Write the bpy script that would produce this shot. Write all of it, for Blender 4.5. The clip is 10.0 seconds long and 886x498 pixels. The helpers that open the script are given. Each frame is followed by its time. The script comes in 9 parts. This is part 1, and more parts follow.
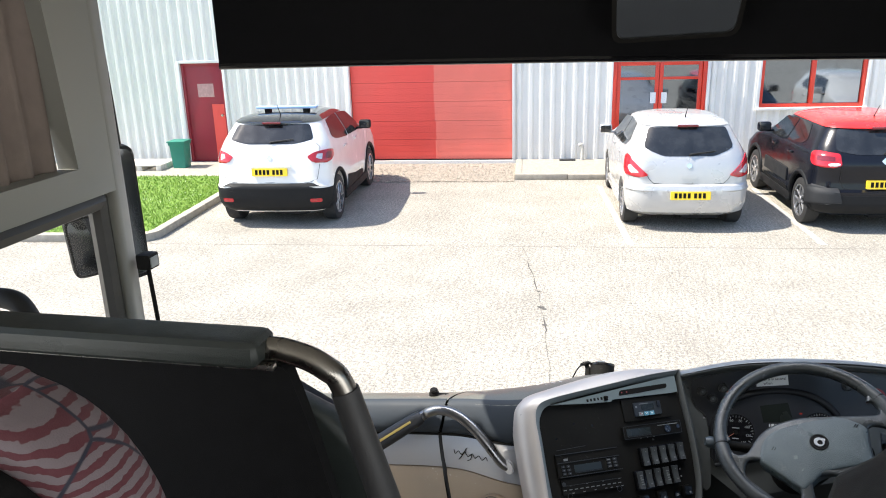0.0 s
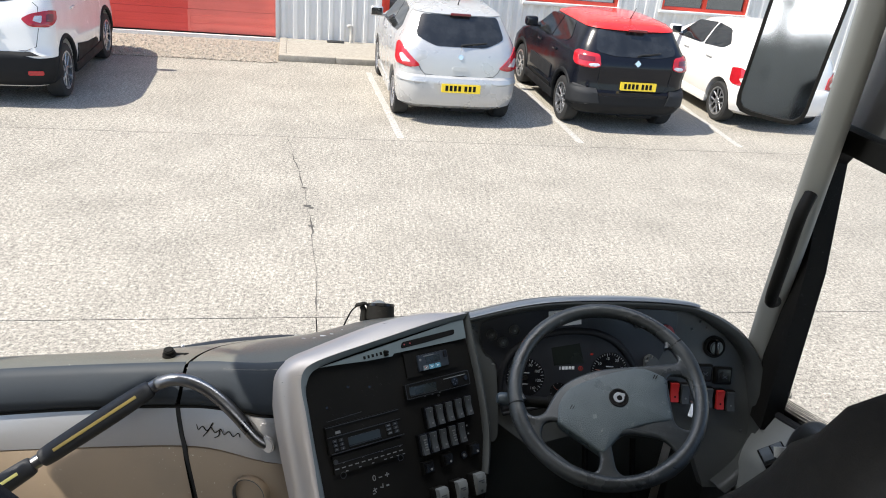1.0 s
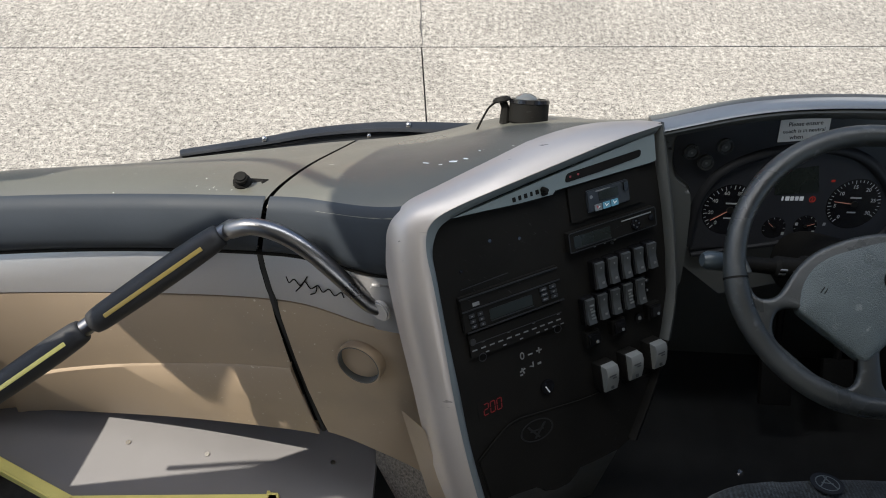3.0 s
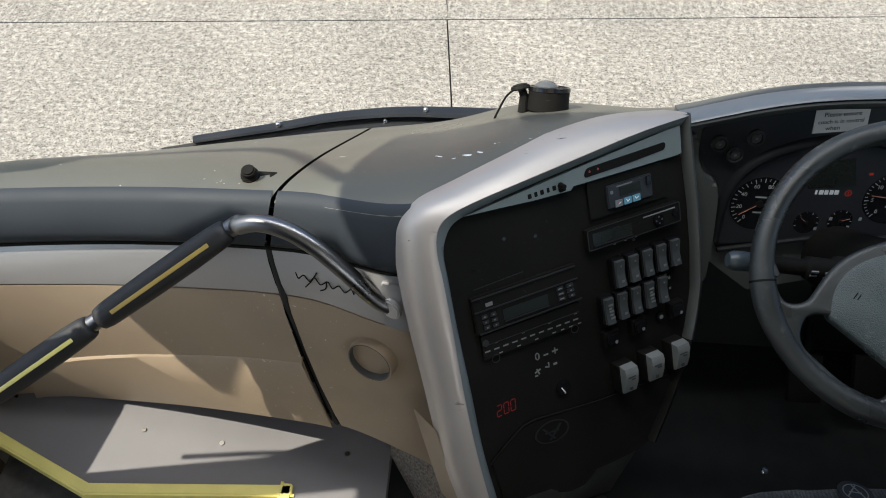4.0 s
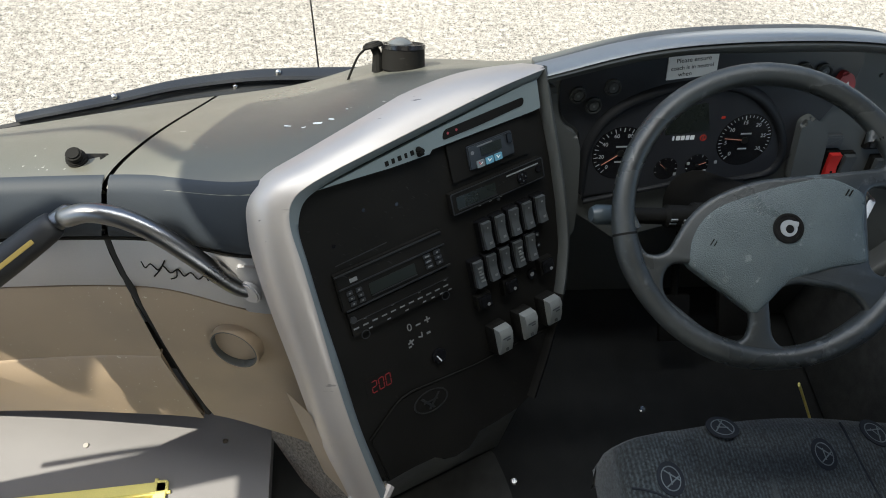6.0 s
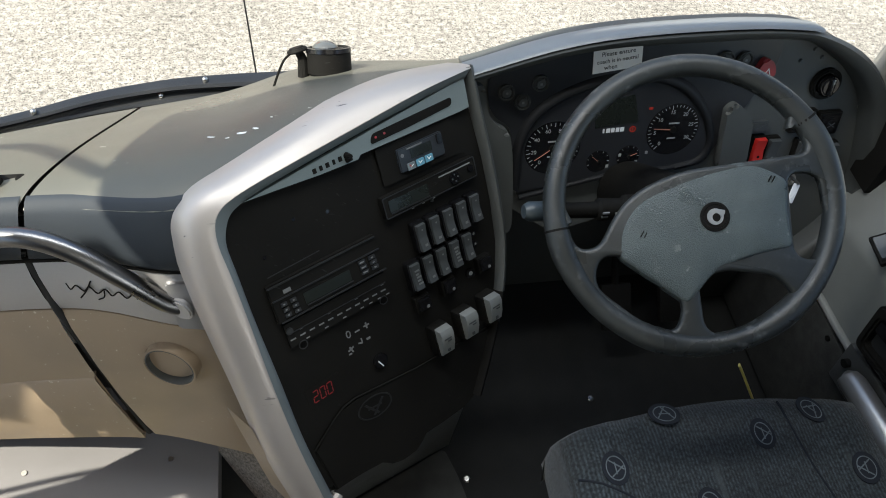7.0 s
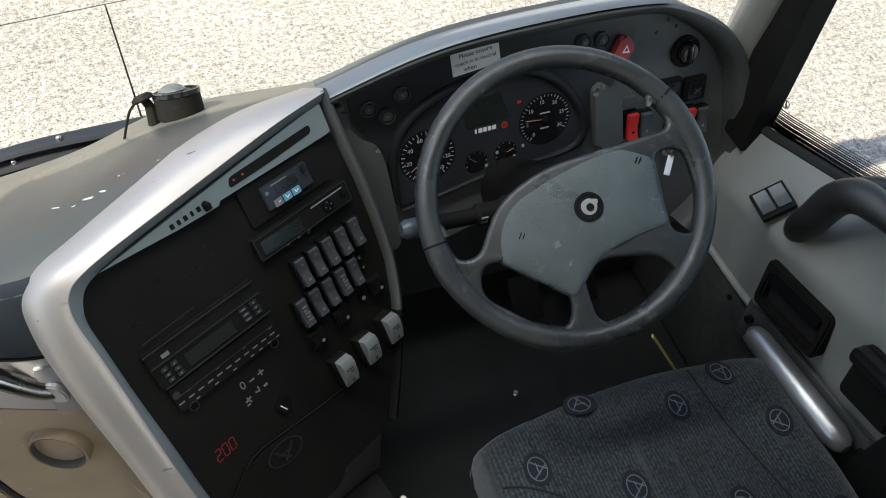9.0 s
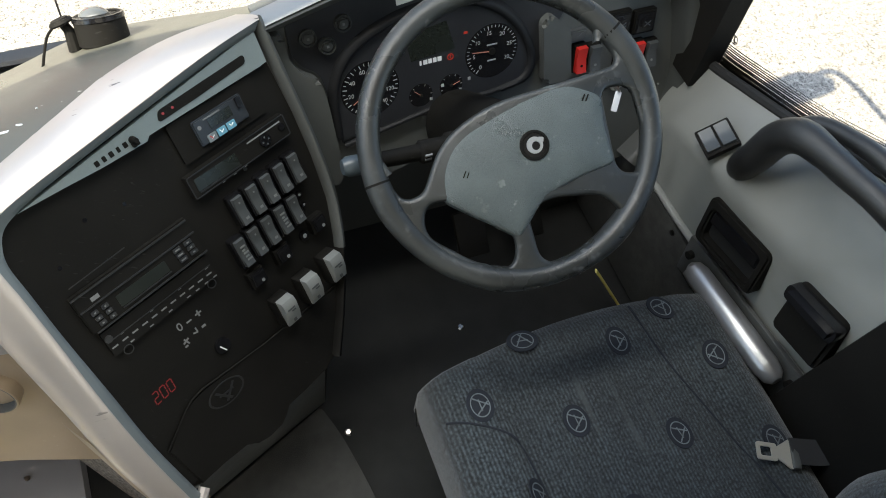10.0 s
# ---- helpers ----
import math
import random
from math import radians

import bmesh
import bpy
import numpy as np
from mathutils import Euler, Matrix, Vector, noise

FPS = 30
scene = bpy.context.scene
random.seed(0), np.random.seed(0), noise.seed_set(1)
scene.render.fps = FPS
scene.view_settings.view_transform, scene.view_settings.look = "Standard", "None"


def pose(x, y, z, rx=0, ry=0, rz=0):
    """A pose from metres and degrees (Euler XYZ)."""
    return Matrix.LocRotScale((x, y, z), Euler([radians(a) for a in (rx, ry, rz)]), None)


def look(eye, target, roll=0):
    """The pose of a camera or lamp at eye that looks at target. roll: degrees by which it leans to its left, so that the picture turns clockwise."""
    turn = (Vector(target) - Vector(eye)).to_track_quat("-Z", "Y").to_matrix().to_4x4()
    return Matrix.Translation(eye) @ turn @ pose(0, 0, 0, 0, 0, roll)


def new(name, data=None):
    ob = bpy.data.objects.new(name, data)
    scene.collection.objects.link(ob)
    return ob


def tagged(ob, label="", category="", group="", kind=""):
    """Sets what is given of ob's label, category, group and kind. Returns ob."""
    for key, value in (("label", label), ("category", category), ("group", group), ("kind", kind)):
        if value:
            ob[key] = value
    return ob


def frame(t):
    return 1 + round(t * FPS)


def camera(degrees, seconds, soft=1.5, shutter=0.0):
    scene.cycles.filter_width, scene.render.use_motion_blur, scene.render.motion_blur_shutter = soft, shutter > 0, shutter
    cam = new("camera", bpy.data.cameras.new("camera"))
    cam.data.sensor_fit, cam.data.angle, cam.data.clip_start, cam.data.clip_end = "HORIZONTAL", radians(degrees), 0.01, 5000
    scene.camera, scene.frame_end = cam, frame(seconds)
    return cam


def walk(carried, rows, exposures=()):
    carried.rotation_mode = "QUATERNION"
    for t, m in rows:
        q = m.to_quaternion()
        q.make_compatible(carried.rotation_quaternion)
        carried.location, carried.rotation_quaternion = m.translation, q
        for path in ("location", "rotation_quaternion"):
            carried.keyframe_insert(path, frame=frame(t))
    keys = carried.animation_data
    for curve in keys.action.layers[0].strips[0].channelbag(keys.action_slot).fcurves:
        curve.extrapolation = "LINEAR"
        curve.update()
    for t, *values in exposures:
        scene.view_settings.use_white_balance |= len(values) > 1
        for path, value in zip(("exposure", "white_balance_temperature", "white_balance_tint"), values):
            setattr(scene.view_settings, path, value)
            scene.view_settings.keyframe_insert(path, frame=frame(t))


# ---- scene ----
from mathutils.geometry import tessellate_polygon
cam = camera(60.9, 10.0, soft=1.0)
PATH = [
    (0, (0.445, -0.52, 2.827), (0.037, 1.345, 2.23), -1.6),
    (0.2, (0.435, -0.49, 2.837), (0.043, 1.361, 2.188), -1.2),
    (0.5, (0.395, -0.35, 2.798), (0.143, 1.507, 2.097), 1.1),
    (0.7, (0.398, -0.239, 2.793), (0.304, 1.626, 2.077), 2.9),
    (1, (0.400, -0.003, 2.770), (0.617, 1.788, 1.907), 5.8),
    (1.5, (0.410, 0.168, 2.698), (0.448, 1.823, 1.576), 3.5),
    (2, (0.389, 0.360, 2.636), (0.260, 1.892, 1.356), -0.0),
    (2.5, (0.302, 0.510, 2.613), (0.201, 1.988, 1.269), 0.2),
    (2.7, (0.296, 0.605, 2.61), (0.31, 1.995, 1.173), 3.4),
    (4, (0.325, 0.757, 2.605), (0.256, 2.004, 1.043), 1.0),
    (4.5, (0.341, 0.802, 2.591), (0.387, 2.073, 1.047), 3.3),
    (5, (0.334, 0.819, 2.573), (0.481, 1.983, 0.953), 5.4),
    (6.5, (0.399, 0.826, 2.583), (0.661, 1.959, 0.955), 8.8),
    (7, (0.415, 0.836, 2.586), (0.75, 1.95, 0.959), 9.6),
    (7.5, (0.464, 0.832, 2.596), (0.881, 1.93, 0.978), 10.4),
    (8, (0.503, 0.837, 2.614), (0.961, 1.944, 1.012), 8.9),
    (8.5, (0.505, 0.886, 2.613), (0.931, 1.955, 0.977), 5.3),
    (9, (0.525, 0.875, 2.597), (1.013, 1.931, 0.97), 6.8),
    (9.1, (0.519, 0.855, 2.606), (0.991, 1.813, 0.915), 8.0),
    (9.3, (0.523, 0.884, 2.594), (1.051, 1.755, 0.873), 12.1),
    (9.5, (0.523, 0.904, 2.588), (1.078, 1.806, 0.892), 12.8),
    (10, (0.546, 0.901, 2.587), (1.113, 1.754, 0.868), 14.3),
]
EXPOSURES = [(0.0, 1.28, 6450, 10), (0.5, 1.18, 6450, 10), (1.0, 0.9, 6450, 10), (1.5, 0.84, 6450, 10), (2.0, 0.82, 6500, 10), (2.5, 0.72, 6500, 10), (4.5, 0.64, 6550, 6), (5.0, 1.02, 6550, 5), (6.5, 1.06, 6600, 6), (8.0, 1.05, 6650, 6), (8.5, 1.1, 6650, 6), (9.0, 1.15, 6650, 6), (9.5, 1.52, 6800, 6), (10.0, 1.66, 7000, 6)]
walk(cam, [(t, look(eye, target, roll)) for t, eye, target, roll in PATH], EXPOSURES)

# ---- sky and sun ----
WINDOW_FILL = 30
SCREEN_FILL = 9
SUN_DIR = Vector((-0.70, -0.12, 1.0)).normalized()  # towards the sun
world = bpy.data.worlds.new("daylight")
scene.world = world
world.use_nodes = True
wn = world.node_tree
sky = wn.nodes.new("ShaderNodeTexSky")
sky.sky_type = "NISHITA"
sky.sun_disc = False
sky.sun_elevation = math.asin(SUN_DIR.z)
sky.sun_rotation = math.atan2(SUN_DIR.x, SUN_DIR.y)
bg = wn.nodes["Background"]
bg.inputs["Strength"].default_value = 0.15
wn.links.new(sky.outputs[0], bg.inputs["Color"])
sun_data = bpy.data.lights.new("sun", "SUN")
sun_data.energy = 4.2
sun_data.angle = radians(0.5)
sun_data.color = (1.0, 0.94, 0.83)
sun = new("sun", sun_data)
sun.matrix_world = look((0, 0, 30), Vector((0, 0, 30)) - SUN_DIR)
# added fill lamps at the passenger windows behind the camera, boosting the sky's light
for lx, tx in ((-0.97, 1.0), (1.72, -1.0)):
    ld = bpy.data.lights.new("window_light", "AREA")
    ld.shape, ld.size, ld.size_y, ld.energy, ld.color = "RECTANGLE", 4.2, 0.85, WINDOW_FILL, (1.0, 0.98, 0.95)
    lo_ = new("window_light", ld)
    lo_.matrix_world = look((lx, -2.3, 2.33), (lx + tx, -2.3, 2.33)) @ Matrix.Identity(4)
# added lamp hidden between windscreen and blind, filling in for sky light from above
ld = bpy.data.lights.new("screen_fill", "AREA")
ld.shape, ld.size, ld.size_y, ld.energy, ld.color = "RECTANGLE", 1.7, 0.16, SCREEN_FILL, (0.96, 0.98, 1.0)
lo_ = new("screen_fill", ld)
lo_.matrix_world = pose(0.42, 1.76, 2.86, 0, 0, 0)


# ---- materials ----
def mat(name, col, rough=0.5, metal=0.0, var=0.12, vscale=6.0, bump=0.0, bscale=400.0, col2=None, grime=0.0, spec=0.5, coat=0.0, stretch=None):
    """Principled surface: base colour broken up at two scales, fine relief, uneven gloss."""
    m = bpy.data.materials.new(name)
    m.use_nodes = True
    nt = m.node_tree
    b = nt.nodes["Principled BSDF"]
    b.inputs["Metallic"].default_value = metal
    b.inputs["Specular IOR Level"].default_value = spec
    b.inputs["Coat Weight"].default_value = coat
    tc = nt.nodes.new("ShaderNodeTexCoord")
    src = tc.outputs["Object"]
    if stretch:
        mp = nt.nodes.new("ShaderNodeMapping")
        mp.inputs["Scale"].default_value = stretch
        nt.links.new(src, mp.inputs["Vector"])
        src = mp.outputs[0]
    n1 = nt.nodes.new("ShaderNodeTexNoise")
    n1.inputs["Scale"].default_value = vscale
    n1.inputs["Detail"].default_value = 6
    n2 = nt.nodes.new("ShaderNodeTexNoise")
    n2.inputs["Scale"].default_value = bscale
    n2.inputs["Detail"].default_value = 3
    nt.links.new(src, n1.inputs["Vector"])
    nt.links.new(src, n2.inputs["Vector"])
    mixf = nt.nodes.new("ShaderNodeMath")
    mixf.operation = "MULTIPLY_ADD"
    mixf.inputs[1].default_value = 0.35
    nt.links.new(n2.outputs["Fac"], mixf.inputs[0])
    sc = nt.nodes.new("ShaderNodeMath")
    sc.operation = "MULTIPLY"
    sc.inputs[1].default_value = 0.65
    nt.links.new(n1.outputs["Fac"], sc.inputs[0])
    nt.links.new(sc.outputs[0], mixf.inputs[2])
    ramp = nt.nodes.new("ShaderNodeValToRGB")
    c2 = col2 or tuple(min(1, c * (1 + var)) for c in col)
    c1 = tuple(c * (1 - var) for c in col)
    ramp.color_ramp.elements[0].position = 0.35
    ramp.color_ramp.elements[1].position = 0.65
    ramp.color_ramp.elements[0].color = (*c1, 1)
    ramp.color_ramp.elements[1].color = (*c2, 1)
    nt.links.new(mixf.outputs[0], ramp.inputs[0])
    nt.links.new(ramp.outputs[0], b.inputs["Base Color"])
    rr = nt.nodes.new("ShaderNodeMapRange")
    rr.inputs["From Min"].default_value, rr.inputs["From Max"].default_value = 0.3, 0.7
    rr.inputs["To Min"].default_value = max(0.02, rough - 0.08 - grime)
    rr.inputs["To Max"].default_value = min(1, rough + 0.08 + grime)
    nt.links.new(n1.outputs["Fac"], rr.inputs["Value"])
    nt.links.new(rr.outputs[0], b.inputs["Roughness"])
    if bump:
        bp = nt.nodes.new("ShaderNodeBump")
        bp.inputs["Strength"].default_value = bump
        bp.inputs["Distance"].default_value = 0.002
        nt.links.new(n2.outputs["Fac"], bp.inputs["Height"])
        nt.links.new(bp.outputs[0], b.inputs["Normal"])
    return m


def glass(name, tint=(1, 1, 1), ior=1.3):
    m = bpy.data.materials.new(name)
    m.use_nodes = True
    nt = m.node_tree
    nt.nodes.remove(nt.nodes["Principled BSDF"])
    tr = nt.nodes.new("ShaderNodeBsdfTransparent")
    tr.inputs[0].default_value = (*tint, 1)
    gl = nt.nodes.new("ShaderNodeBsdfGlossy")
    gl.inputs["Roughness"].default_value = 0.01
    fr = nt.nodes.new("ShaderNodeFresnel")
    fr.inputs["IOR"].default_value = ior
    mx = nt.nodes.new("ShaderNodeMixShader")
    nt.links.new(fr.outputs[0], mx.inputs[0])
    nt.links.new(tr.outputs[0], mx.inputs[1])
    nt.links.new(gl.outputs[0], mx.inputs[2])
    nt.links.new(mx.outputs[0], nt.nodes["Material Output"].inputs[0])
    return m


def glass_sheet(rows, inside):
    """A pane whose face looks to the inside."""
    bm = bmesh.new()
    skin(bm, rows)
    bm.normal_update()
    f = bm.faces[:][len(bm.faces) // 2]
    if f.normal.dot(Vector(inside) - f.calc_center_median()) < 0:
        bmesh.ops.reverse_faces(bm, faces=bm.faces[:])
    return bm


def glow(name, col, strength):
    m = bpy.data.materials.new(name)
    m.use_nodes = True
    b = m.node_tree.nodes["Principled BSDF"]
    b.inputs["Base Color"].default_value = (*[c * 0.2 for c in col], 1)
    b.inputs["Emission Color"].default_value = (*col, 1)
    b.inputs["Emission Strength"].default_value = strength
    return m


M = dict(
    deck=mat("dash_top_vinyl", (0.098, 0.096, 0.080), 0.36, var=0.1, vscale=3, bump=0.15, bscale=900, grime=0.05),
    roll=mat("dash_roll_grey", (0.030, 0.036, 0.044), 0.6, spec=0.22, var=0.12, bump=0.15, bscale=900),
    beige=mat("beige_trim", (0.33, 0.250, 0.172), 0.55, var=0.05, vscale=2.5, bump=0.1, bscale=1200, grime=0.03),
    silver=mat("silver_painted_trim", (0.475, 0.432, 0.40), 0.48, metal=0.45, var=0.06, vscale=5, bump=0.05, bscale=1500),
    silver_strip=mat("silver_strip", (0.45, 0.445, 0.455), 0.40, metal=0.6, var=0.05, vscale=3),
    black=mat("black_panel", (0.0105, 0.0100, 0.0090), 0.6, var=0.25, bump=0.15, bscale=1500, spec=0.08),
    black_gloss=mat("black_gloss", (0.008, 0.008, 0.009), 0.18, var=0.1),
    black_soft=mat("black_padding", (0.016, 0.016, 0.017), 0.6, var=0.2, bump=0.3, bscale=700),
    rail_steel=mat("polished_rail", (0.19, 0.19, 0.195), 0.32, metal=1.0, var=0.08, vscale=14),
    rubber=mat("rubber", (0.012, 0.012, 0.012), 0.7, var=0.2),
    charcoal=mat("charcoal_dash", (0.074, 0.078, 0.075), 0.5, var=0.08, bump=0.25, bscale=1100),
    cluster=mat("cluster_dark", (0.022, 0.023, 0.026), 0.35, var=0.15),
    wheel=mat("steering_grey", (0.027, 0.030, 0.030), 0.36, var=0.28, vscale=8, bump=0.25, bscale=1300, grime=0.06),
    hub=mat("steering_hub", (0.066, 0.082, 0.083), 0.36, var=0.22, vscale=14, bump=0.8, bscale=520, grime=0.05),
    tube_silver=mat("satin_silver_tube", (0.36, 0.36, 0.36), 0.38, metal=0.75, var=0.05, vscale=6),
    steel=mat("brushed_steel", (0.52, 0.50, 0.47), 0.28, metal=1.0, var=0.06, vscale=20),
    darksteel=mat("bronze_steel", (0.17, 0.16, 0.145), 0.28, metal=1.0, var=0.08, vscale=20),
    white=mat("white_print", (0.75, 0.76, 0.76), 0.5, var=0.03),
    grey_key=mat("grey_key", (0.056, 0.061, 0.063), 0.45, var=0.08),
    light_key=mat("light_key", (0.19, 0.20, 0.195), 0.45, var=0.06),
    red=mat("red_plastic", (0.50, 0.026, 0.022), 0.35, var=0.06),
    dull_red=mat("hazard_red", (0.30, 0.03, 0.035), 0.4, var=0.1),
    yellow=mat("yellow_edge", (0.80, 0.70, 0.22), 0.5, var=0.08, vscale=14, grime=0.05),
    print_dim=mat("dim_print", (0.17, 0.175, 0.175), 0.5),
    trim_grey=mat("grey_trim", (0.228, 0.234, 0.22), 0.6, var=0.06, vscale=3, bump=0.15, bscale=900),
    lining=mat("lining_grey", (0.105, 0.105, 0.10), 0.6, var=0.06, vscale=2, bump=0.1, bscale=900),
    pillar=mat("pillar_grey", (0.25, 0.248, 0.225), 0.55, var=0.05, vscale=2, bump=0.1, bscale=900),
    floor=mat("floor_vinyl", (0.019, 0.0195, 0.019), 0.65, spec=0.2, var=0.25, vscale=20, bump=0.3, bscale=500),
    landing=mat("grey_step_vinyl", (0.175, 0.168, 0.17), 0.55, var=0.06, vscale=8, bump=0.15, bscale=600),
    carpet=mat("speckled_carpet", (0.15, 0.13, 0.105), 0.95, var=0.6, vscale=150, bump=0.8, bscale=350, col2=(0.28, 0.24, 0.2)),
    ceiling=mat("ceiling_cloth", (0.62, 0.60, 0.55), 0.9, var=0.04, vscale=10),
    curtain=mat("curtain_cloth", (0.19, 0.155, 0.135), 0.9, var=0.12, vscale=20, bump=0.4, bscale=600),
    clear=glass("clear_glass"),
    teal_lcd=glow("cool_display", (0.25, 0.65, 0.9), 0.09),
    lcd=mat("lcd_green_grey", (0.014, 0.017, 0.014), 0.25, var=0.1),
    red_led=glow("red_digits", (1.0, 0.05, 0.06), 0.008),
    red_lamp=glow("red_telltale", (0.9, 0.06, 0.03), 0.07),
    chrome=mat("chrome", (0.75, 0.76, 0.78), 0.12, metal=1.0, var=0.03),
    buckle=mat("buckle_steel", (0.50, 0.48, 0.42), 0.35, metal=0.4, var=0.06),
    webbing=mat("webbing", (0.018, 0.018, 0.019), 0.85, var=0.3, vscale=80, bump=0.5, bscale=900),
)



def scuff(m, col, scale, stretch, lo, hi, patch=3.0):
    """Scratches and specks of another colour, gathered in patches."""
    nt = m.node_tree
    b = nt.nodes["Principled BSDF"]
    base = b.inputs["Base Color"].links[0].from_socket
    tc = nt.nodes.new("ShaderNodeTexCoord")
    mp = nt.nodes.new("ShaderNodeMapping")
    mp.inputs["Scale"].default_value = stretch
    mp.inputs["Rotation"].default_value = (0.4, 0.3, 0.7)
    nt.links.new(tc.outputs["Object"], mp.inputs["Vector"])
    n1 = nt.nodes.new("ShaderNodeTexNoise")
    n1.inputs["Scale"].default_value = scale
    n1.inputs["Detail"].default_value = 3
    nt.links.new(mp.outputs[0], n1.inputs["Vector"])
    n2 = nt.nodes.new("ShaderNodeTexNoise")
    n2.inputs["Scale"].default_value = patch
    nt.links.new(tc.outputs["Object"], n2.inputs["Vector"])
    r1 = nt.nodes.new("ShaderNodeMapRange")
    r1.inputs["From Min"].default_value, r1.inputs["From Max"].default_value = lo, hi
    nt.links.new(n1.outputs["Fac"], r1.inputs["Value"])
    r2 = nt.nodes.new("ShaderNodeMapRange")
    r2.inputs["From Min"].default_value, r2.inputs["From Max"].default_value = 0.48, 0.62
    nt.links.new(n2.outputs["Fac"], r2.inputs["Value"])
    mu = nt.nodes.new("ShaderNodeMath")
    mu.operation = "MULTIPLY"
    nt.links.new(r1.outputs[0], mu.inputs[0])
    nt.links.new(r2.outputs[0], mu.inputs[1])
    mx = nt.nodes.new("ShaderNodeMix")
    mx.data_type = "RGBA"
    nt.links.new(mu.outputs[0], mx.inputs["Factor"])
    nt.links.new(base, mx.inputs["A"])
    mx.inputs["B"].default_value = (*col, 1)
    nt.links.new(mx.outputs["Result"], b.inputs["Base Color"])


scuff(M["silver"], (0.12, 0.11, 0.11), 34, (0.6, 5, 2.5), 0.685, 0.72, 5)
scuff(M["silver"], (0.47, 0.42, 0.40), 3, (1, 1, 1), 0.45, 0.75, 2)
scuff(M["black"], (0.035, 0.035, 0.034), 60, (1, 6, 1), 0.66, 0.74, 5)
scuff(M["deck"], (0.42, 0.42, 0.38), 90, (1, 1, 1), 0.70, 0.73, 5)
scuff(M["beige"], (0.55, 0.48, 0.36), 120, (1, 1, 1), 0.68, 0.73, 3)
scuff(M["beige"], (0.24, 0.19, 0.14), 5, (1, 1, 1), 0.50, 0.80, 1.5)
scuff(M["hub"], (0.18, 0.19, 0.19), 60, (1, 1, 1), 0.64, 0.72, 8)
scuff(M["wheel"], (0.10, 0.105, 0.105), 50, (1, 1, 1), 0.58, 0.72, 7)
scuff(M["trim_grey"], (0.16, 0.165, 0.15), 4, (1, 1, 1), 0.5, 0.75, 2)

# ---- mesh helpers ----
def mesh_of(name, bm, material, smooth=None):
    me = bpy.data.meshes.new(name)
    if material is not M["clear"]:
        bmesh.ops.recalc_face_normals(bm, faces=bm.faces[:])
    bm.to_mesh(me)
    bm.free()
    for k in material if isinstance(material, (list, tuple)) else [material]:
        me.materials.append(k)
    if smooth is not None:
        me.polygons.foreach_set("use_smooth", [True] * len(me.polygons))
        me.set_sharp_from_angle(angle=radians(smooth))
    return me


def thing(name, label, category, at=(0, 0, 0), group="", kind=""):
    """A top-level empty at the base of a thing."""
    ob = new(name)
    ob.empty_display_size = 0.05
    ob.location = at
    return tagged(ob, label, category, group, kind)


def part(name, bm, material, parent=None, label="", smooth=35):
    ob = new(name, mesh_of(name, bm, material, smooth))
    if parent is not None:
        ob.parent = parent
        org = parent.location if parent.parent is None else parent.parent.location
        if parent.parent is None:
            ob.matrix_parent_inverse = Matrix.Translation(parent.location).inverted()
    return tagged(ob, label)


def structure(name, bm, material, label, category, smooth=35):
    ob = new(name, mesh_of(name, bm, material, smooth))
    return tagged(ob, label, category, kind="structure")


def solo(name, bm, material, label, category, group="", smooth=35):
    ob = new(name, mesh_of(name, bm, material, smooth))
    return tagged(ob, label, category, group)


def box(bm, c, s, bevel=0.0, m=None, seg=2):
    mm = Matrix.Translation(c) @ Matrix.Diagonal((*s, 1))
    if m is not None:
        mm = m @ mm
    vs = bmesh.ops.create_cube(bm, size=1, matrix=mm)["verts"]
    if bevel:
        es = list({e for v in vs for e in v.link_edges})
        bmesh.ops.bevel(bm, geom=es, offset=bevel, segments=seg, affect="EDGES", profile=0.6)
    return bm


def cyl(bm, r, h, m, seg=24, r2=None, bevel=0.0):
    """A drum of height h on the local z of m, its base at 0."""
    vs = bmesh.ops.create_cone(bm, cap_ends=True, segments=seg, radius1=r, radius2=r if r2 is None else r2, depth=h, matrix=m @ Matrix.Translation((0, 0, h / 2)))["verts"]
    if bevel:
        es = [e for e in {e for v in vs for e in v.link_edges} if any(len(f.verts) > 4 for f in e.link_faces)]
        bmesh.ops.bevel(bm, geom=es, offset=bevel, segments=2, affect="EDGES")
    return bm


def prism(bm, poly, d0, d1, m, bevel=0.0):
    """A polygon in the u,v plane of m, from d0 to d1 along its normal."""
    lo = [bm.verts.new(m @ Vector((u, v, d0))) for u, v in poly]
    hi = [bm.verts.new(m @ Vector((u, v, d1))) for u, v in poly]
    n = len(poly)
    bm.faces.new(lo[::-1])
    top = bm.faces.new(hi)
    for i in range(n):
        bm.faces.new((lo[i], lo[(i + 1) % n], hi[(i + 1) % n], hi[i]))
    if bevel:
        bmesh.ops.bevel(bm, geom=list(top.edges), offset=bevel, segments=2, affect="EDGES")
    return bm


def rounded(poly, r, n=5):
    """Rounds the corners of a polygon."""
    out = []
    k = len(poly)
    rs = r if isinstance(r, (list, tuple)) else [r] * k
    for i in range(k):
        p = Vector(poly[i])
        a, b = Vector(poly[i - 1]) - p, Vector(poly[(i + 1) % k]) - p
        rr = min(rs[i], a.length * 0.48, b.length * 0.48)
        if rr < 1e-5:
            out.append(tuple(p))
            continue
        s, e = p + a.normalized() * rr, p + b.normalized() * rr
        for j in range(n + 1):
            t = j / n
            out.append(tuple((1 - t) ** 2 * s + 2 * t * (1 - t) * p + t * t * e))
    return out


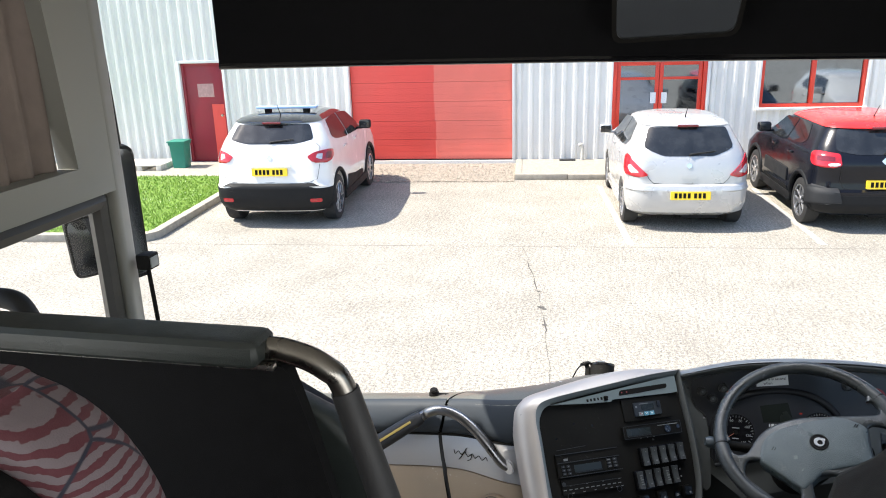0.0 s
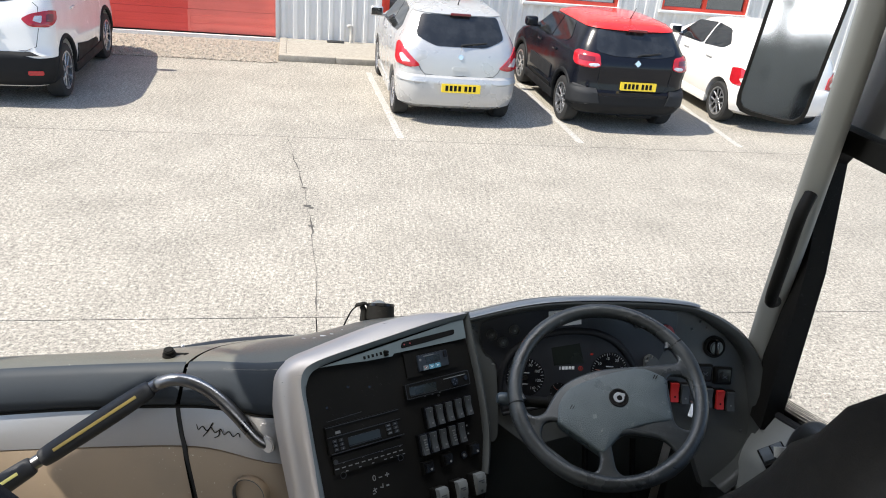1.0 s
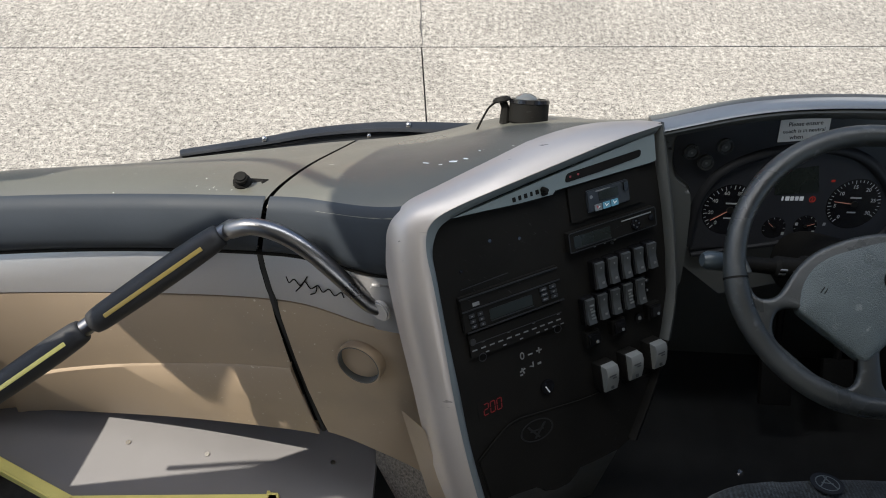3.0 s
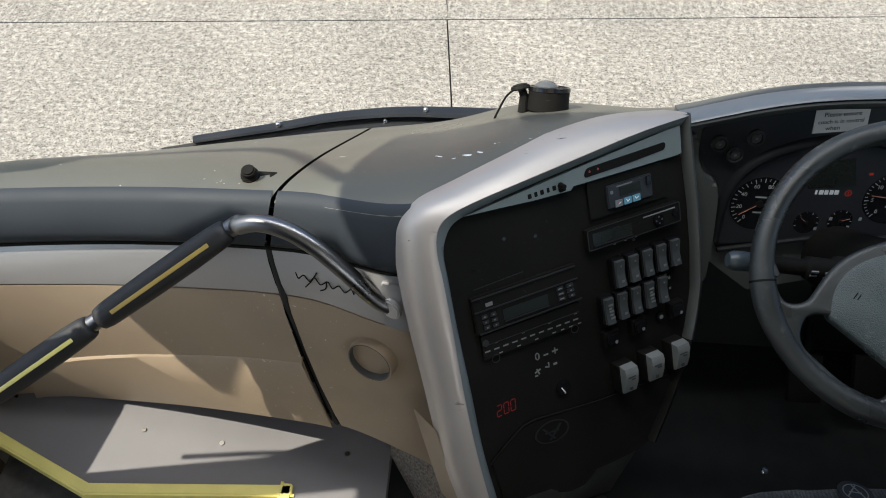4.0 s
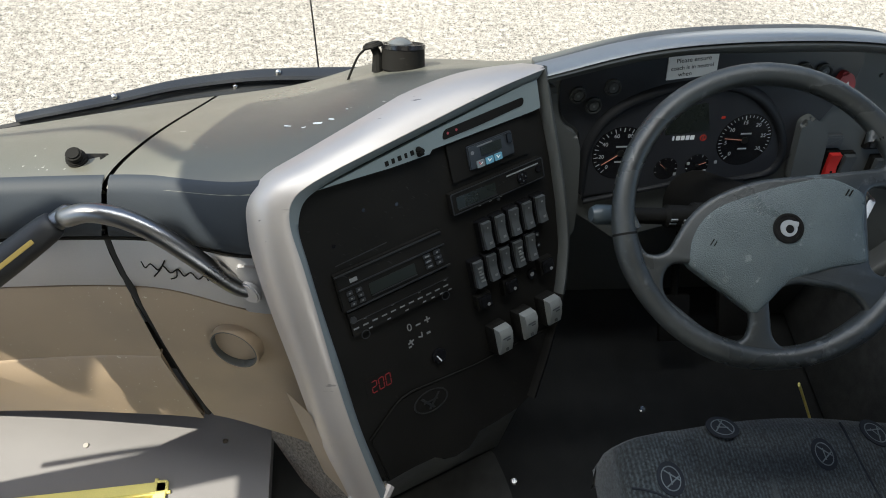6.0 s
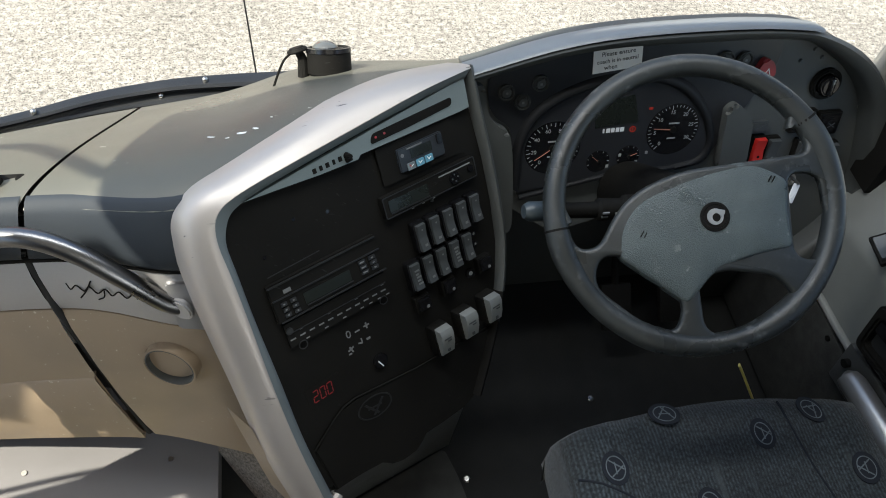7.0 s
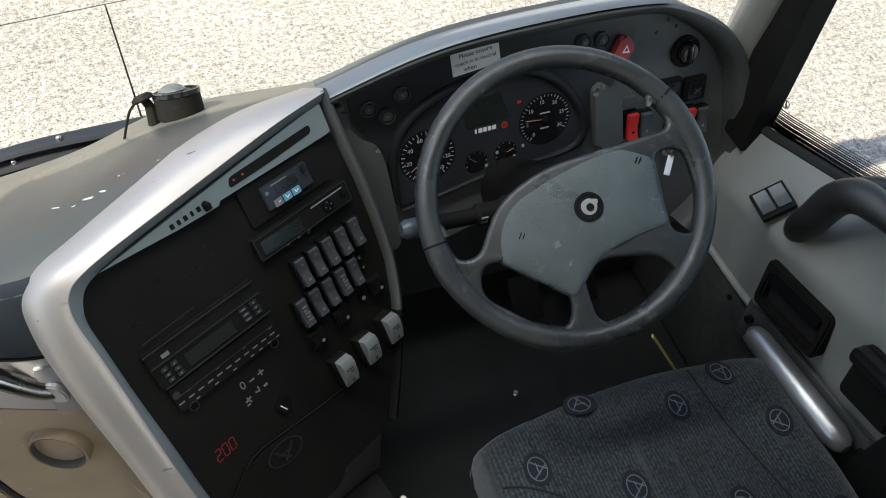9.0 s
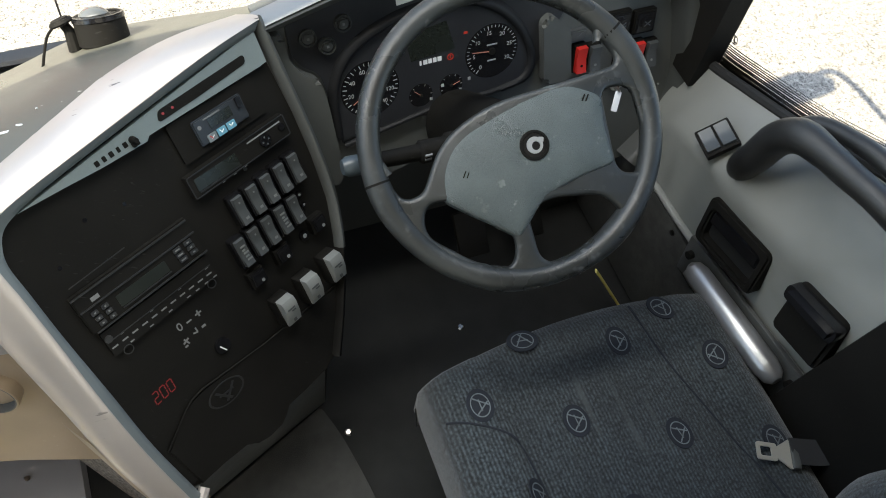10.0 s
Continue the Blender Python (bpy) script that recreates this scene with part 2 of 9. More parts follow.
def rect(u, v, w, h, r=0.0):
    """A centred rectangle, its corners rounded."""
    q = [(u - w / 2, v - h / 2), (u + w / 2, v - h / 2), (u + w / 2, v + h / 2), (u - w / 2, v + h / 2)]
    return rounded(q, r, 3) if r else q


def disc(u, v, r, n=28):
    return [(u + r * math.cos(2 * math.pi * i / n), v + r * math.sin(2 * math.pi * i / n)) for i in range(n)]


def ring(bm, outer, inner, d0, d1, m, bevel=0.0):
    """A flat frame between two outlines with the same number of points."""
    vo0 = [bm.verts.new(m @ Vector((*p, d0))) for p in outer]
    vo1 = [bm.verts.new(m @ Vector((*p, d1))) for p in outer]
    vi0 = [bm.verts.new(m @ Vector((*p, d0))) for p in inner]
    vi1 = [bm.verts.new(m @ Vector((*p, d1))) for p in inner]
    n = len(outer)
    for i in range(n):
        j = (i + 1) % n
        bm.faces.new((vo1[i], vo1[j], vi1[j], vi1[i]))
        bm.faces.new((vo0[j], vo0[i], vi0[i], vi0[j]))
        bm.faces.new((vo0[i], vo0[j], vo1[j], vo1[i]))
        bm.faces.new((vi0[j], vi0[i], vi1[i], vi1[j]))
    if bevel:
        es = [e for e in bm.edges if (e.verts[0] in vo1 and e.verts[1] in vo1) or (e.verts[0] in vi1 and e.verts[1] in vi1)]
        bmesh.ops.bevel(bm, geom=es, offset=bevel, segments=2, affect="EDGES")
    return bm


def smooth_path(pts, n=8):
    """A Catmull-Rom curve through the points."""
    p = [Vector(q) for q in pts]
    p = [2 * p[0] - p[1]] + p + [2 * p[-1] - p[-2]]
    out = []
    for i in range(1, len(p) - 2):
        for j in range(n):
            t = j / n
            a, b, c, d = p[i - 1], p[i], p[i + 1], p[i + 2]
            out.append(0.5 * (2 * b + (c - a) * t + (2 * a - 5 * b + 4 * c - d) * t * t + (3 * b - a - 3 * c + d) * t ** 3))
    out.append(p[-2])
    return out


def tube(bm, pts, r, seg=14, flat=1.0, closed=False, cap=True):
    """A round bar along a path; r may be a list, flat squashes the section."""
    pts = [Vector(p) for p in pts]
    n = len(pts)
    rs = r if isinstance(r, (list, tuple)) else [r] * n
    rings = []
    up = None
    for i, p in enumerate(pts):
        a = pts[(i - 1) % n] if closed or i else pts[0]
        b = pts[(i + 1) % n] if closed or i < n - 1 else pts[-1]
        t = (b - a).normalized()
        if up is None:
            up = Vector((0, 0, 1)) if abs(t.z) < 0.9 else Vector((0, 1, 0))
        x = up.cross(t).normalized()
        up = t.cross(x).normalized()
        rings.append([bm.verts.new(p + rs[i] * (math.cos(2 * math.pi * k / seg) * x + flat * math.sin(2 * math.pi * k / seg) * up)) for k in range(seg)])
    for i in range(n if closed else n - 1):
        a, b = rings[i], rings[(i + 1) % n]
        for k in range(seg):
            bm.faces.new((a[k], a[(k + 1) % seg], b[(k + 1) % seg], b[k]))
    if cap and not closed:
        bm.faces.new(rings[0][::-1])
        bm.faces.new(rings[-1])
    return bm


def skin(bm, rows, close_u=False):
    """Quads between rows of points; returns the vertices."""
    vs = [[bm.verts.new(p) for p in row] for row in rows]
    for a, b in zip(vs, vs[1:]):
        for i in range(len(a) - (0 if close_u else 1)):
            j = (i + 1) % len(a)
            bm.faces.new((a[i], a[j], b[j], b[i]))
    return vs


def thick_skin(bm, rows, t):
    """A sheet of thickness t behind the rows of points."""
    vs = skin(bm, rows)
    bm.normal_update()
    bmesh.ops.recalc_face_normals(bm, faces=bm.faces[:])
    bmesh.ops.solidify(bm, geom=bm.faces[:], thickness=t)
    return bm


def text_bm(s, size, m, depth=0.001, shear=0.0, space=1.0):
    """The built-in font's letters as a solid on the u,v plane of m, centred."""
    cu = bpy.data.curves.new("lettering", "FONT")
    cu.body, cu.size, cu.extrude, cu.shear, cu.space_character = s, size, depth, shear, space
    cu.align_x, cu.align_y = "CENTER", "CENTER"
    ob = bpy.data.objects.new("lettering", cu)
    me = ob.to_mesh()
    bm = bmesh.new()
    bm.from_mesh(me)
    ob.to_mesh_clear()
    bpy.data.objects.remove(ob)
    bpy.data.curves.remove(cu)
    bm.transform(m)
    return bm


def basis(c, n, roll=0.0):
    """A pose whose z is the normal n, x level and y upward."""
    n = Vector(n).normalized()
    u = Vector((0, 0, 1)).cross(n).normalized()
    v = n.cross(u)
    m = Matrix((u, v, n)).transposed().to_4x4()
    return Matrix.Translation(c) @ m @ Matrix.Rotation(radians(roll), 4, "Z")



# ---- the yard: site axes, parallel to the building ----
SITE = Matrix.Translation((-1.29, 13.94, 0)) @ Matrix.Rotation(radians(5.5), 4, "Z") @ Matrix.Diagonal((1, -1, 1, 1))


def site(s, d, z=0.0):
    """s along the wall, d metres out from it."""
    return SITE @ Vector((s, d, z))


SROT = Matrix.Translation((-1.29, 13.94, 0)) @ Matrix.Rotation(radians(5.5), 4, "Z")  # local y away from the coach


def sbox(bm, s0, s1, d0, d1, z0, z1, bevel=0.0):
    return box(bm, ((s0 + s1) / 2, -(d0 + d1) / 2, (z0 + z1) / 2), (s1 - s0, abs(d1 - d0), z1 - z0), bevel, SROT)


def concrete(name, brush):
    m = mat(name, (0.362, 0.333, 0.283), 0.9, var=0.45, vscale=40, bump=0.6, bscale=210)
    nt = m.node_tree
    b = nt.nodes["Principled BSDF"]
    base = b.inputs["Base Color"].links[0].from_socket
    tc = nt.nodes.new("ShaderNodeTexCoord")
    big = nt.nodes.new("ShaderNodeTexNoise")
    big.inputs["Scale"].default_value = 1.3
    big.inputs["Detail"].default_value = 8
    nt.links.new(tc.outputs["Object"], big.inputs["Vector"])
    mp = nt.nodes.new("ShaderNodeMapping")
    mp.inputs["Scale"].default_value = brush
    nt.links.new(tc.outputs["Object"], mp.inputs["Vector"])
    st = nt.nodes.new("ShaderNodeTexNoise")
    st.inputs["Scale"].default_value = 1.0
    st.inputs["Detail"].default_value = 4
    nt.links.new(mp.outputs[0], st.inputs["Vector"])
    # dark stones of the exposed aggregate
    vo = nt.nodes.new("ShaderNodeTexVoronoi")
    vo.inputs["Scale"].default_value = 62
    nt.links.new(tc.outputs["Object"], vo.inputs["Vector"])
    sp = nt.nodes.new("ShaderNodeMapRange")
    sp.inputs["From Min"].default_value, sp.inputs["From Max"].default_value = 0.20, 0.42
    sp.inputs["To Min"].default_value, sp.inputs["To Max"].default_value = 0.0, 1.0
    nt.links.new(vo.outputs["Distance"], sp.inputs["Value"])
    pick = nt.nodes.new("ShaderNodeTexNoise")
    pick.inputs["Scale"].default_value = 38
    nt.links.new(tc.outputs["Object"], pick.inputs["Vector"])
    pk = nt.nodes.new("ShaderNodeMapRange")
    pk.inputs["From Min"].default_value, pk.inputs["From Max"].default_value = 0.50, 0.58
    pk.inputs["To Min"].default_value, pk.inputs["To Max"].default_value = 1.0, 0.0
    nt.links.new(pick.outputs["Fac"], pk.inputs["Value"])
    mxm = nt.nodes.new("ShaderNodeMath")
    mxm.operation = "MAXIMUM"
    nt.links.new(sp.outputs[0], mxm.inputs[0])
    nt.links.new(pk.outputs[0], mxm.inputs[1])
    dk = nt.nodes.new("ShaderNodeMapRange")
    dk.inputs["To Min"].default_value, dk.inputs["To Max"].default_value = 0.34, 1.0
    nt.links.new(mxm.outputs[0], dk.inputs["Value"])
    f1 = nt.nodes.new("ShaderNodeMapRange")
    f1.inputs["From Min"].default_value, f1.inputs["From Max"].default_value = 0.3, 0.7
    f1.inputs["To Min"].default_value, f1.inputs["To Max"].default_value = 0.85, 1.09
    nt.links.new(big.outputs["Fac"], f1.inputs["Value"])
    f2 = nt.nodes.new("ShaderNodeMapRange")
    f2.inputs["From Min"].default_value, f2.inputs["From Max"].default_value = 0.35, 0.65
    f2.inputs["To Min"].default_value, f2.inputs["To Max"].default_value = 0.86, 1.09
    nt.links.new(st.outputs["Fac"], f2.inputs["Value"])
    # fine sharp flecks
    fl = nt.nodes.new("ShaderNodeTexNoise")
    fl.inputs["Scale"].default_value = 120
    fl.inputs["Detail"].default_value = 2
    fl.inputs["Roughness"].default_value = 0.6
    nt.links.new(tc.outputs["Object"], fl.inputs["Vector"])
    f3 = nt.nodes.new("ShaderNodeMapRange")
    f3.inputs["From Min"].default_value, f3.inputs["From Max"].default_value = 0.41, 0.45
    f3.inputs["To Min"].default_value, f3.inputs["To Max"].default_value = 0.42, 1.06
    nt.links.new(fl.outputs["Fac"], f3.inputs["Value"])
    bl = nt.nodes.new("ShaderNodeTexNoise")
    bl.inputs["Scale"].default_value = 27
    bl.inputs["Detail"].default_value = 4
    nt.links.new(tc.outputs["Object"], bl.inputs["Vector"])
    f4 = nt.nodes.new("ShaderNodeMapRange")
    f4.inputs["From Min"].default_value, f4.inputs["From Max"].default_value = 0.36, 0.62
    f4.inputs["To Min"].default_value, f4.inputs["To Max"].default_value = 0.80, 1.09
    nt.links.new(bl.outputs["Fac"], f4.inputs["Value"])
    out = base
    for k in (dk, f1, f2, f3, f4):
        mul = nt.nodes.new("ShaderNodeVectorMath")
        mul.operation = "SCALE"
        nt.links.new(out, mul.inputs[0])
        nt.links.new(k.outputs[0], mul.inputs["Scale"])
        out = mul.outputs[0]
    nt.links.new(out, b.inputs["Base Color"])
    return m


M["slab_y"] = concrete("broomed_concrete_far", (80, 3, 1))
M["slab_x"] = concrete("broomed_concrete_near", (3, 110, 1))
M["soil"] = mat("dark_joint_fill", (0.085, 0.078, 0.07), 0.95, var=0.4, vscale=30)
M["gravel"] = mat("gravel_bed", (0.30, 0.26, 0.21), 0.95, var=0.5, vscale=45, bump=0.8, bscale=120)
M["kerb"] = mat("kerb_concrete", (0.34, 0.31, 0.26), 0.85, var=0.2, vscale=14, bump=0.4, bscale=200, grime=0.05)
M["grass_soil"] = mat("turf", (0.14, 0.24, 0.035), 0.9, var=0.4, vscale=25, bump=0.6, bscale=200)
M["blade"] = mat("grass_blade", (0.22, 0.38, 0.045), 0.7, var=0.35, vscale=9, col2=(0.33, 0.48, 0.08))
M["cladding"] = mat("grey_cladding", (0.76, 0.74, 0.69), 0.5, var=0.04, vscale=3, grime=0.05)
M["clad_trough"] = mat("grey_cladding_trough", (0.27, 0.275, 0.275), 0.55, var=0.06, vscale=3, grime=0.05)
M["door_red"] = mat("faded_red_paint", (0.28, 0.018, 0.032), 0.5, var=0.12, vscale=3)
M["roller_red"] = mat("roller_red", (0.80, 0.085, 0.065), 0.45, var=0.06, vscale=1.2, grime=0.05)
M["roller_pale"] = mat("roller_red_pale", (0.86, 0.19, 0.14), 0.5, var=0.08, vscale=1.5, grime=0.05)
M["frame_red"] = mat("red_frame", (0.68, 0.05, 0.025), 0.35, var=0.05)
M["white_trim"] = mat("white_trim", (0.72, 0.71, 0.68), 0.5, var=0.05)
M["window_glass"] = mat("reflective_window", (0.21, 0.235, 0.26), 0.02, metal=1.0, var=0.03)
M["paint_line"] = mat("worn_line_paint", (0.40, 0.385, 0.355), 0.8, var=0.35, vscale=30, bump=0.3, bscale=250)

# ground: one dark sheet to the horizon, concrete bays on it with open joints
bm = bmesh.new()
bmesh.ops.create_grid(bm, x_segments=2, y_segments=2, size=900, matrix=Matrix.Translation((0, 0, -0.02)))
structure("ground", bm, M["soil"], "dark soil and joint filler beneath the concrete yard", "ground")
yard = new("pavement")
tagged(yard, "pale broomed concrete yard laid in large bays", "pavement", kind="structure")
J = 0.0045
cols = [-34, -22, -14, -7.5, 0.5, 8.5, 16, 24, 36]
rows_d = [(0.02, 5.45, "slab_y"), (5.45, 9.48, "slab_y"), (9.48, 13.4, "slab_x"), (13.4, 20, "slab_x"), (20, 30, "slab_x"), (30, 60, "slab_y")]
for d0, d1, k in rows_d:
    cc = cols if d0 > 9 else [c for c in cols if c != 0.5]
    for s0, s1 in zip(cc, cc[1:]):
        bm = bmesh.new()
        sbox(bm, s0 + J, s1 - J, d0 + J, d1 - J, -0.12, 0.0)
        part("slab", bm, M[k], yard, smooth=None)

# ---- the building ----
facade = thing("industrial_unit", "industrial unit clad in pale grey ribbed metal sheet", "building", site(0, 0, 0))


def rib_sheet(s0, s1, z0, z1):
    """Trapezoid-ribbed cladding, the crowns 35 mm proud."""
    bm = bmesh.new()
    pitch = 0.2
    prof = []
    n = int(round((s1 - s0) / pitch))
    p = (s1 - s0) / max(n, 1)
    for i in range(n):
        a = s0 + i * p
        prof += [(a, 0.0), (a + p * 0.36, 0.0), (a + p * 0.54, 0.038), (a + p * 0.80, 0.038)]
    prof.append((s1, 0.0))
    vs = [[bm.verts.new(site(s, d, z)) for s, d in prof] for z in (z0, z1)]
    for i in range(len(prof) - 1):
        f = bm.faces.new((vs[0][i], vs[0][i + 1], vs[1][i + 1], vs[1][i]))
        f.material_index = 0
    return bm


WALL_TOP = 6.2
openings = [(-6.52, -5.66, 0.05, 2.02), (-3.13, 0.0, 0.08, 2.95), (1.86, 3.55, 0.05, 1.97), (4.5, 6.32, 1.02, 1.98), (7.2, 9.0, 1.04, 1.98)]
edges = [-24.0] + [e for o in openings for e in o[:2]] + [22.0]
for i in range(0, len(edges), 2):
    part("cladding", rib_sheet(edges[i], edges[i + 1], 0.06, WALL_TOP), [M["cladding"], M["clad_trough"]], facade, smooth=None)
for s0, s1, z0, z1 in openings:
    part("cladding", rib_sheet(s0, s1, z1 + 0.05, WALL_TOP), [M["cladding"], M["clad_trough"]], facade, smooth=None)
    if z0 > 0.5:
        part("cladding", rib_sheet(s0, s1, 0.06, z0 - 0.05), [M["cladding"], M["clad_trough"]], facade, smooth=None)
bm = bmesh.new()
sbox(bm, -24, 22, -0.45, -0.25, 0, WALL_TOP)
part("inner_wall", bm, M["soil"], facade, smooth=None)
bm = bmesh.new()
sbox(bm, -24.2, 22.2, -12, 0.12, WALL_TOP, WALL_TOP + 0.25)
part("roof", bm, M["clad_trough"], facade, smooth=None)
bm = bmesh.new()
sbox(bm, -24, 22, -0.02, 0.05, 0.0, 0.07)
part("base_flashing", bm, M["white_trim"], facade, smooth=None)
for s0, s1, z0, z1 in openings:
    bm = bmesh.new()
    t = 0.055
    for a, b_, c, d in ((s0 - t, s0, z0, z1 + t), (s1, s1 + t, z0, z1 + t), (s0, s1, z1, z1 + t)):
        sbox(bm, a, b_, -0.06, 0.05, c, d, 0.004)
    if z0 > 0.5:
        sbox(bm, s0 - t, s1 + t, -0.06, 0.09, z0 - 0.05, z0, 0.006)
    part("opening_trim", bm, M["white_trim"], facade)

# personnel door
bm = bmesh.new()
s0, s1, z0, z1 = openings[0]
sbox(bm, s0 + 0.05, s1 - 0.05, -0.1, -0.05, z0, z1 - 0.05, 0.006)
pdoor = part("door", bm, M["door_red"], facade, "faded red metal personnel door")
bm = bmesh.new()
for a, b_, c, d in ((s0, s0 + 0.05, z0, z1), (s1 - 0.05, s1, z0, z1), (s0, s1, z1 - 0.05, z1)):
    sbox(bm, a, b_, -0.1, -0.02, c, d, 0.005)
part("door_frame", bm, M["door_red"], pdoor)
M["old_patch"] = mat("dirty_notice", (0.52, 0.30, 0.28), 0.7, var=0.2, vscale=18)
bm = bmesh.new()
sbox(bm, -6.23, -5.9, -0.05, -0.044, 1.36, 1.62)
part("notice", bm, M["old_patch"], pdoor, "blank weathered notice")
bm = bmesh.new()
sbox(bm, -5.97, -5.72, -0.05, -0.042, 0.12, 1.22)
part("patch_plate", bm, M["roller_red"], pdoor, "brighter red patch plate")
bm = bmesh.new()
cyl(bm, 0.025, 0.06, SROT @ Matrix.Translation((-5.76, 0.05, 1.0)) @ Matrix.Rotation(radians(90), 4, "X"), 12)
part("door_handle", bm, M["steel"], pdoor)

# sectional door: five ribbed panels
s0, s1, z0, z1 = openings[1]
zs = [z0, 0.47, 0.83, 1.2, 1.57, 1.94, 2.31, 2.68, z1]
rdoor = thing("sectional_door", "bright red sectional overhead door", "door", site(-1.5, 0, 0))
for a, b_ in zip(zs, zs[1:]):
    bm = bmesh.new()
    # the right half takes a paler red, to a ragged line
    um = -1.50 + random.uniform(-0.03, 0.03)
    for u0, u1, mi in ((s0, um, 0), (um, s1, 1)):
        n0 = len(bm.faces)
        sbox(bm, u0, u1, -0.14, -0.09, a + 0.002, b_ - 0.002)
        for zz in (0.28, 0.62):
            zc = a + (b_ - a) * zz
            sbox(bm, u0, u1, -0.09, -0.084, zc - 0.035, zc + 0.035)
        for f in bm.faces[:][n0:] if mi else []:
            f.material_index = 1
    part("door_panel", bm, [M["roller_red"], M["roller_pale"]], rdoor, smooth=None)
bm = bmesh.new()
sbox(bm, -1.5, -1.46, -0.1, -0.075, 0.09, 0.46)
part("latch_strip", bm, M["roller_pale"], rdoor)

# glazed entrance: two leaves in a red frame
s0, s1, z0, z1 = openings[2]
entry = thing("entrance_door", "glazed double entrance door in a bright red frame", "door", site(2.7, 0, 0))
bm = bmesh.new()
for a, b_, c, d in ((s0, s0 + 0.07, z0, z1), (s1 - 0.07, s1, z0, z1), (s0 + 0.07, s1 - 0.07, z1 - 0.08, z1)):
    sbox(bm, a, b_, -0.1, 0.02, c, d, 0.006)
part("frame", bm, M["frame_red"], entry)
mid = (s0 + s1) / 2
for u0, u1, hs in ((s0 + 0.075, mid - 0.004, mid - 0.1), (mid + 0.004, s1 - 0.075, mid + 0.1)):
    bm = bmesh.new()
    for a, b_, c, d in ((u0, u0 + 0.07, z0, z1 - 0.085), (u1 - 0.07, u1, z0, z1 - 0.085), (u0 + 0.07, u1 - 0.07, z0, z0 + 0.2), (u0 + 0.07, u1 - 0.07, z1 - 0.16, z1 - 0.085), (u0 + 0.07, u1 - 0.07, 1.55, 1.6)):
        sbox(bm, a, b_, -0.08, -0.02, c, d, 0.005)
    leaf = part("door_leaf", bm, M["frame_red"], entry)
    bm = bmesh.new()
    sbox(bm, u0 + 0.07, u1 - 0.07, -0.055, -0.045, z0 + 0.2, z1 - 0.16)
    part("pane", bm, M["window_glass"], leaf, smooth=None)
    bm = bmesh.new()
    sbox(bm, hs - 0.05, hs + 0.05, -0.02, -0.012, 1.12, 1.32)
    part("notice", bm, M["white"], leaf, "small white notice", smooth=None)
# windows
for k, (s0, s1, z0, z1) in enumerate(openings[3:]):
    win = thing("window_%d" % (k + 1), "two-light window with a bright red frame", "window", site((s0 + s1) / 2, 0, z0), kind="structure")
    bm = bmesh.new()
    t = 0.065
    mu = s0 + (s1 - s0) * 0.5
    for a, b_, c, d in ((s0, s0 + t, z0, z1), (s1 - t, s1, z0, z1), (s0 + t, s1 - t, z0, z0 + t), (s0 + t, s1 - t, z1 - t, z1), (mu - 0.04, mu + 0.04, z0 + t, z1 - t)):
        sbox(bm, a, b_, -0.09, 0.0, c, d, 0.006)
    part("window_frame", bm, M["frame_red"], win)
    for a, b_ in ((s0 + t, mu - 0.04), (mu + 0.04, s1 - t)):
        bm = bmesh.new()
        sbox(bm, a, b_, -0.055, -0.045, z0 + t, z1 - t)
        part("pane", bm, M["window_glass"], win, smooth=None)

# ---- cars ----
def bool_cut(bm, cutters):
    """Cuts the cutters' solids out of a mesh."""
    a = bpy.data.objects.new("cut_a", bpy.data.meshes.new("cut_a"))
    bmesh.ops.recalc_face_normals(bm, faces=bm.faces[:])
    bm.to_mesh(a.data)
    bm.free()
    c = bpy.data.objects.new("cut_b", bpy.data.meshes.new("cut_b"))
    bmesh.ops.recalc_face_normals(cutters, faces=cutters.faces[:])
    cutters.to_mesh(c.data)
    cutters.free()
    scene.collection.objects.link(a)
    scene.collection.objects.link(c)
    md = a.modifiers.new("cut", "BOOLEAN")
    md.operation, md.object, md.solver = "DIFFERENCE", c, "EXACT"
    dg = bpy.context.evaluated_depsgraph_get()
    me = bpy.data.meshes.new_from_object(a.evaluated_get(dg))
    out = bmesh.new()
    out.from_mesh(me)
    for o in (a, c):
        d = o.data
        bpy.data.objects.remove(o)
        bpy.data.meshes.remove(d)
    bpy.data.meshes.remove(me)
    return out


def paint(name, col, metal=0.0, rough=0.22):
    return mat(name, col, rough, metal, var=0.03, vscale=4, coat=0.6, spec=0.5)


M["car_glass"] = mat("car_glass", (0.018, 0.019, 0.020), 0.03, var=0.6, vscale=5, spec=0.7)
M["tyre"] = mat("tyre_rubber", (0.02, 0.02, 0.02), 0.8, var=0.3, vscale=25, bump=0.3, bscale=200)
M["alloy"] = mat("alloy_wheel", (0.45, 0.45, 0.46), 0.3, metal=0.8, var=0.1)
M["lens_red"] = mat("red_lens", (0.42, 0.012, 0.02), 0.12, var=0.15, vscale=30, coat=0.6)
M["plate_yellow"] = mat("plate_yellow", (0.85, 0.60, 0.03), 0.4, var=0.03)
M["trim_black"] = mat("bumper_plastic", (0.009, 0.0095, 0.0105), 0.65, spec=0.25, var=0.12, bump=0.2, bscale=500)


def scan(poly, z):
    """The left and right ends of a convex outline at a height."""
    xs = []
    for (x0, z0), (x1, z1) in zip(poly, poly[1:] + poly[:1]):
        if (z0 - z) * (z1 - z) <= 0 and abs(z1 - z0) > 1e-9:
            xs.append(x0 + (x1 - x0) * (z - z0) / (z1 - z0))
    return min(xs), max(xs)


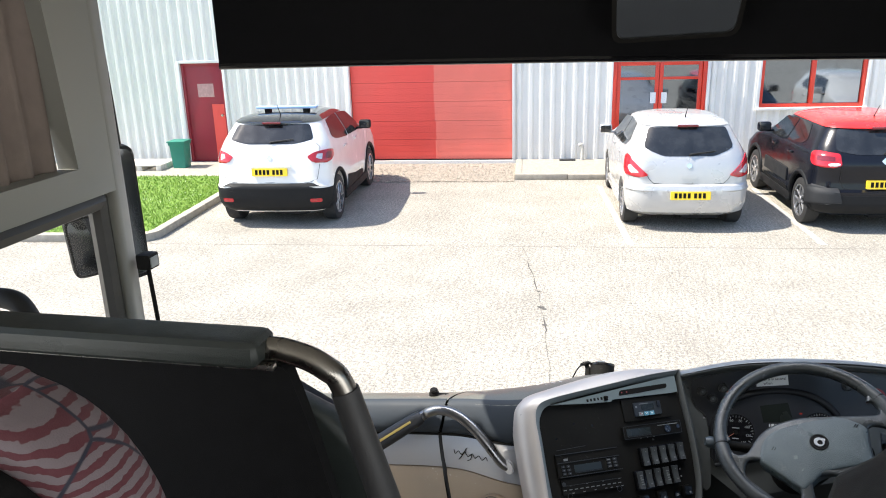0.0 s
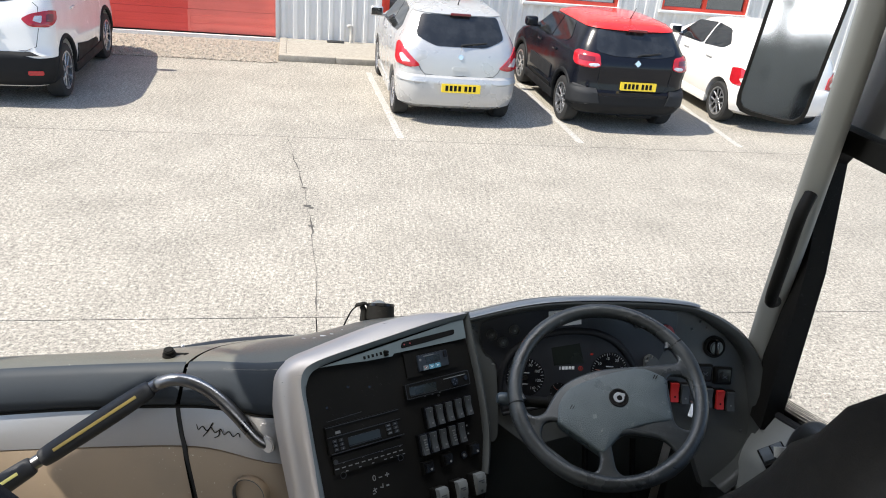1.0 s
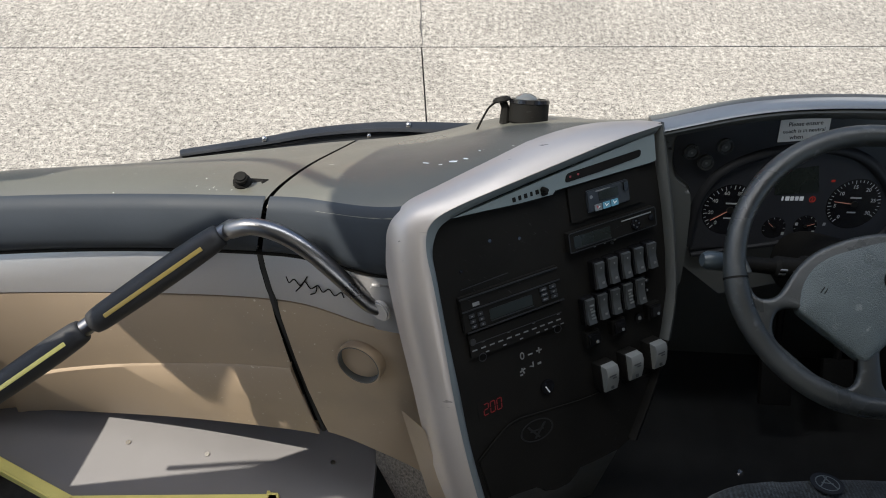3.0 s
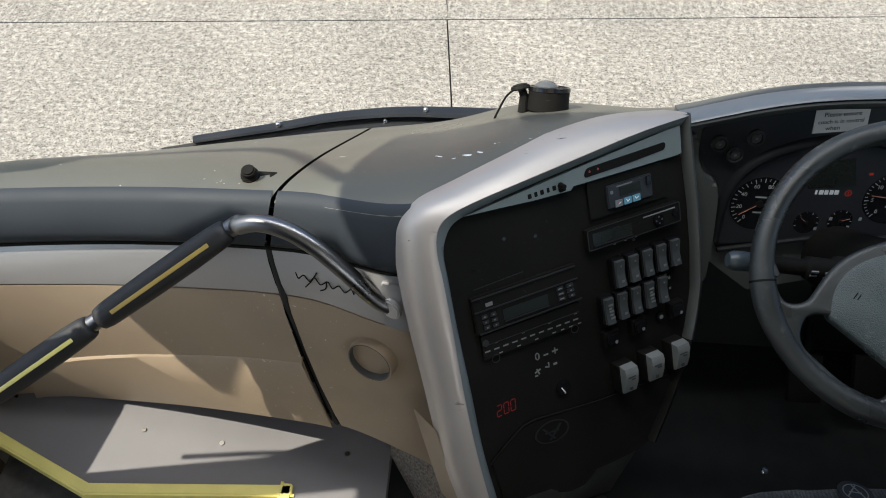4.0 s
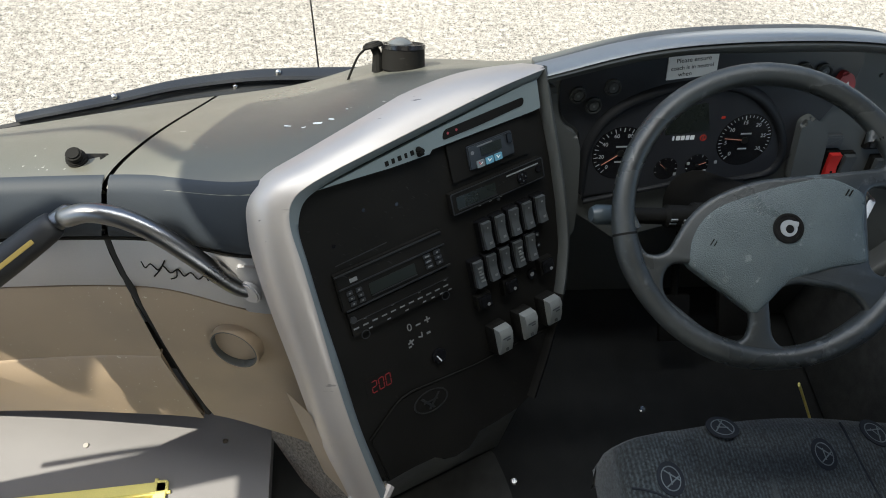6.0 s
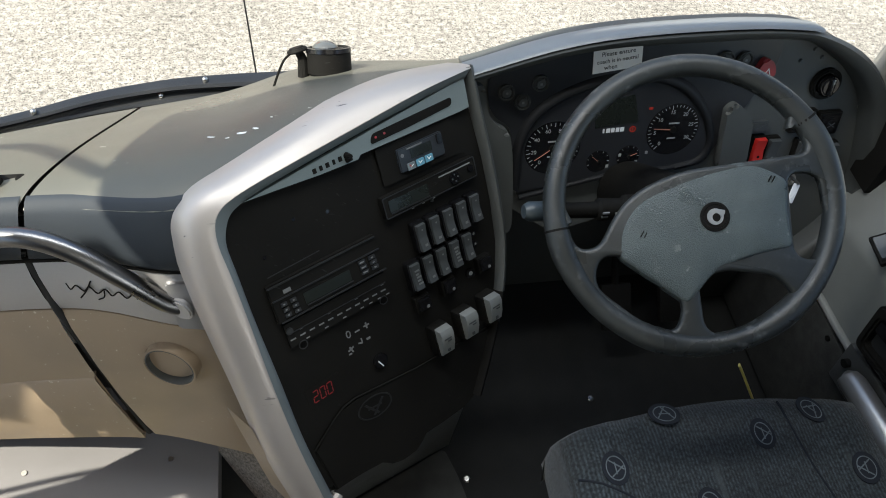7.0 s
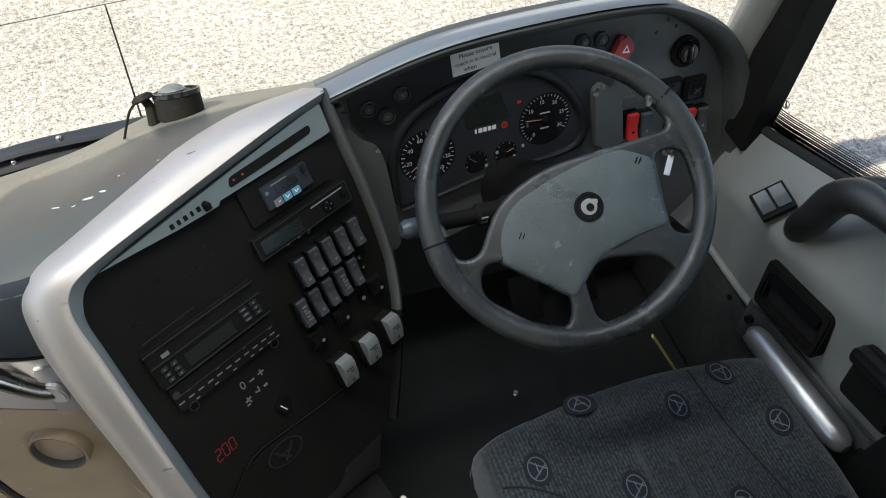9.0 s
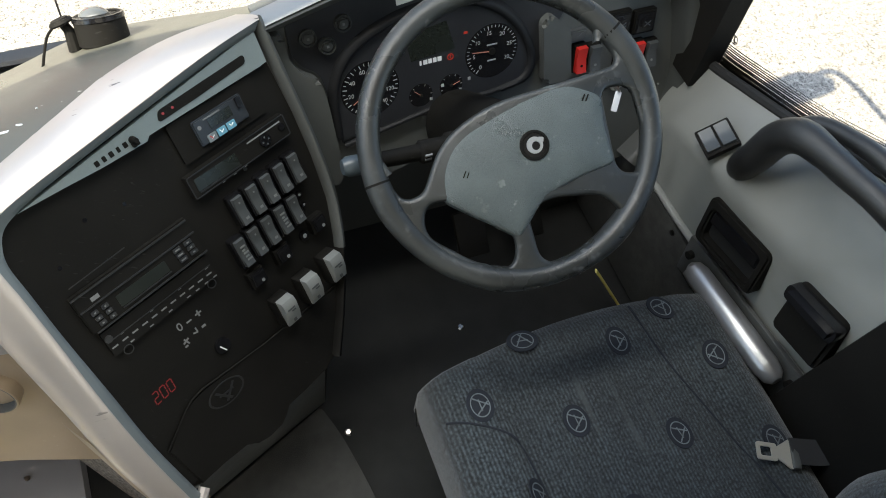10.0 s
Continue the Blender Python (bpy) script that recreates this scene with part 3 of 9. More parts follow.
class Shell:
    """A car's skin as level slices with rounded rear corners.
    keys: height, tail y, nose y, half width, rear corner radius."""

    def __init__(self, keys, bow):
        self.keys, self.bow = keys, bow
        self.cache = {}

    def key(self, z):
        k = self.keys
        z = min(max(z, k[0][0]), k[-1][0])
        for a, b in zip(k, k[1:]):
            if z <= b[0]:
                t = (z - a[0]) / (b[0] - a[0])
                return [p + (q - p) * t for p, q in zip(a, b)]
        return list(k[-1])

    def outline(self, z):
        """From the tail's middle round one side to the nose's middle."""
        _, yr, yf, w, rc = self.key(z)
        bw = self.bow * w * w
        rc = min(rc, w * 0.8)
        pts = []
        for i in range(12):
            x = (w - rc) * i / 12
            pts.append((x, yr + bw * (x / w) ** 2))
        y1 = yr + bw * ((w - rc) / w) ** 2
        ry = rc * 1.25
        for i in range(10):
            a = math.pi / 2 * i / 10
            pts.append((w - rc + rc * math.sin(a), y1 + ry * (1 - math.cos(a)) + 0.25 * rc * math.sin(a) * (1 - math.sin(a))))
        y2, y3 = y1 + ry, yf - 0.35
        for i in range(22):
            t = i / 22
            pts.append((w * (1 - 0.03 * t * t), y2 + (y3 - y2) * t))
        for i in range(9):
            a = math.pi / 2 * i / 8
            pts.append((w * 0.97 * math.cos(a) ** 0.7, y3 + 0.35 * math.sin(a)))
        return pts

    def arc(self, z):
        k = round(z, 4)
        if k not in self.cache:
            p = self.outline(z)
            s = [0.0]
            for a, b in zip(p, p[1:]):
                s.append(s[-1] + math.hypot(b[0] - a[0], b[1] - a[1]))
            self.cache[k] = (p, s)
        return self.cache[k]

    def at(self, s, z):
        """A point at arc length s from the tail's middle."""
        p, q = self.arc(z)
        a = abs(s)
        x = float(np.interp(a, q, [v[0] for v in p]))
        y = float(np.interp(a, q, [v[1] for v in p]))
        return Vector((math.copysign(x, s), y, z))

    def side(self, y, z, sx):
        p, _ = self.arc(z)
        p = p[12:44]
        return Vector((sx * float(np.interp(y, [v[1] for v in p], [v[0] for v in p])), y, z))

    def row(self, z, grow=0.0, tail=0.0):
        p = self.outline(z)
        half = [(x * (1 + grow), y - tail * max(0.0, 1 - k / 18)) for k, (x, y) in enumerate(p)]
        full = half + [(-x, y) for x, y in half[-2:0:-1]]
        return [Vector((x, y, z)) for x, y in full]


def car(name, label, s, d_rear, L, keys, colour, roof_colour, wheel_r, axle, opt):
    """A hatchback, tail towards the coach. Local x across, y forward from the tail, z up."""
    root = thing(name, label, "car", site(s, d_rear, 0))
    mw = SROT @ Matrix.Translation((s, -d_rear, 0)) @ Matrix.Rotation(radians(opt.get("yaw", 0)), 4, "Z")
    sh = Shell(keys, opt.get("bow", 0.10))
    hw = max(k[3] for k in keys)
    zs = sorted({round(k[0], 4) for k in keys} | {round((a[0] + b[0]) / 2, 4) for a, b in zip(keys, keys[1:]) if b[0] - a[0] > 0.05})
    bm = bmesh.new()
    vs = skin(bm, [sh.row(z) for z in zs], True)
    bm.faces.new(vs[0])
    bm.faces.new(vs[-1][::-1])
    cut = bmesh.new()
    for y in axle:
        for sx in (-1, 1):
            cyl(cut, wheel_r + 0.05, 0.36, Matrix.Translation((hw - 0.30 if sx > 0 else -hw - 0.06, y, wheel_r + 0.01)) @ Matrix.Rotation(radians(90), 4, "Y"), 36)
    bm = bool_cut(bm, cut)
    bm.transform(mw)
    part("body", bm, colour, root, smooth=32)

    def lifted(b2, proud):
        bmesh.ops.recalc_face_normals(b2, faces=b2.faces[:])
        b2.normal_update()
        f0 = b2.faces[:][len(b2.faces) // 2]
        if f0.normal.dot(f0.calc_center_median() - Vector((0, L * 0.45, 0.7))) < 0:
            bmesh.ops.reverse_faces(b2, faces=b2.faces[:])
        b2.normal_update()
        for v in b2.verts:
            v.co += v.normal * proud
        bmesh.ops.solidify(b2, geom=b2.faces[:], thickness=proud + 0.004)
        b2.transform(mw)
        return b2

    def panel(pname, poly, material, parent=None, proud=0.006, r=0.03, sx=0, lab="", nx=14, nz=14):
        """A panel laid on the skin; its outline in (arc, z), or in (y, z) on the side sx."""
        poly = rounded(poly, r, 6)
        zl, zh = min(p[1] for p in poly), max(p[1] for p in poly)
        b2 = bmesh.new()
        rows = []
        for i in range(nz + 1):
            t = 0.5 - 0.5 * math.cos(math.pi * i / nz)
            z = zl + 0.0005 + (zh - zl - 0.001) * t
            a, b = scan(poly, z)
            rows.append([(sh.side(a + (b - a) * j / nx, z, sx) if sx else sh.at(a + (b - a) * j / nx, z)) for j in range(nx + 1)])
        skin(b2, rows)
        return part(pname, lifted(b2, proud), material, parent or root, lab, smooth=40)

    def seam(path, material=M["rubber"], r=0.004, pname="shut_line"):
        b2 = bmesh.new()
        tube(b2, [mw @ sh.at(a, z) for a, z in path], r, 6)
        return part(pname, b2, material, root)

    # roof skin with its spoiler
    zr = opt["roof_z"]
    b2 = bmesh.new()
    lv = [zr] + [z for z in zs if z > zr + 0.01]
    rows = []
    for i, z in enumerate(lv):
        rr = sh.row(z, 0.012, opt.get("spoiler", 0.05) * max(0.0, 1 - 0.35 * i))
        for v in rr:
            v.z += 0.008
        rows.append(rr)
    under = [Vector((v.x * 0.97, v.y + 0.03, v.z - 0.012)) for v in rows[0]]
    vs = skin(b2, [under] + rows, True)
    b2.faces.new(vs[-1][::-1])
    b2.transform(mw)
    part("roof", b2, roof_colour, root, smooth=35)
    # glass
    w0, w1, wz0, wz1, drop = opt["glass"]
    panel("rear_window", [(-w0, wz0 + drop), (-w0 * 0.55, wz0), (w0 * 0.55, wz0), (w0, wz0 + drop), (w1, wz1), (-w1, wz1)], M["car_glass"], r=0.05, nx=22)
    for sx in (-1, 1):
        for nm, poly in opt["side_glass"]:
            panel(nm, poly, M["car_glass"], r=0.035, sx=sx, nx=10)
        if "pillar" in opt:
            panel("pillar_panel", opt["pillar"], M["black_gloss"], r=0.02, sx=sx, nx=8, proud=0.004)
    # wheels
    for y in axle:
        for sx in (-1, 1):
            wm = mw @ Matrix.Translation((sx * (hw - 0.215), y, wheel_r)) @ Matrix.Rotation(radians(90 * sx), 4, "Y")
            b2 = bmesh.new()
            pr = [(wheel_r * 0.66, 0.0), (wheel_r * 0.9, 0.0), (wheel_r * 0.985, 0.02), (wheel_r, 0.05), (wheel_r, 0.15), (wheel_r * 0.985, 0.185), (wheel_r * 0.9, 0.2), (wheel_r * 0.70, 0.195)]
            seg = 36
            skin(b2, [[wm @ Vector((r * math.cos(2 * math.pi * k / seg), r * math.sin(2 * math.pi * k / seg), h)) for r, h in pr] for k in range(seg)] + [[wm @ Vector((r, 0, h)) for r, h in pr]])
            wheel = part("wheel", b2, M["tyre"], root)
            b2 = bmesh.new()
            cyl(b2, wheel_r * 0.70, 0.02, wm @ Matrix.Translation((0, 0, 0.1)), 28)
            part("rim_well", b2, M["trim_black"], wheel)
            b2 = bmesh.new()
            for k in range(5):
                q = wm @ Matrix.Rotation(2 * math.pi * k / 5, 4, "Z")
                for off in (-1, 1):
                    box(b2, (wheel_r * 0.38, off * 0.03, 0.172), (wheel_r * 0.58, 0.026, 0.025), 0.006, q @ Matrix.Rotation(off * 0.12, 4, "Z"), 1)
            ring(b2, disc(0, 0, wheel_r * 0.71, 30), disc(0, 0, wheel_r * 0.64, 30), 0.15, 0.196, wm)
            cyl(b2, wheel_r * 0.16, 0.03, wm @ Matrix.Translation((0, 0, 0.160)), 16)
            part("rim", b2, M["alloy"], wheel)
    # bumper, cladding
    for nm, poly, m_, proud in opt.get("panels", []):
        panel(nm, poly, m_, r=0.03, nx=30, proud=proud)
    for nm, poly, m_, proud in opt.get("pair_panels", []):
        for sx in (-1, 1):
            panel(nm, [(sx * a, z) for a, z in poly], m_, r=0.02, nx=12, proud=proud)
    for nm, poly, m_, proud in opt.get("side_panels", []):
        for sx in (-1, 1):
            panel(nm, poly, m_, r=0.02, sx=sx, nx=12, proud=proud)
    if opt.get("arches"):
        for sx in (-1, 1):
            for y in axle:
                b2 = bmesh.new()
                pts = []
                for k in range(19):
                    t = -0.12 + (math.pi + 0.24) * k / 18
                    yy, zz = y + math.cos(t) * (wheel_r + 0.075), wheel_r + 0.01 + math.sin(t) * (wheel_r + 0.075)
                    p = sh.side(yy, max(zz, zs[0]), sx)
                    p.z = zz
                    p.x -= sx * 0.012
                    pts.append(mw @ p)
                tube(b2, pts, 0.033, 8)
                part("arch_trim", b2, M["trim_black"], root)
    for sx in (-1, 1):
        b2 = bmesh.new()
        ya, yb = axle[0] + wheel_r + 0.05, axle[1] - wheel_r - 0.05
        box(b2, (sx * (hw - 0.03), (ya + yb) / 2, zs[0] + 0.05), (0.06, yb - ya, 0.12), 0.02)
        b2.transform(mw)
        part("sill", b2, M["trim_black"] if opt.get("arches") else colour, root)
    # dark floor pan, axle and exhaust box seen under the tail
    b2 = bmesh.new()
    box(b2, (0, L * 0.5, zs[0] + 0.02), (hw * 1.3, L - 0.5, 0.10), 0.03)
    box(b2, (0.2, 0.35, zs[0] - 0.01), (0.5, 0.24, 0.12), 0.05)
    b2.transform(mw)
    part("floor_pan", b2, M["trim_black"], root)
    # number plate; its unreadable marks are plain bars
    px, pz, py = opt["plate"]
    p0 = sh.at(px, pz)
    q = mw @ Matrix.Translation((p0.x, p0.y - py, pz)) @ Matrix.Rotation(radians(84), 4, "X")
    b2 = bmesh.new()
    prism(b2, rect(0, 0, 0.50, 0.107, 0.01), -0.03, 0.012, q)
    plate = part("number_plate", b2, M["plate_yellow"], root, "yellow rear number plate")
    for x in (-0.185, -0.13, -0.075, -0.02, 0.06, 0.115, 0.17):
        b2 = bmesh.new()
        prism(b2, rect(x, 0, 0.036, 0.066), 0.012, 0.0135, q)
        part("plate_bar", b2, M["black"], plate, smooth=None)
    # tail lights
    for sx in (-1, 1):
        lamp = panel("tail_light", [(sx * a, z) for a, z in opt["light"]], M["lens_red"], r=0.03, proud=0.014, lab="red tail light")
        panel("lamp_window", [(sx * a, z) for a, z in opt["lamp_window"]], M["lens_clear"], lamp, r=0.012, proud=0.018, nx=5, nz=5)
        if "inner_red" in opt:
            panel("lamp_core", [(sx * a, z) for a, z in opt["inner_red"]], M["lens_dark"], lamp, r=0.012, proud=0.018, nx=5, nz=5)
    # door mirrors and handles
    my, mz = opt["mirror"]
    for sx in (-1, 1):
        e = sh.side(my, mz - 0.08, sx)
        b2 = bmesh.new()
        box(b2, (sx * (abs(e.x) + 0.13), my, mz), (0.19, 0.11, 0.14), 0.045, None, 3)
        box(b2, (sx * (abs(e.x) + 0.03), my + 0.01, mz - 0.06), (0.10, 0.05, 0.035), 0.012)
        b2.transform(mw)
        mir = part("door_mirror", b2, opt.get("mirror_mat", colour), root)
        b2 = bmesh.new()
        box(b2, (sx * (abs(e.x) + 0.135), my - 0.056, mz), (0.15, 0.006, 0.10), 0.002)
        b2.transform(mw)
        part("mirror_glass", b2, M["car_glass"], mir)
        for y in opt["handles"]:
            zz = opt["handle_z"]
            e2 = sh.side(y, zz, sx)
            b2 = bmesh.new()
            box(b2, (sx * (abs(e2.x) + 0.006), y, zz), (0.03, 0.17, 0.032), 0.011)
            b2.transform(mw)
            part("door_handle", b2, colour, root)
    # wiper, badge, aerial, upper brake light, shut lines
    b2 = bmesh.new()
    wz = wz0 + 0.012
    tube(b2, [mw @ (sh.at(a, z) + Vector((0, -0.022, 0.01))) for a, z in ((0.0, wz), (0.03, wz + 0.012), (0.2, wz + 0.03), (0.33, wz + 0.045))], [0.016, 0.011, 0.008, 0.006], 8)
    part("rear_wiper", b2, M["rubber"], root)
    bz, br = opt["badge"]
    p0 = sh.at(0.0, bz)
    b2 = bmesh.new()
    prism(b2, rounded([(0, br), (-br, 0), (0, -br), (br, 0)], br * opt.get("badge_round", 0.5)), -0.03, 0.010, mw @ Matrix.Translation((0, p0.y, bz)) @ Matrix.Rotation(radians(80), 4, "X"), 0.004)
    part("badge", b2, M["chrome"], root)
    zt = max(zs)
    b2 = bmesh.new()
    ay = sh.key(zr)[1]
    tube(b2, [mw @ Vector((0.02, ay + 0.30, zt - 0.02)), mw @ Vector((0.02, ay + 0.27, zt + 0.02)), mw @ Vector((0.02, ay + 0.16, zt + 0.15))], [0.012, 0.007, 0.004], 6)
    part("aerial", b2, M["rubber"], root)
    b2 = bmesh.new()
    box(b2, (0, ay - opt.get("spoiler", 0.05) + 0.005, zr + 0.012), (0.26, 0.04, 0.03), 0.008)
    b2.transform(mw)
    part("brake_light", b2, M["lens_dark"], root)
    for path in opt.get("seams", []):
        seam(path)
        seam([(-a, z) for a, z in path])
    return root


M["lens_clear"] = mat("lamp_clear_lens", (0.62, 0.60, 0.60), 0.15, metal=0.3, var=0.2, vscale=40, coat=0.6)
M["lens_dark"] = mat("lamp_dark_lens", (0.16, 0.006, 0.012), 0.15, var=0.2, vscale=30, coat=0.6)
M["cladding_grey"] = mat("bumper_corner_plastic", (0.020, 0.021, 0.023), 0.65, spec=0.3, var=0.12, bump=0.2, bscale=500)
p_white = paint("white_car_paint", (0.80, 0.77, 0.73))
p_silver = paint("silver_car_paint", (0.52, 0.515, 0.505), 0.35, 0.30)
p_black = mat("black_car_paint", (0.006, 0.007, 0.011), 0.16, var=0.05, vscale=4, spec=0.35)
p_red = paint("red_roof_paint", (0.72, 0.025, 0.02))
p_roofblack = paint("black_roof_paint", (0.012, 0.012, 0.013), 0.0, 0.1)
L1, L2 = 3.62, 3.56
car("crossover_car", "white crossover hatchback with black roof and lower cladding", -3.22, 4.72, L1, [
    (0.22, 0.14, L1 - 0.12, 0.74, 0.22), (0.30, 0.05, L1 - 0.03, 0.81, 0.22), (0.42, 0.01, L1, 0.83, 0.20), (0.60, 0.0, L1, 0.835, 0.20),
    (0.64, 0.035, L1, 0.83, 0.20), (0.80, 0.06, L1 - 0.04, 0.825, 0.20), (0.95, 0.08, L1 - 0.22, 0.82, 0.22), (1.08, 0.12, L1 - 0.80, 0.80, 0.24),
    (1.18, 0.18, L1 - 1.08, 0.765, 0.24), (1.30, 0.28, L1 - 1.30, 0.70, 0.22), (1.42, 0.38, L1 - 1.55, 0.625, 0.20), (1.465, 0.46, L1 - 1.72, 0.57, 0.24), (1.495, 0.60, L1 - 1.9, 0.47, 0.30), (1.51, 0.85, L1 - 2.1, 0.25, 0.20)],
    p_white, p_roofblack, 0.325, (0.62, L1 - 0.80), dict(
        roof_z=1.425, spoiler=0.07, glass=(0.60, 0.52, 1.165, 1.41, 0.05),
        side_glass=[("rear_side_window", [(0.62, 1.20), (0.78, 1.14), (1.42, 1.09), (1.42, 1.43), (0.80, 1.42)]), ("front_side_window", [(1.46, 1.09), (2.35, 1.08), (1.98, 1.40), (1.46, 1.43)])],
        panels=[("rear_bumper", [(-1.06, 0.25), (1.06, 0.25), (1.04, 0.57), (0.72, 0.585), (0.60, 0.64), (-0.60, 0.64), (-0.72, 0.585), (-1.04, 0.57)], M["trim_black"], 0.012), ("boot_garnish", [(-0.30, 0.865), (0.30, 0.865), (0.30, 0.90), (-0.30, 0.90)], M["chrome"], 0.014)],
        pair_panels=[("reflector", [(0.55, 0.385), (0.71, 0.385), (0.71, 0.435), (0.55, 0.435)], M["lens_red"], 0.018)],
        side_panels=[("door_cladding", [(1.10, 0.28), (2.25, 0.28), (2.2, 0.44), (1.75, 0.46), (1.15, 0.55)], M["trim_black"], 0.010)],
        arches=True, plate=(0.0, 0.80, 0.012), light=[(0.52, 1.0), (0.60, 0.925), (0.86, 0.915), (0.98, 0.97), (0.98, 1.06), (0.80, 1.075), (0.62, 1.055)],
        lamp_window=[(0.64, 0.975), (0.73, 0.955), (0.74, 1.03), (0.66, 1.03)], inner_red=[(0.78, 0.96), (0.88, 0.955), (0.90, 1.03), (0.79, 1.035)],
        mirror=(2.15, 1.16), mirror_mat=M["trim_black"], handles=(1.15, 1.85), handle_z=0.99, badge=(0.985, 0.045), badge_round=0.2,
        seams=[[(0.0, 0.655), (0.55, 0.655), (0.66, 0.70), (0.70, 0.90)], [(0.70, 1.06), (0.70, 1.12), (0.64, 1.17)]]))
car("silver_hatchback", "silver small hatchback parked by the entrance", 2.38, 4.80, L2, [
    (0.20, 0.16, L2 - 0.12, 0.68, 0.22), (0.26, 0.05, L2 - 0.03, 0.76, 0.24), (0.36, 0.01, L2, 0.785, 0.24), (0.56, 0.0, L2, 0.79, 0.24),
    (0.615, 0.02, L2, 0.79, 0.24), (0.635, 0.06, L2, 0.787, 0.22), (0.76, 0.075, L2 - 0.06, 0.785, 0.22), (0.90, 0.10, L2 - 0.35, 0.775, 0.24), (0.98, 0.13, L2 - 0.80, 0.76, 0.25),
    (1.08, 0.19, L2 - 1.05, 0.71, 0.24), (1.20, 0.28, L2 - 1.30, 0.645, 0.22), (1.33, 0.38, L2 - 1.58, 0.575, 0.20), (1.375, 0.46, L2 - 1.75, 0.52, 0.24), (1.405, 0.60, L2 - 1.9, 0.42, 0.28), (1.42, 0.85, L2 - 2.1, 0.22, 0.18)],
    p_silver, p_silver, 0.285, (0.60, L2 - 0.80), dict(
        roof_z=1.335, spoiler=0.045, glass=(0.575, 0.50, 0.985, 1.325, 0.10),
        side_glass=[("rear_side_window", [(0.66, 1.12), (0.80, 1.03), (1.36, 1.0), (1.36, 1.335), (0.86, 1.32)]), ("front_side_window", [(1.40, 1.0), (2.25, 0.98), (1.92, 1.30), (1.40, 1.335)])],
        pair_panels=[("bumper_ledge", [(0.42, 0.555), (0.90, 0.56), (0.90, 0.585), (0.42, 0.585)], p_silver, 0.012)],
        panels=[("boot_handle_recess", [(-0.105, 0.70), (0.105, 0.70), (0.095, 0.755), (-0.095, 0.755)], p_silver, 0.010), ("plate_recess", [(-0.32, 0.415), (0.32, 0.415), (0.33, 0.575), (-0.33, 0.575)], p_silver, 0.006)],
        plate=(0.02, 0.50, 0.008), light=[(0.50, 0.745), (0.58, 0.725), (0.84, 0.735), (0.95, 0.80), (0.93, 0.95), (0.84, 0.99), (0.77, 0.97)],
        lamp_window=[(0.62, 0.78), (0.75, 0.77), (0.81, 0.85), (0.75, 0.87)],
        mirror=(2.15, 1.06), handles=(1.1, 1.85), handle_z=0.90, badge=(0.87, 0.045), badge_round=0.9,
        seams=[[(0.0, 0.64), (0.44, 0.645), (0.50, 0.70), (0.52, 0.74)]]))
car("black_hatchback", "black hatchback with a red roof", 4.72, 4.84, L2, [
    (0.22, 0.14, L2 - 0.12, 0.70, 0.22), (0.29, 0.04, L2 - 0.03, 0.77, 0.24), (0.38, 0.0, L2, 0.80, 0.22), (0.54, 0.0, L2, 0.80, 0.22),
    (0.57, 0.05, L2, 0.80, 0.22), (0.70, 0.07, L2 - 0.06, 0.80, 0.22), (0.86, 0.04, L2 - 0.35, 0.795, 0.20), (0.98, 0.08, L2 - 0.80, 0.78, 0.22),
    (1.06, 0.15, L2 - 1.05, 0.74, 0.22), (1.18, 0.24, L2 - 1.30, 0.675, 0.20), (1.32, 0.33, L2 - 1.58, 0.60, 0.18), (1.365, 0.40, L2 - 1.75, 0.55, 0.22), (1.40, 0.55, L2 - 1.9, 0.45, 0.28), (1.42, 0.80, L2 - 2.1, 0.24, 0.18)],
    p_black, p_red, 0.305, (0.62, L2 - 0.80), dict(
        roof_z=1.30, spoiler=0.06, glass=(0.56, 0.52, 1.0, 1.295, 0.04),
        side_glass=[("rear_side_window", [(0.72, 1.10), (0.84, 1.03), (1.38, 1.0), (1.38, 1.29), (0.90, 1.285)]), ("front_side_window", [(1.42, 1.0), (2.25, 0.98), (1.92, 1.27), (1.42, 1.29)])],
        panels=[("rear_bumper", [(-1.02, 0.26), (1.02, 0.26), (1.0, 0.50), (-1.0, 0.50)], M["trim_black"], 0.012)],
        pair_panels=[("bumper_corner", [(0.46, 0.40), (1.0, 0.36), (1.0, 0.56), (0.86, 0.60), (0.52, 0.58)], M["cladding_grey"], 0.022)],
        side_panels=[("door_cladding", [(1.10, 0.24), (2.2, 0.24), (2.2, 0.40), (1.10, 0.40)], M["trim_black"], 0.008), ("door_bump_panel", [(1.15, 0.46), (2.18, 0.46), (2.18, 0.64), (1.15, 0.64)], M["cladding_grey"], 0.014)],
        arches=True, plate=(0.06, 0.635, 0.012), light=[(0.50, 0.87), (0.56, 0.855), (0.86, 0.86), (0.92, 0.90), (0.90, 1.0), (0.80, 1.03), (0.52, 1.01)],
        lamp_window=[(0.52, 0.872), (0.66, 0.868), (0.66, 0.892), (0.52, 0.896)], inner_red=[(0.58, 0.92), (0.80, 0.92), (0.79, 0.98), (0.58, 0.98)],
        mirror=(2.10, 1.08), handles=(1.12, 1.85), handle_z=0.88, badge=(0.93, 0.045), badge_round=0.1,
        seams=[[(0.0, 0.575), (0.44, 0.575), (0.50, 0.66), (0.50, 0.86)]]))
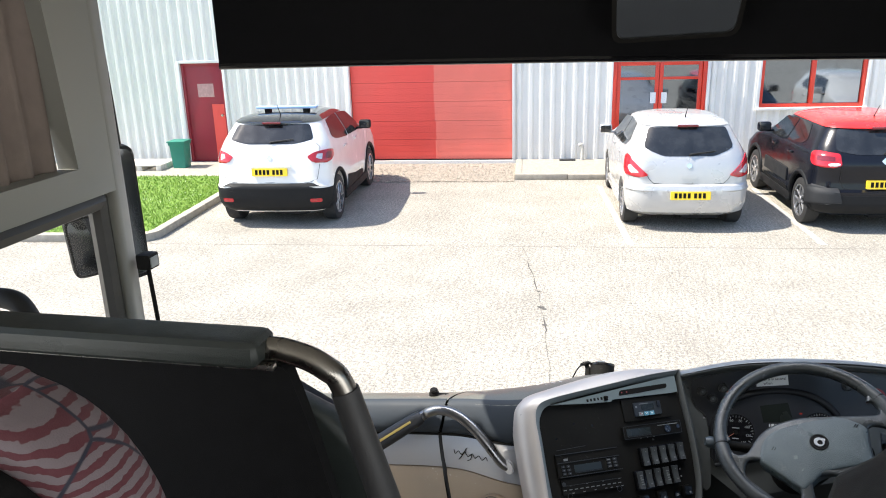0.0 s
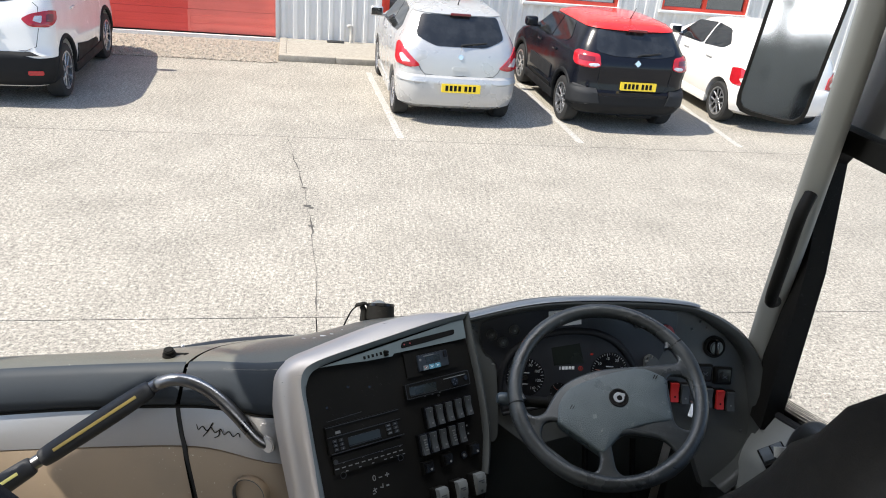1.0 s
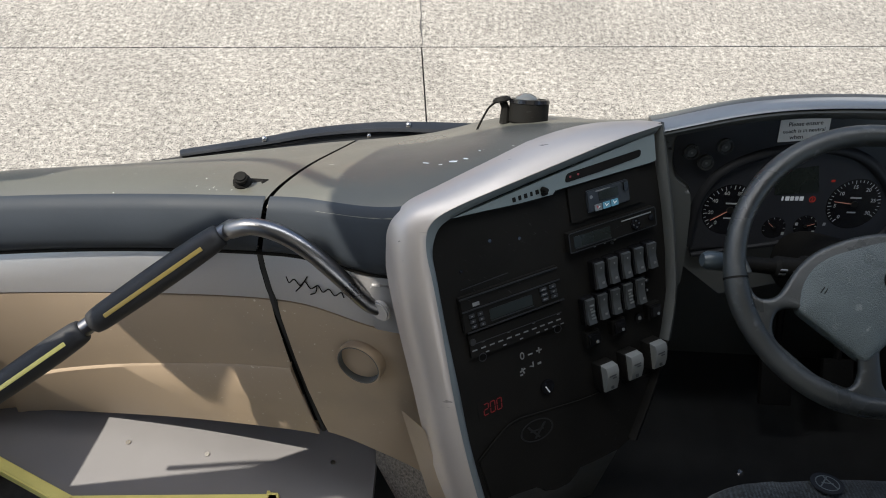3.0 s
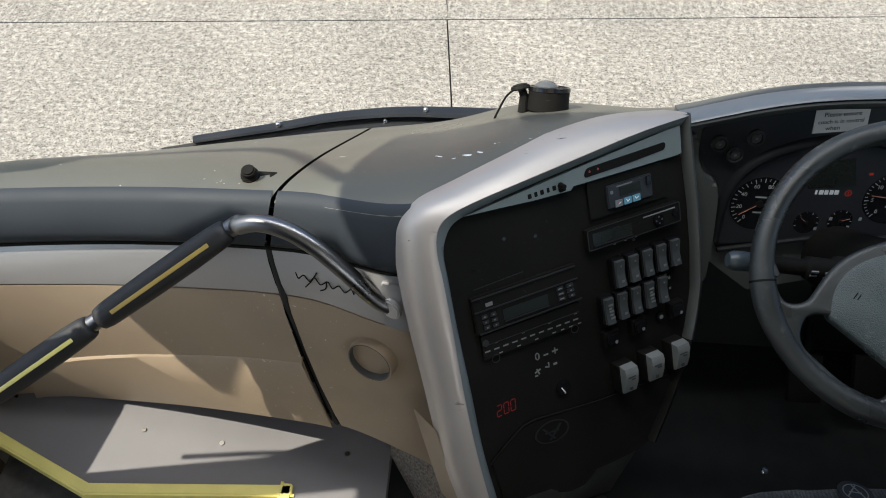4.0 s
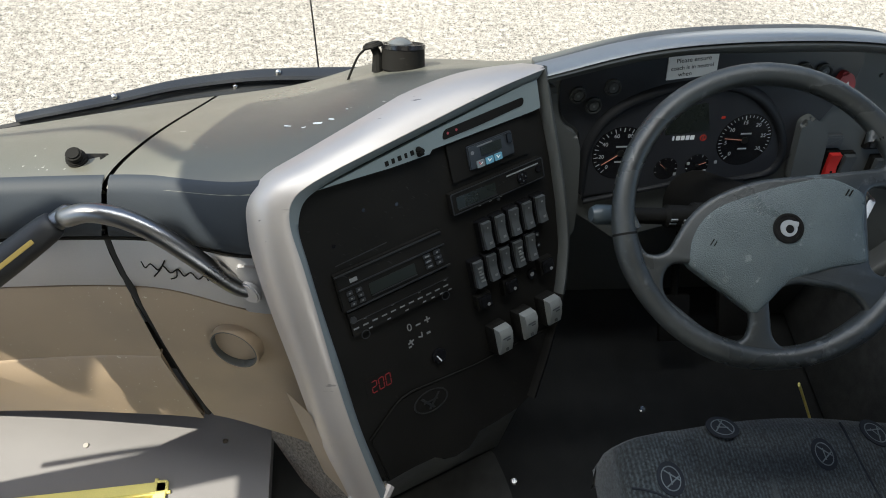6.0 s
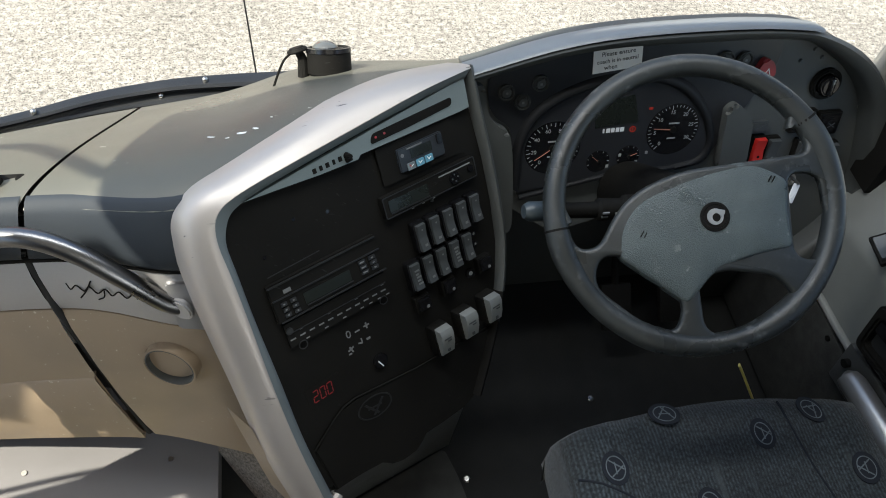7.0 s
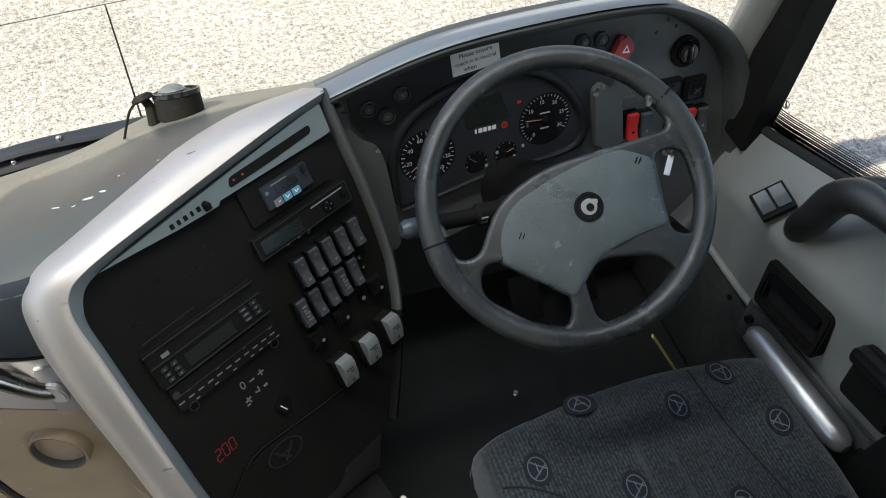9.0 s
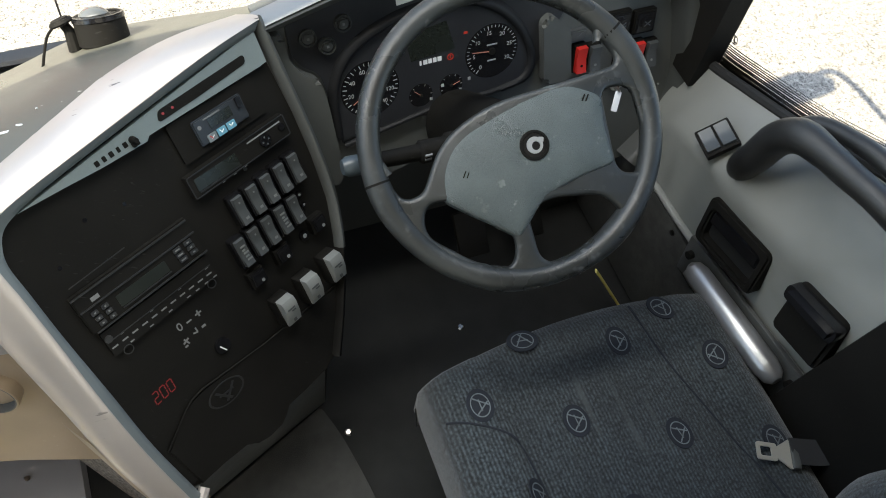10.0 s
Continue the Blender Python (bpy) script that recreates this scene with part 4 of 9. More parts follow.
car("white_hatchback", "white hatchback parked beside the black car", 7.25, 4.52, L2, [
    (0.20, 0.16, L2 - 0.12, 0.68, 0.22), (0.26, 0.05, L2 - 0.03, 0.76, 0.24), (0.36, 0.01, L2, 0.785, 0.24), (0.56, 0.0, L2, 0.79, 0.24),
    (0.615, 0.02, L2, 0.79, 0.24), (0.635, 0.06, L2, 0.787, 0.22), (0.76, 0.075, L2 - 0.06, 0.785, 0.22), (0.90, 0.10, L2 - 0.35, 0.775, 0.24), (0.98, 0.13, L2 - 0.80, 0.76, 0.25),
    (1.08, 0.19, L2 - 1.05, 0.71, 0.24), (1.20, 0.28, L2 - 1.30, 0.645, 0.22), (1.30, 0.38, L2 - 1.58, 0.575, 0.20), (1.34, 0.46, L2 - 1.75, 0.52, 0.24), (1.37, 0.60, L2 - 1.9, 0.42, 0.28), (1.38, 0.85, L2 - 2.1, 0.22, 0.18)],
    p_white, p_white, 0.29, (0.62, L2 - 0.80), dict(
        roof_z=1.30, spoiler=0.045, glass=(0.575, 0.50, 0.985, 1.29, 0.10),
        side_glass=[("rear_side_window", [(0.70, 1.10), (0.84, 1.02), (1.36, 0.98), (1.36, 1.30), (0.94, 1.28)]), ("front_side_window", [(1.40, 0.98), (2.25, 0.96), (1.92, 1.26), (1.40, 1.30)])],
        plate=(0.0, 0.50, 0.008), light=[(0.56, 0.64), (0.84, 0.62), (0.95, 0.66), (0.93, 0.84), (0.77, 0.86), (0.60, 0.80)],
        lamp_window=[(0.62, 0.68), (0.75, 0.67), (0.78, 0.72), (0.66, 0.74)],
        mirror=(2.15, 1.06), handles=(1.1, 1.85), handle_z=0.86, badge=(0.87, 0.045)))

# ---- the coach: shell ----
XL, XR, FLOOR, DECK, ROOF = -0.90, 1.66, 0.80, 1.15, 3.12
bm = bmesh.new()
box(bm, ((XR + 0.16) / 2, 1.25, FLOOR - 0.03), (XR - 0.16, 1.7, 0.06))
structure("floor", bm, M["floor"], "dark vinyl floor of the driver's area", "floor", None)
bm = bmesh.new()
box(bm, (0.38, -2.45, DECK - 0.04), (XR - XL, 5.7, 0.08))
box(bm, (0.91, 0.385, 0.95), (1.5, 0.02, 0.36))
structure("floor_deck", bm, M["floor"], "dark floor of the passenger deck", "floor", None)
bm = bmesh.new()
box(bm, (0.38, -1.89, ROOF + 0.03), (XR - XL + 0.1, 7.22, 0.06))
structure("ceiling", bm, M["ceiling"], "pale cloth-lined coach ceiling", "ceiling", None)
bm = bmesh.new()
box(bm, (0.38, -5.3, 2.0), (XR - XL + 0.1, 0.08, 2.4))
structure("wall_rear", bm, M["trim_grey"], "plain grey rear bulkhead of the coach", "wall", None)
# side walls: panel below, header above, posts between the windows
for nm, x, y_end in (("wall_left", XL, 0.35), ("wall_right", XR, 0.55)):
    bm = bmesh.new()
    sx = -1 if x < 0 else 1
    box(bm, (x + sx * 0.04, (y_end - 5.3) / 2, 1.15), (0.08, y_end + 5.3, 1.5))
    box(bm, (x + sx * 0.04, (0.35 - 5.3) / 2, 2.98), (0.08, 5.65, 0.4))
    # the header steps up over the front windows
    low = 3.0 if sx < 0 else 2.78
    box(bm, (x + sx * 0.04, 0.815, (low + 3.18) / 2), (0.08, 0.93, 3.18 - low))
    for y in (-5.0, -3.4, -1.8, -0.2):
        box(bm, (x + sx * 0.04, y, 2.3), (0.08, 0.14, 1.0))
    structure(nm, bm, M["trim_grey"], "grey lined coach side with large windows", "wall", None)
# body below the floor, outside skin
bm = bmesh.new()
box(bm, (0.38, -1.7, 0.5), (2.4, 7.0, 0.5))
structure("underbody", bm, M["soil"], "dark coach underbody", "vehicle", None)
bm = bmesh.new()
fr = smooth_path([(XL - 0.06, 1.30, 0), (XL + 0.02, 1.60, 0), (-0.5, 1.99, 0), (0.38, 2.15, 0), (1.2, 2.06, 0), (1.64, 1.90, 0), (XR + 0.06, 1.72, 0)], 5)
thick_skin(bm, [[Vector((p.x, p.y, z)) for p in fr] for z in (0.35, 0.7, 1.05, 1.30)], 0.03)
structure("wall_front", bm, M["white_trim"], "white coach front panel below the windscreen", "wall")
# windscreen
rows = []
for z, back in ((1.30, 0.0), (1.8, 0.05), (2.4, 0.14), (3.08, 0.30)):
    rows.append([Vector((p.x, p.y - back, z)) for p in fr])
bm = glass_sheet(rows, (0.4, 0, 2))
ws = structure("windscreen", bm, M["clear"], "large clear curved windscreen", "window")
ws.visible_shadow = False
# header above the windscreen
bm = bmesh.new()
thick_skin(bm, [[Vector((p.x, p.y - 0.33, z)) for p in fr] for z in (2.95, 3.15)], 0.04)
structure("trim_header", bm, M["trim_grey"], "grey header above the windscreen", "trim")

# ---- sun blind and inner mirror ----
bm = bmesh.new()
rows = []
blind_w = [(-0.66, 1.56), (-0.3, 1.62), (0.38, 1.66), (1.1, 1.62), (1.45, 1.56)]
for z in (2.70, 2.85, 3.05):
    rows.append([Vector((x, y, z)) for x, y in blind_w])
thick_skin(bm, rows, 0.012)
blind = thing("sun_blind", "black windscreen sun blind pulled partly down", "blind", (0.4, 1.6, 2.7))
M["blind"] = mat("black_blind_cloth", (0.007, 0.007, 0.008), 0.9, var=0.2, vscale=20, spec=0.1)
part("sheet", bm, M["blind"], blind)
bm = bmesh.new()
tube(bm, [(x, y - 0.005, 2.697) for x, y in blind_w], 0.010, 8)
part("hem_bar", bm, M["black_gloss"], blind)
bm = bmesh.new()
tube(bm, [(x, y, 3.06) for x, y in blind_w], 0.03, 10)
part("roller", bm, M["black"], blind)
imir = thing("interior_mirror", "black framed interior mirror in front of the blind", "mirror", (0.6, 1.5, 2.9))
mm = basis((0.615, 1.50, 2.835), (-0.05, -1, -0.32), 2)
bm = bmesh.new()
pol = rounded([(-0.165, -0.09), (0.14, -0.085), (0.165, 0.11), (-0.16, 0.11)], 0.03)
pin = [(u * 0.93, v * 0.9) for u, v in pol]
ring(bm, pol, pin, -0.02, 0.012, mm)
prism(bm, pol, -0.025, -0.012, mm)
part("housing", bm, M["black"], imir)
M["mirror"] = mat("mirror_glass", (0.55, 0.58, 0.62), 0.02, metal=1.0, var=0.01)
bm = bmesh.new()
prism(bm, pin, -0.01, 0.004, mm)
part("mirror_glass", bm, M["mirror"], imir, smooth=None)
bm = bmesh.new()
tube(bm, [(0.615, 1.52, 2.93), (0.615, 1.56, 3.1)], 0.012, 8)
part("stem", bm, M["black"], imir)

# ---- pillars ----
def post(name, pts, w, d, material, label):
    """A flat-sided pillar along a path; w across, d deep."""
    bm = bmesh.new()
    rows = []
    for p, ang in pts:
        q = Matrix.Translation(p) @ Matrix.Rotation(radians(ang), 4, "Z")
        o = rounded([(-w / 2, -d / 2), (w / 2, -d / 2), (w / 2, d / 2), (-w / 2, d / 2)], min(w, d) * 0.3, 3)
        rows.append([q @ Vector((x, y, 0)) for x, y in o])
    vs = skin(bm, rows, True)
    bm.faces.new(vs[0])
    bm.faces.new(vs[-1][::-1])
    return structure(name, bm, material, label, "pillar")


post("pillar_right", [((1.655, 1.90, 1.40), -35), ((1.635, 1.875, 1.75), -35), ((1.605, 1.82, 2.0), -35), ((1.555, 1.73, 2.5), -35), ((1.48, 1.62, 3.12), -35)], 0.07, 0.11, M["pillar"], "grey windscreen pillar on the driver's side")
post("pillar_left", [((-0.90, 1.31, 1.2), 10), ((-0.90, 1.31, 1.9), 10), ((-0.90, 1.315, 2.5), 10), ((-0.90, 1.32, 3.12), 10)], 0.05, 0.065, M["pillar"], "grey windscreen pillar beside the door")

def word_bars(widths, h, step, m):
    """A maker's word as plain upright blocks of its colour."""
    bm = bmesh.new()
    for k, w in enumerate(widths):
        prism(bm, rect((k - (len(widths) - 1) / 2) * step, 0, w, h, 0.001), 0, 0.0006, m)
    return bm


# ---- dashboard ----
dash = thing("dashboard", "grey and beige coach dashboard with silver trim", "dashboard", (0.4, 1.7, 0.9))
# sections across the guide's side: x, then (y, z) of strip foot, strip head, fold, ridge, mid deck, front edge
SEC = [
    (-0.95, (1.53, 1.33), (1.555, 1.40), (1.562, 1.45), (1.60, 1.495), (1.66, 1.475), (1.72, 1.40)),
    (-0.80, (1.585, 1.338), (1.61, 1.41), (1.615, 1.465), (1.65, 1.518), (1.73, 1.50), (1.80, 1.41)),
    (-0.64, (1.60, 1.344), (1.63, 1.430), (1.632, 1.48), (1.668, 1.537), (1.78, 1.512), (1.875, 1.42)),
    (-0.33, (1.605, 1.366), (1.635, 1.464), (1.636, 1.51), (1.672, 1.568), (1.79, 1.538), (1.955, 1.415)),
    (0.00, (1.576, 1.405), (1.607, 1.507), (1.61, 1.548), (1.645, 1.612), (1.77, 1.580), (1.99, 1.455)),
    (0.25, (1.516, 1.412), (1.553, 1.530), (1.560, 1.58), (1.597, 1.662), (1.74, 1.641), (2.01, 1.485)),
    (0.45, (1.64, 1.47), (1.68, 1.60), (1.70, 1.65), (1.737, 1.680), (1.86, 1.638), (2.05, 1.518)),
    (0.70, (1.76, 1.47), (1.80, 1.60), (1.84, 1.62), (1.87, 1.646), (1.95, 1.606), (2.06, 1.510)),
    (0.84, (1.80, 1.47), (1.83, 1.58), (1.86, 1.61), (1.90, 1.632), (1.97, 1.60), (2.065, 1.505)),
]
FEET = [(-0.95, 1.55, 0.80), (-0.80, 1.60, 0.81), (-0.70, 1.603, 0.862), (-0.58, 1.597, 0.882), (-0.33, 1.565, 0.94), (-0.10, 1.52, 1.005), (0.06, 1.482, 1.048), (0.18, 1.45, 1.03), (0.30, 1.42, 0.975), (0.45, 1.36, 0.90)]
CURVES = [smooth_path([(s[0], *s[k]) for s in SEC], 8) for k in range(1, 7)] + [smooth_path(FEET, 8)]


def dash_at(k, x):
    """A point of one of the dashboard's long edges (0 strip foot, 1 head, 2 fold, 3 ridge, 4 mid, 5 front, 6 fascia foot)."""
    c = CURVES[k]
    xs_ = [p.x for p in c]
    return Vector((x, float(np.interp(x, xs_, [p.y for p in c])), float(np.interp(x, xs_, [p.z for p in c]))))


# the joint leans across the fascia and runs on over the deck
JOINT = (-0.030, -0.049, -0.040, -0.028, 0.018, 0.092, 0.056)
GAP = (0.0065, 0.006, 0.005, 0.0045, 0.004, 0.004, 0.010)


def dash_row(k, x0, x1, n, side):
    """n+1 points along edge k from x0 to x1; the end named by side stops at the joint."""
    a = JOINT[k] + GAP[k] if side > 0 else x0
    b = x1 if side > 0 else JOINT[k] - GAP[k]
    return [dash_at(k, a + (b - a) * i / n) for i in range(n + 1)]


def drop(row, dy, dz):
    return [p + Vector((0, dy, dz)) for p in row]


for side, x0, x1 in ((-1, -0.95, 0.0), (1, 0.0, 0.84)):
    n = 30
    xe = x1 if side < 0 else 0.30
    # deck: ridge, crown, front edge and its skirt
    rr = [dash_row(k, x0, x1, n, side) for k in range(6)]
    rows = []
    for i in range(n + 1):
        sm_ = smooth_path([tuple(rr[k][i]) for k in (2, 3, 4, 5)], 7)[6:]
        rows.append([rr[3][i] + Vector((0, 0, -0.03))] + sm_ + [sm_[-1] + Vector((0, 0.008, -0.012)), sm_[-1] + Vector((0, 0.01, -0.12))])
    bm = bmesh.new()
    skin(bm, rows)
    part("deck_cover", bm, M["deck"], dash, smooth=60)
    # padded roll under the deck's rear edge
    r1, r2, r3 = (dash_row(k, x0, xe, n, side) for k in (1, 2, 3))
    rows = []
    for i in range(n + 1):
        p, f, q = r1[i], r2[i], r3[i]
        rows.append([p + Vector((0, 0.014, 0.002)), p + Vector((0, -0.001, 0.008)), p.lerp(f, 0.5) + Vector((0, -0.012, 0.004)), f + Vector((0, -0.012, 0)), f.lerp(q, 0.4) + Vector((0, -0.013, 0.003)), f.lerp(q, 0.75) + Vector((0, -0.008, 0.006)), q + Vector((0, -0.001, 0.004)), q + Vector((0, 0.014, 0.002))])
    bm = bmesh.new()
    skin(bm, rows)
    part("padded_roll", bm, M["roll"], dash, smooth=70)
    # silver strip, softly bowed
    xa = -0.77 if side < 0 else x0
    c0, c1 = (dash_row(k, xa, xe, n, side) for k in (0, 1))
    bm = bmesh.new()
    skin(bm, [[a + Vector((0, 0.012, 0.0)), a + Vector((0, 0.0, 0.001)), a.lerp(b, 0.3) + Vector((0, -0.006, 0)), a.lerp(b, 0.75) + Vector((0, -0.006, 0.001)), b + Vector((0, -0.001, -0.001)), b + Vector((0, 0.02, 0.001))] for a, b in zip(c0, c1)])
    part("trim_strip", bm, M["silver_strip"], dash, "silver painted trim strip", smooth=45)
    # beige fascia
    t_, f_ = dash_row(0, x0, xe, n, side), dash_row(6, x0, xe if side < 0 else 0.40, n, side)
    bm = bmesh.new()
    skin(bm, [[a + Vector((0, 0.012, -0.003)), a + Vector((0, 0.0, -0.004)), a.lerp(b, 0.10) + Vector((0, -0.010, 0)), a.lerp(b, 0.35) + Vector((0, -0.017, 0)), a.lerp(b, 0.6) + Vector((0, -0.017, 0)), a.lerp(b, 0.88) + Vector((0, -0.008, 0)), b, b + Vector((0, 0.05, 0.0))] for a, b in zip(t_, f_)])
    part("fascia_panel", bm, M["beige"], dash, "beige moulded fascia panel", smooth=50)
# black bar drawn as the shadow line between roll and strip
bm = bmesh.new()
tube(bm, [dash_at(1, -0.90 + 0.03 * i) + Vector((0, 0.001, 0.004)) for i in range(39)], 0.0055, 8)
part("strip_gap_shade", bm, M["black"], dash)
# raised pocket panel along the lower fascia, its top edge curling down at the door end
PTOP = smooth_path([(-0.742, 0, 0.88), (-0.722, 0, 0.96), (-0.69, 0, 1.015), (-0.638, 0, 1.058), (-0.556, 0, 1.096), (-0.43, 0, 1.136), (-0.326, 0, 1.163), (-0.135, 0, 1.215), (0.03, 0, 1.252)], 5)
bm = bmesh.new()
rows = []
for i, p in enumerate(PTOP):
    t = i / (len(PTOP) - 1)
    xf = -0.742 + (JOINT[6] - GAP[6] + 0.742) * t
    a0 = dash_at(0, p.x)
    b0 = dash_at(6, xf)
    lim = JOINT[0] + (JOINT[6] - JOINT[0]) * min(1, max(0, (a0.z - p.z) / max(1e-3, a0.z - b0.z))) - 0.010
    x = min(p.x, lim)
    g = (a0.z - p.z) / max(1e-3, a0.z - dash_at(6, x).z)
    base = a0.lerp(dash_at(6, x), min(0.98, g))
    top_ = Vector((x, base.y - 0.012, p.z))
    rows.append([top_ + Vector((0, 0.004, 0.002)), top_ + Vector((0, -0.006, 0.0)), top_ + Vector((0, -0.012, -0.006)), top_.lerp(b0, 0.5) + Vector((0, -0.012, 0)), top_.lerp(b0, 0.9) + Vector((0, -0.010, 0)), b0 + Vector((0, -0.010, -0.001)), b0 + Vector((0, 0.04, -0.002))])
skin(bm, rows)
part("pocket_panel", bm, M["beige"], dash, "beige raised pocket panel", smooth=40)
# beige end piece beyond the strip, and the groove round it
bm = bmesh.new()
skin(bm, [[dash_at(0, x) + Vector((0, 0.004, -0.003)), dash_at(0, x).lerp(dash_at(1, x), 0.5) + Vector((0, -0.006, 0)), dash_at(1, x), dash_at(1, x) + Vector((0, 0.02, 0.001))] for x in [-0.95 + 0.175 * i / 8 for i in range(9)]])
part("end_piece", bm, M["beige"], dash, "beige end piece of the fascia", smooth=60)
bm = bmesh.new()
pts = []
for x_, f in ((-0.752, -0.02), (-0.772, 0.02), (-0.792, 0.06), (-0.803, 0.15), (-0.808, 0.40), (-0.806, 0.70), (-0.80, 0.97)):
    p = dash_at(0, x_).lerp(dash_at(6, x_), f) + Vector((0, -0.018 if 0.1 < f < 0.9 else -0.009, 0))
    pts.append(p)
tube(bm, smooth_path(pts, 5), 0.0045, 8)
part("fascia_groove", bm, M["black"], dash, "dark groove round the fascia")
# end cap of the dash beside the door
bm = bmesh.new()
prism(bm, rounded([(1.20, 0.55), (1.66, 0.55), (1.66, 1.40), (1.52, 1.40), (1.30, 1.34), (1.20, 1.22)], [0, 0, 0.02, 0.05, 0.08, 0.05]), -0.02, 0.02, Matrix.Translation((-0.915, 0, 0)) @ Matrix.Rotation(radians(90), 4, "Z") @ Matrix.Rotation(radians(90), 4, "X"), 0.006)
part("end_cap", bm, M["beige"], dash, "beige end panel beside the door", smooth=40)
# dark backing behind the joint
bm = bmesh.new()
skin(bm, [[dash_at(k, JOINT[k] + o) + Vector((0, 0.02, -0.006 if k in (6, 0, 1) else -0.022)) for o in (-0.025, 0.025)] for k in (6, 0, 1, 2, 3, 4, 5)])
part("joint_backing", bm, M["black"], dash)
# black strip laid along the joint so that it reads evenly dark
bm = bmesh.new()
ja, jb, jc = (dash_at(k, JOINT[k]) for k in (6, 0, 1))
tube(bm, [ja + Vector((0, 0.004, 0.002)), ja.lerp(jb, 0.35) + Vector((0, -0.002, 0)), ja.lerp(jb, 0.7) + Vector((0, -0.002, 0)), jb + Vector((0, -0.001, 0)), jc + Vector((0, 0.002, 0))], 0.0068, 8)
part("joint_strip", bm, M["rubber"], dash, "black strip along the fascia joint", smooth=70)


def on_strip(x, f=0.5, proud=0.0085):
    """A pose on the silver strip's face at x."""
    a, b = dash_at(0, x), dash_at(1, x)
    t = (dash_at(0, x + 0.02) - dash_at(0, x - 0.02)).normalized()
    nn = t.cross(b - a).normalized()
    return Matrix.Translation(a.lerp(b, f) + nn * proud) @ Matrix((t, nn.cross(t), nn)).transposed().to_4x4()


# model script on the short strip, drawn as one plain flourish
mw_ = on_strip(0.062, 0.50)
bm = bmesh.new()
for sq in ([(-0.058, 0.006), (-0.052, -0.007), (-0.042, 0.004), (-0.030, -0.006), (-0.020, 0.006), (-0.008, -0.006), (0.006, 0.006), (0.016, -0.006), (0.028, 0.005), (0.040, -0.006), (0.052, 0.006), (0.058, -0.004)],
           [(-0.016, 0.019), (-0.026, -0.004), (-0.038, -0.023)], [(0.004, 0.006), (0.002, -0.012), (-0.008, -0.020)]):
    tube(bm, [mw_ @ v for v in smooth_path([(u * 1.05, v, 0.0) for u, v in sq], 5)], 0.0013, 6)
part("script_mark", bm, M["black"], dash, "dark script flourish", smooth=None)
part("word_mark", word_bars((0.013, 0.011, 0.012, 0.009, 0.012, 0.012), 0.0155, 0.0235, on_strip(-0.69, 0.45)), M["black"], dash, "dark word mark", smooth=None)
# rail bracket plate at the strip's inner end
bm = bmesh.new()
prism(bm, rounded([(-0.026, -0.052), (0.04, -0.056), (0.04, 0.05), (-0.034, 0.046)], 0.004), -0.012, 0.004, on_strip(0.205, 0.48, 0.006), 0.002)
part("rail_plate", bm, M["silver_strip"], dash, "silver bracket plate of the hand rail")
# round vent in the fascia
mV = basis(Vector((0.143, 1.482, 1.324)), (-0.36, -0.91, 0.20))
bm = bmesh.new()
ring(bm, disc(0, 0, 0.0500, 36), disc(0, 0, 0.0462, 36), -0.03, -0.004, mV, 0.0012)
vent = part("round_vent", bm, M["beige"], dash)
bm = bmesh.new()
prism(bm, disc(0.001, 0, 0.0435, 36), -0.033, -0.024, mV, 0.003)
part("vent_cap", bm, M["beige"], vent)
# charcoal ring: the recess's inner shade put in as colour
bm = bmesh.new()
ring(bm, disc(0, 0, 0.0462, 36), disc(0, 0, 0.0440, 36), -0.034, -0.005, mV)
part("vent_wall_shade", bm, M["charcoal"], vent)
# black disc behind the cap, for the shade deep in the recess
bm = bmesh.new()
prism(bm, disc(0, 0, 0.044, 36), -0.034, -0.026, mV)
part("vent_well_shade", bm, M["black"], vent)
# bolt with wing washer on the deck
bm = bmesh.new()
q = Matrix.Translation((-0.086, 1.708, 1.585)) @ Matrix.Rotation(radians(12), 4, "X")
box(bm, (0.014, 0, 0.006), (0.066, 0.030, 0.007), 0.002, q)
cyl(bm, 0.017, 0.022, q, 16, None, 0.002)
cyl(bm, 0.013, 0.014, q @ Matrix.Translation((0, 0, 0.022)), 14, None, 0.003)
box(bm, (0.030, -0.002, 0.018), (0.010, 0.026, 0.026), 0.003, q @ Matrix.Rotation(0.5, 4, "Y"))
part("deck_bolt", bm, M["black"], dash, "black fixing bolt")
# chips in the deck's finish beside the console
rg = random.Random(3)
for x, y, l, w in ((0.262, 1.735, 0.020, 0.003), (0.315, 1.728, 0.026, 0.005), (0.335, 1.733, 0.012, 0.004), (0.29, 1.722, 0.012, 0.003), (0.36, 1.76, 0.006, 0.002), (0.21, 1.70, 0.004, 0.002)):
    a = dash_at(3, x)
    b = dash_at(4, x)
    t = (y - a.y) / (b.y - a.y)
    z = a.z + (b.z - a.z) * t + 0.0155 * math.sin(math.pi * min(1, max(0, t))) * 0.55
    ang = rg.uniform(-0.3, 0.3) if l > w * 2.2 else 0
    pl = [(l / 2 * math.cos(k * 6.283 / 9) * rg.uniform(0.6, 1.1), w / 2 * math.sin(k * 6.283 / 9) * rg.uniform(0.6, 1.2)) for k in range(9)]
    bm = bmesh.new()
    prism(bm, pl, 0.0, 0.0015, Matrix.Translation((x, y, z)) @ Matrix.Rotation(radians(-12), 4, "X") @ Matrix.Rotation(ang, 4, "Z"))
    part("paint_chip", bm, M["white"], dash, "pale chip in the finish", smooth=None)

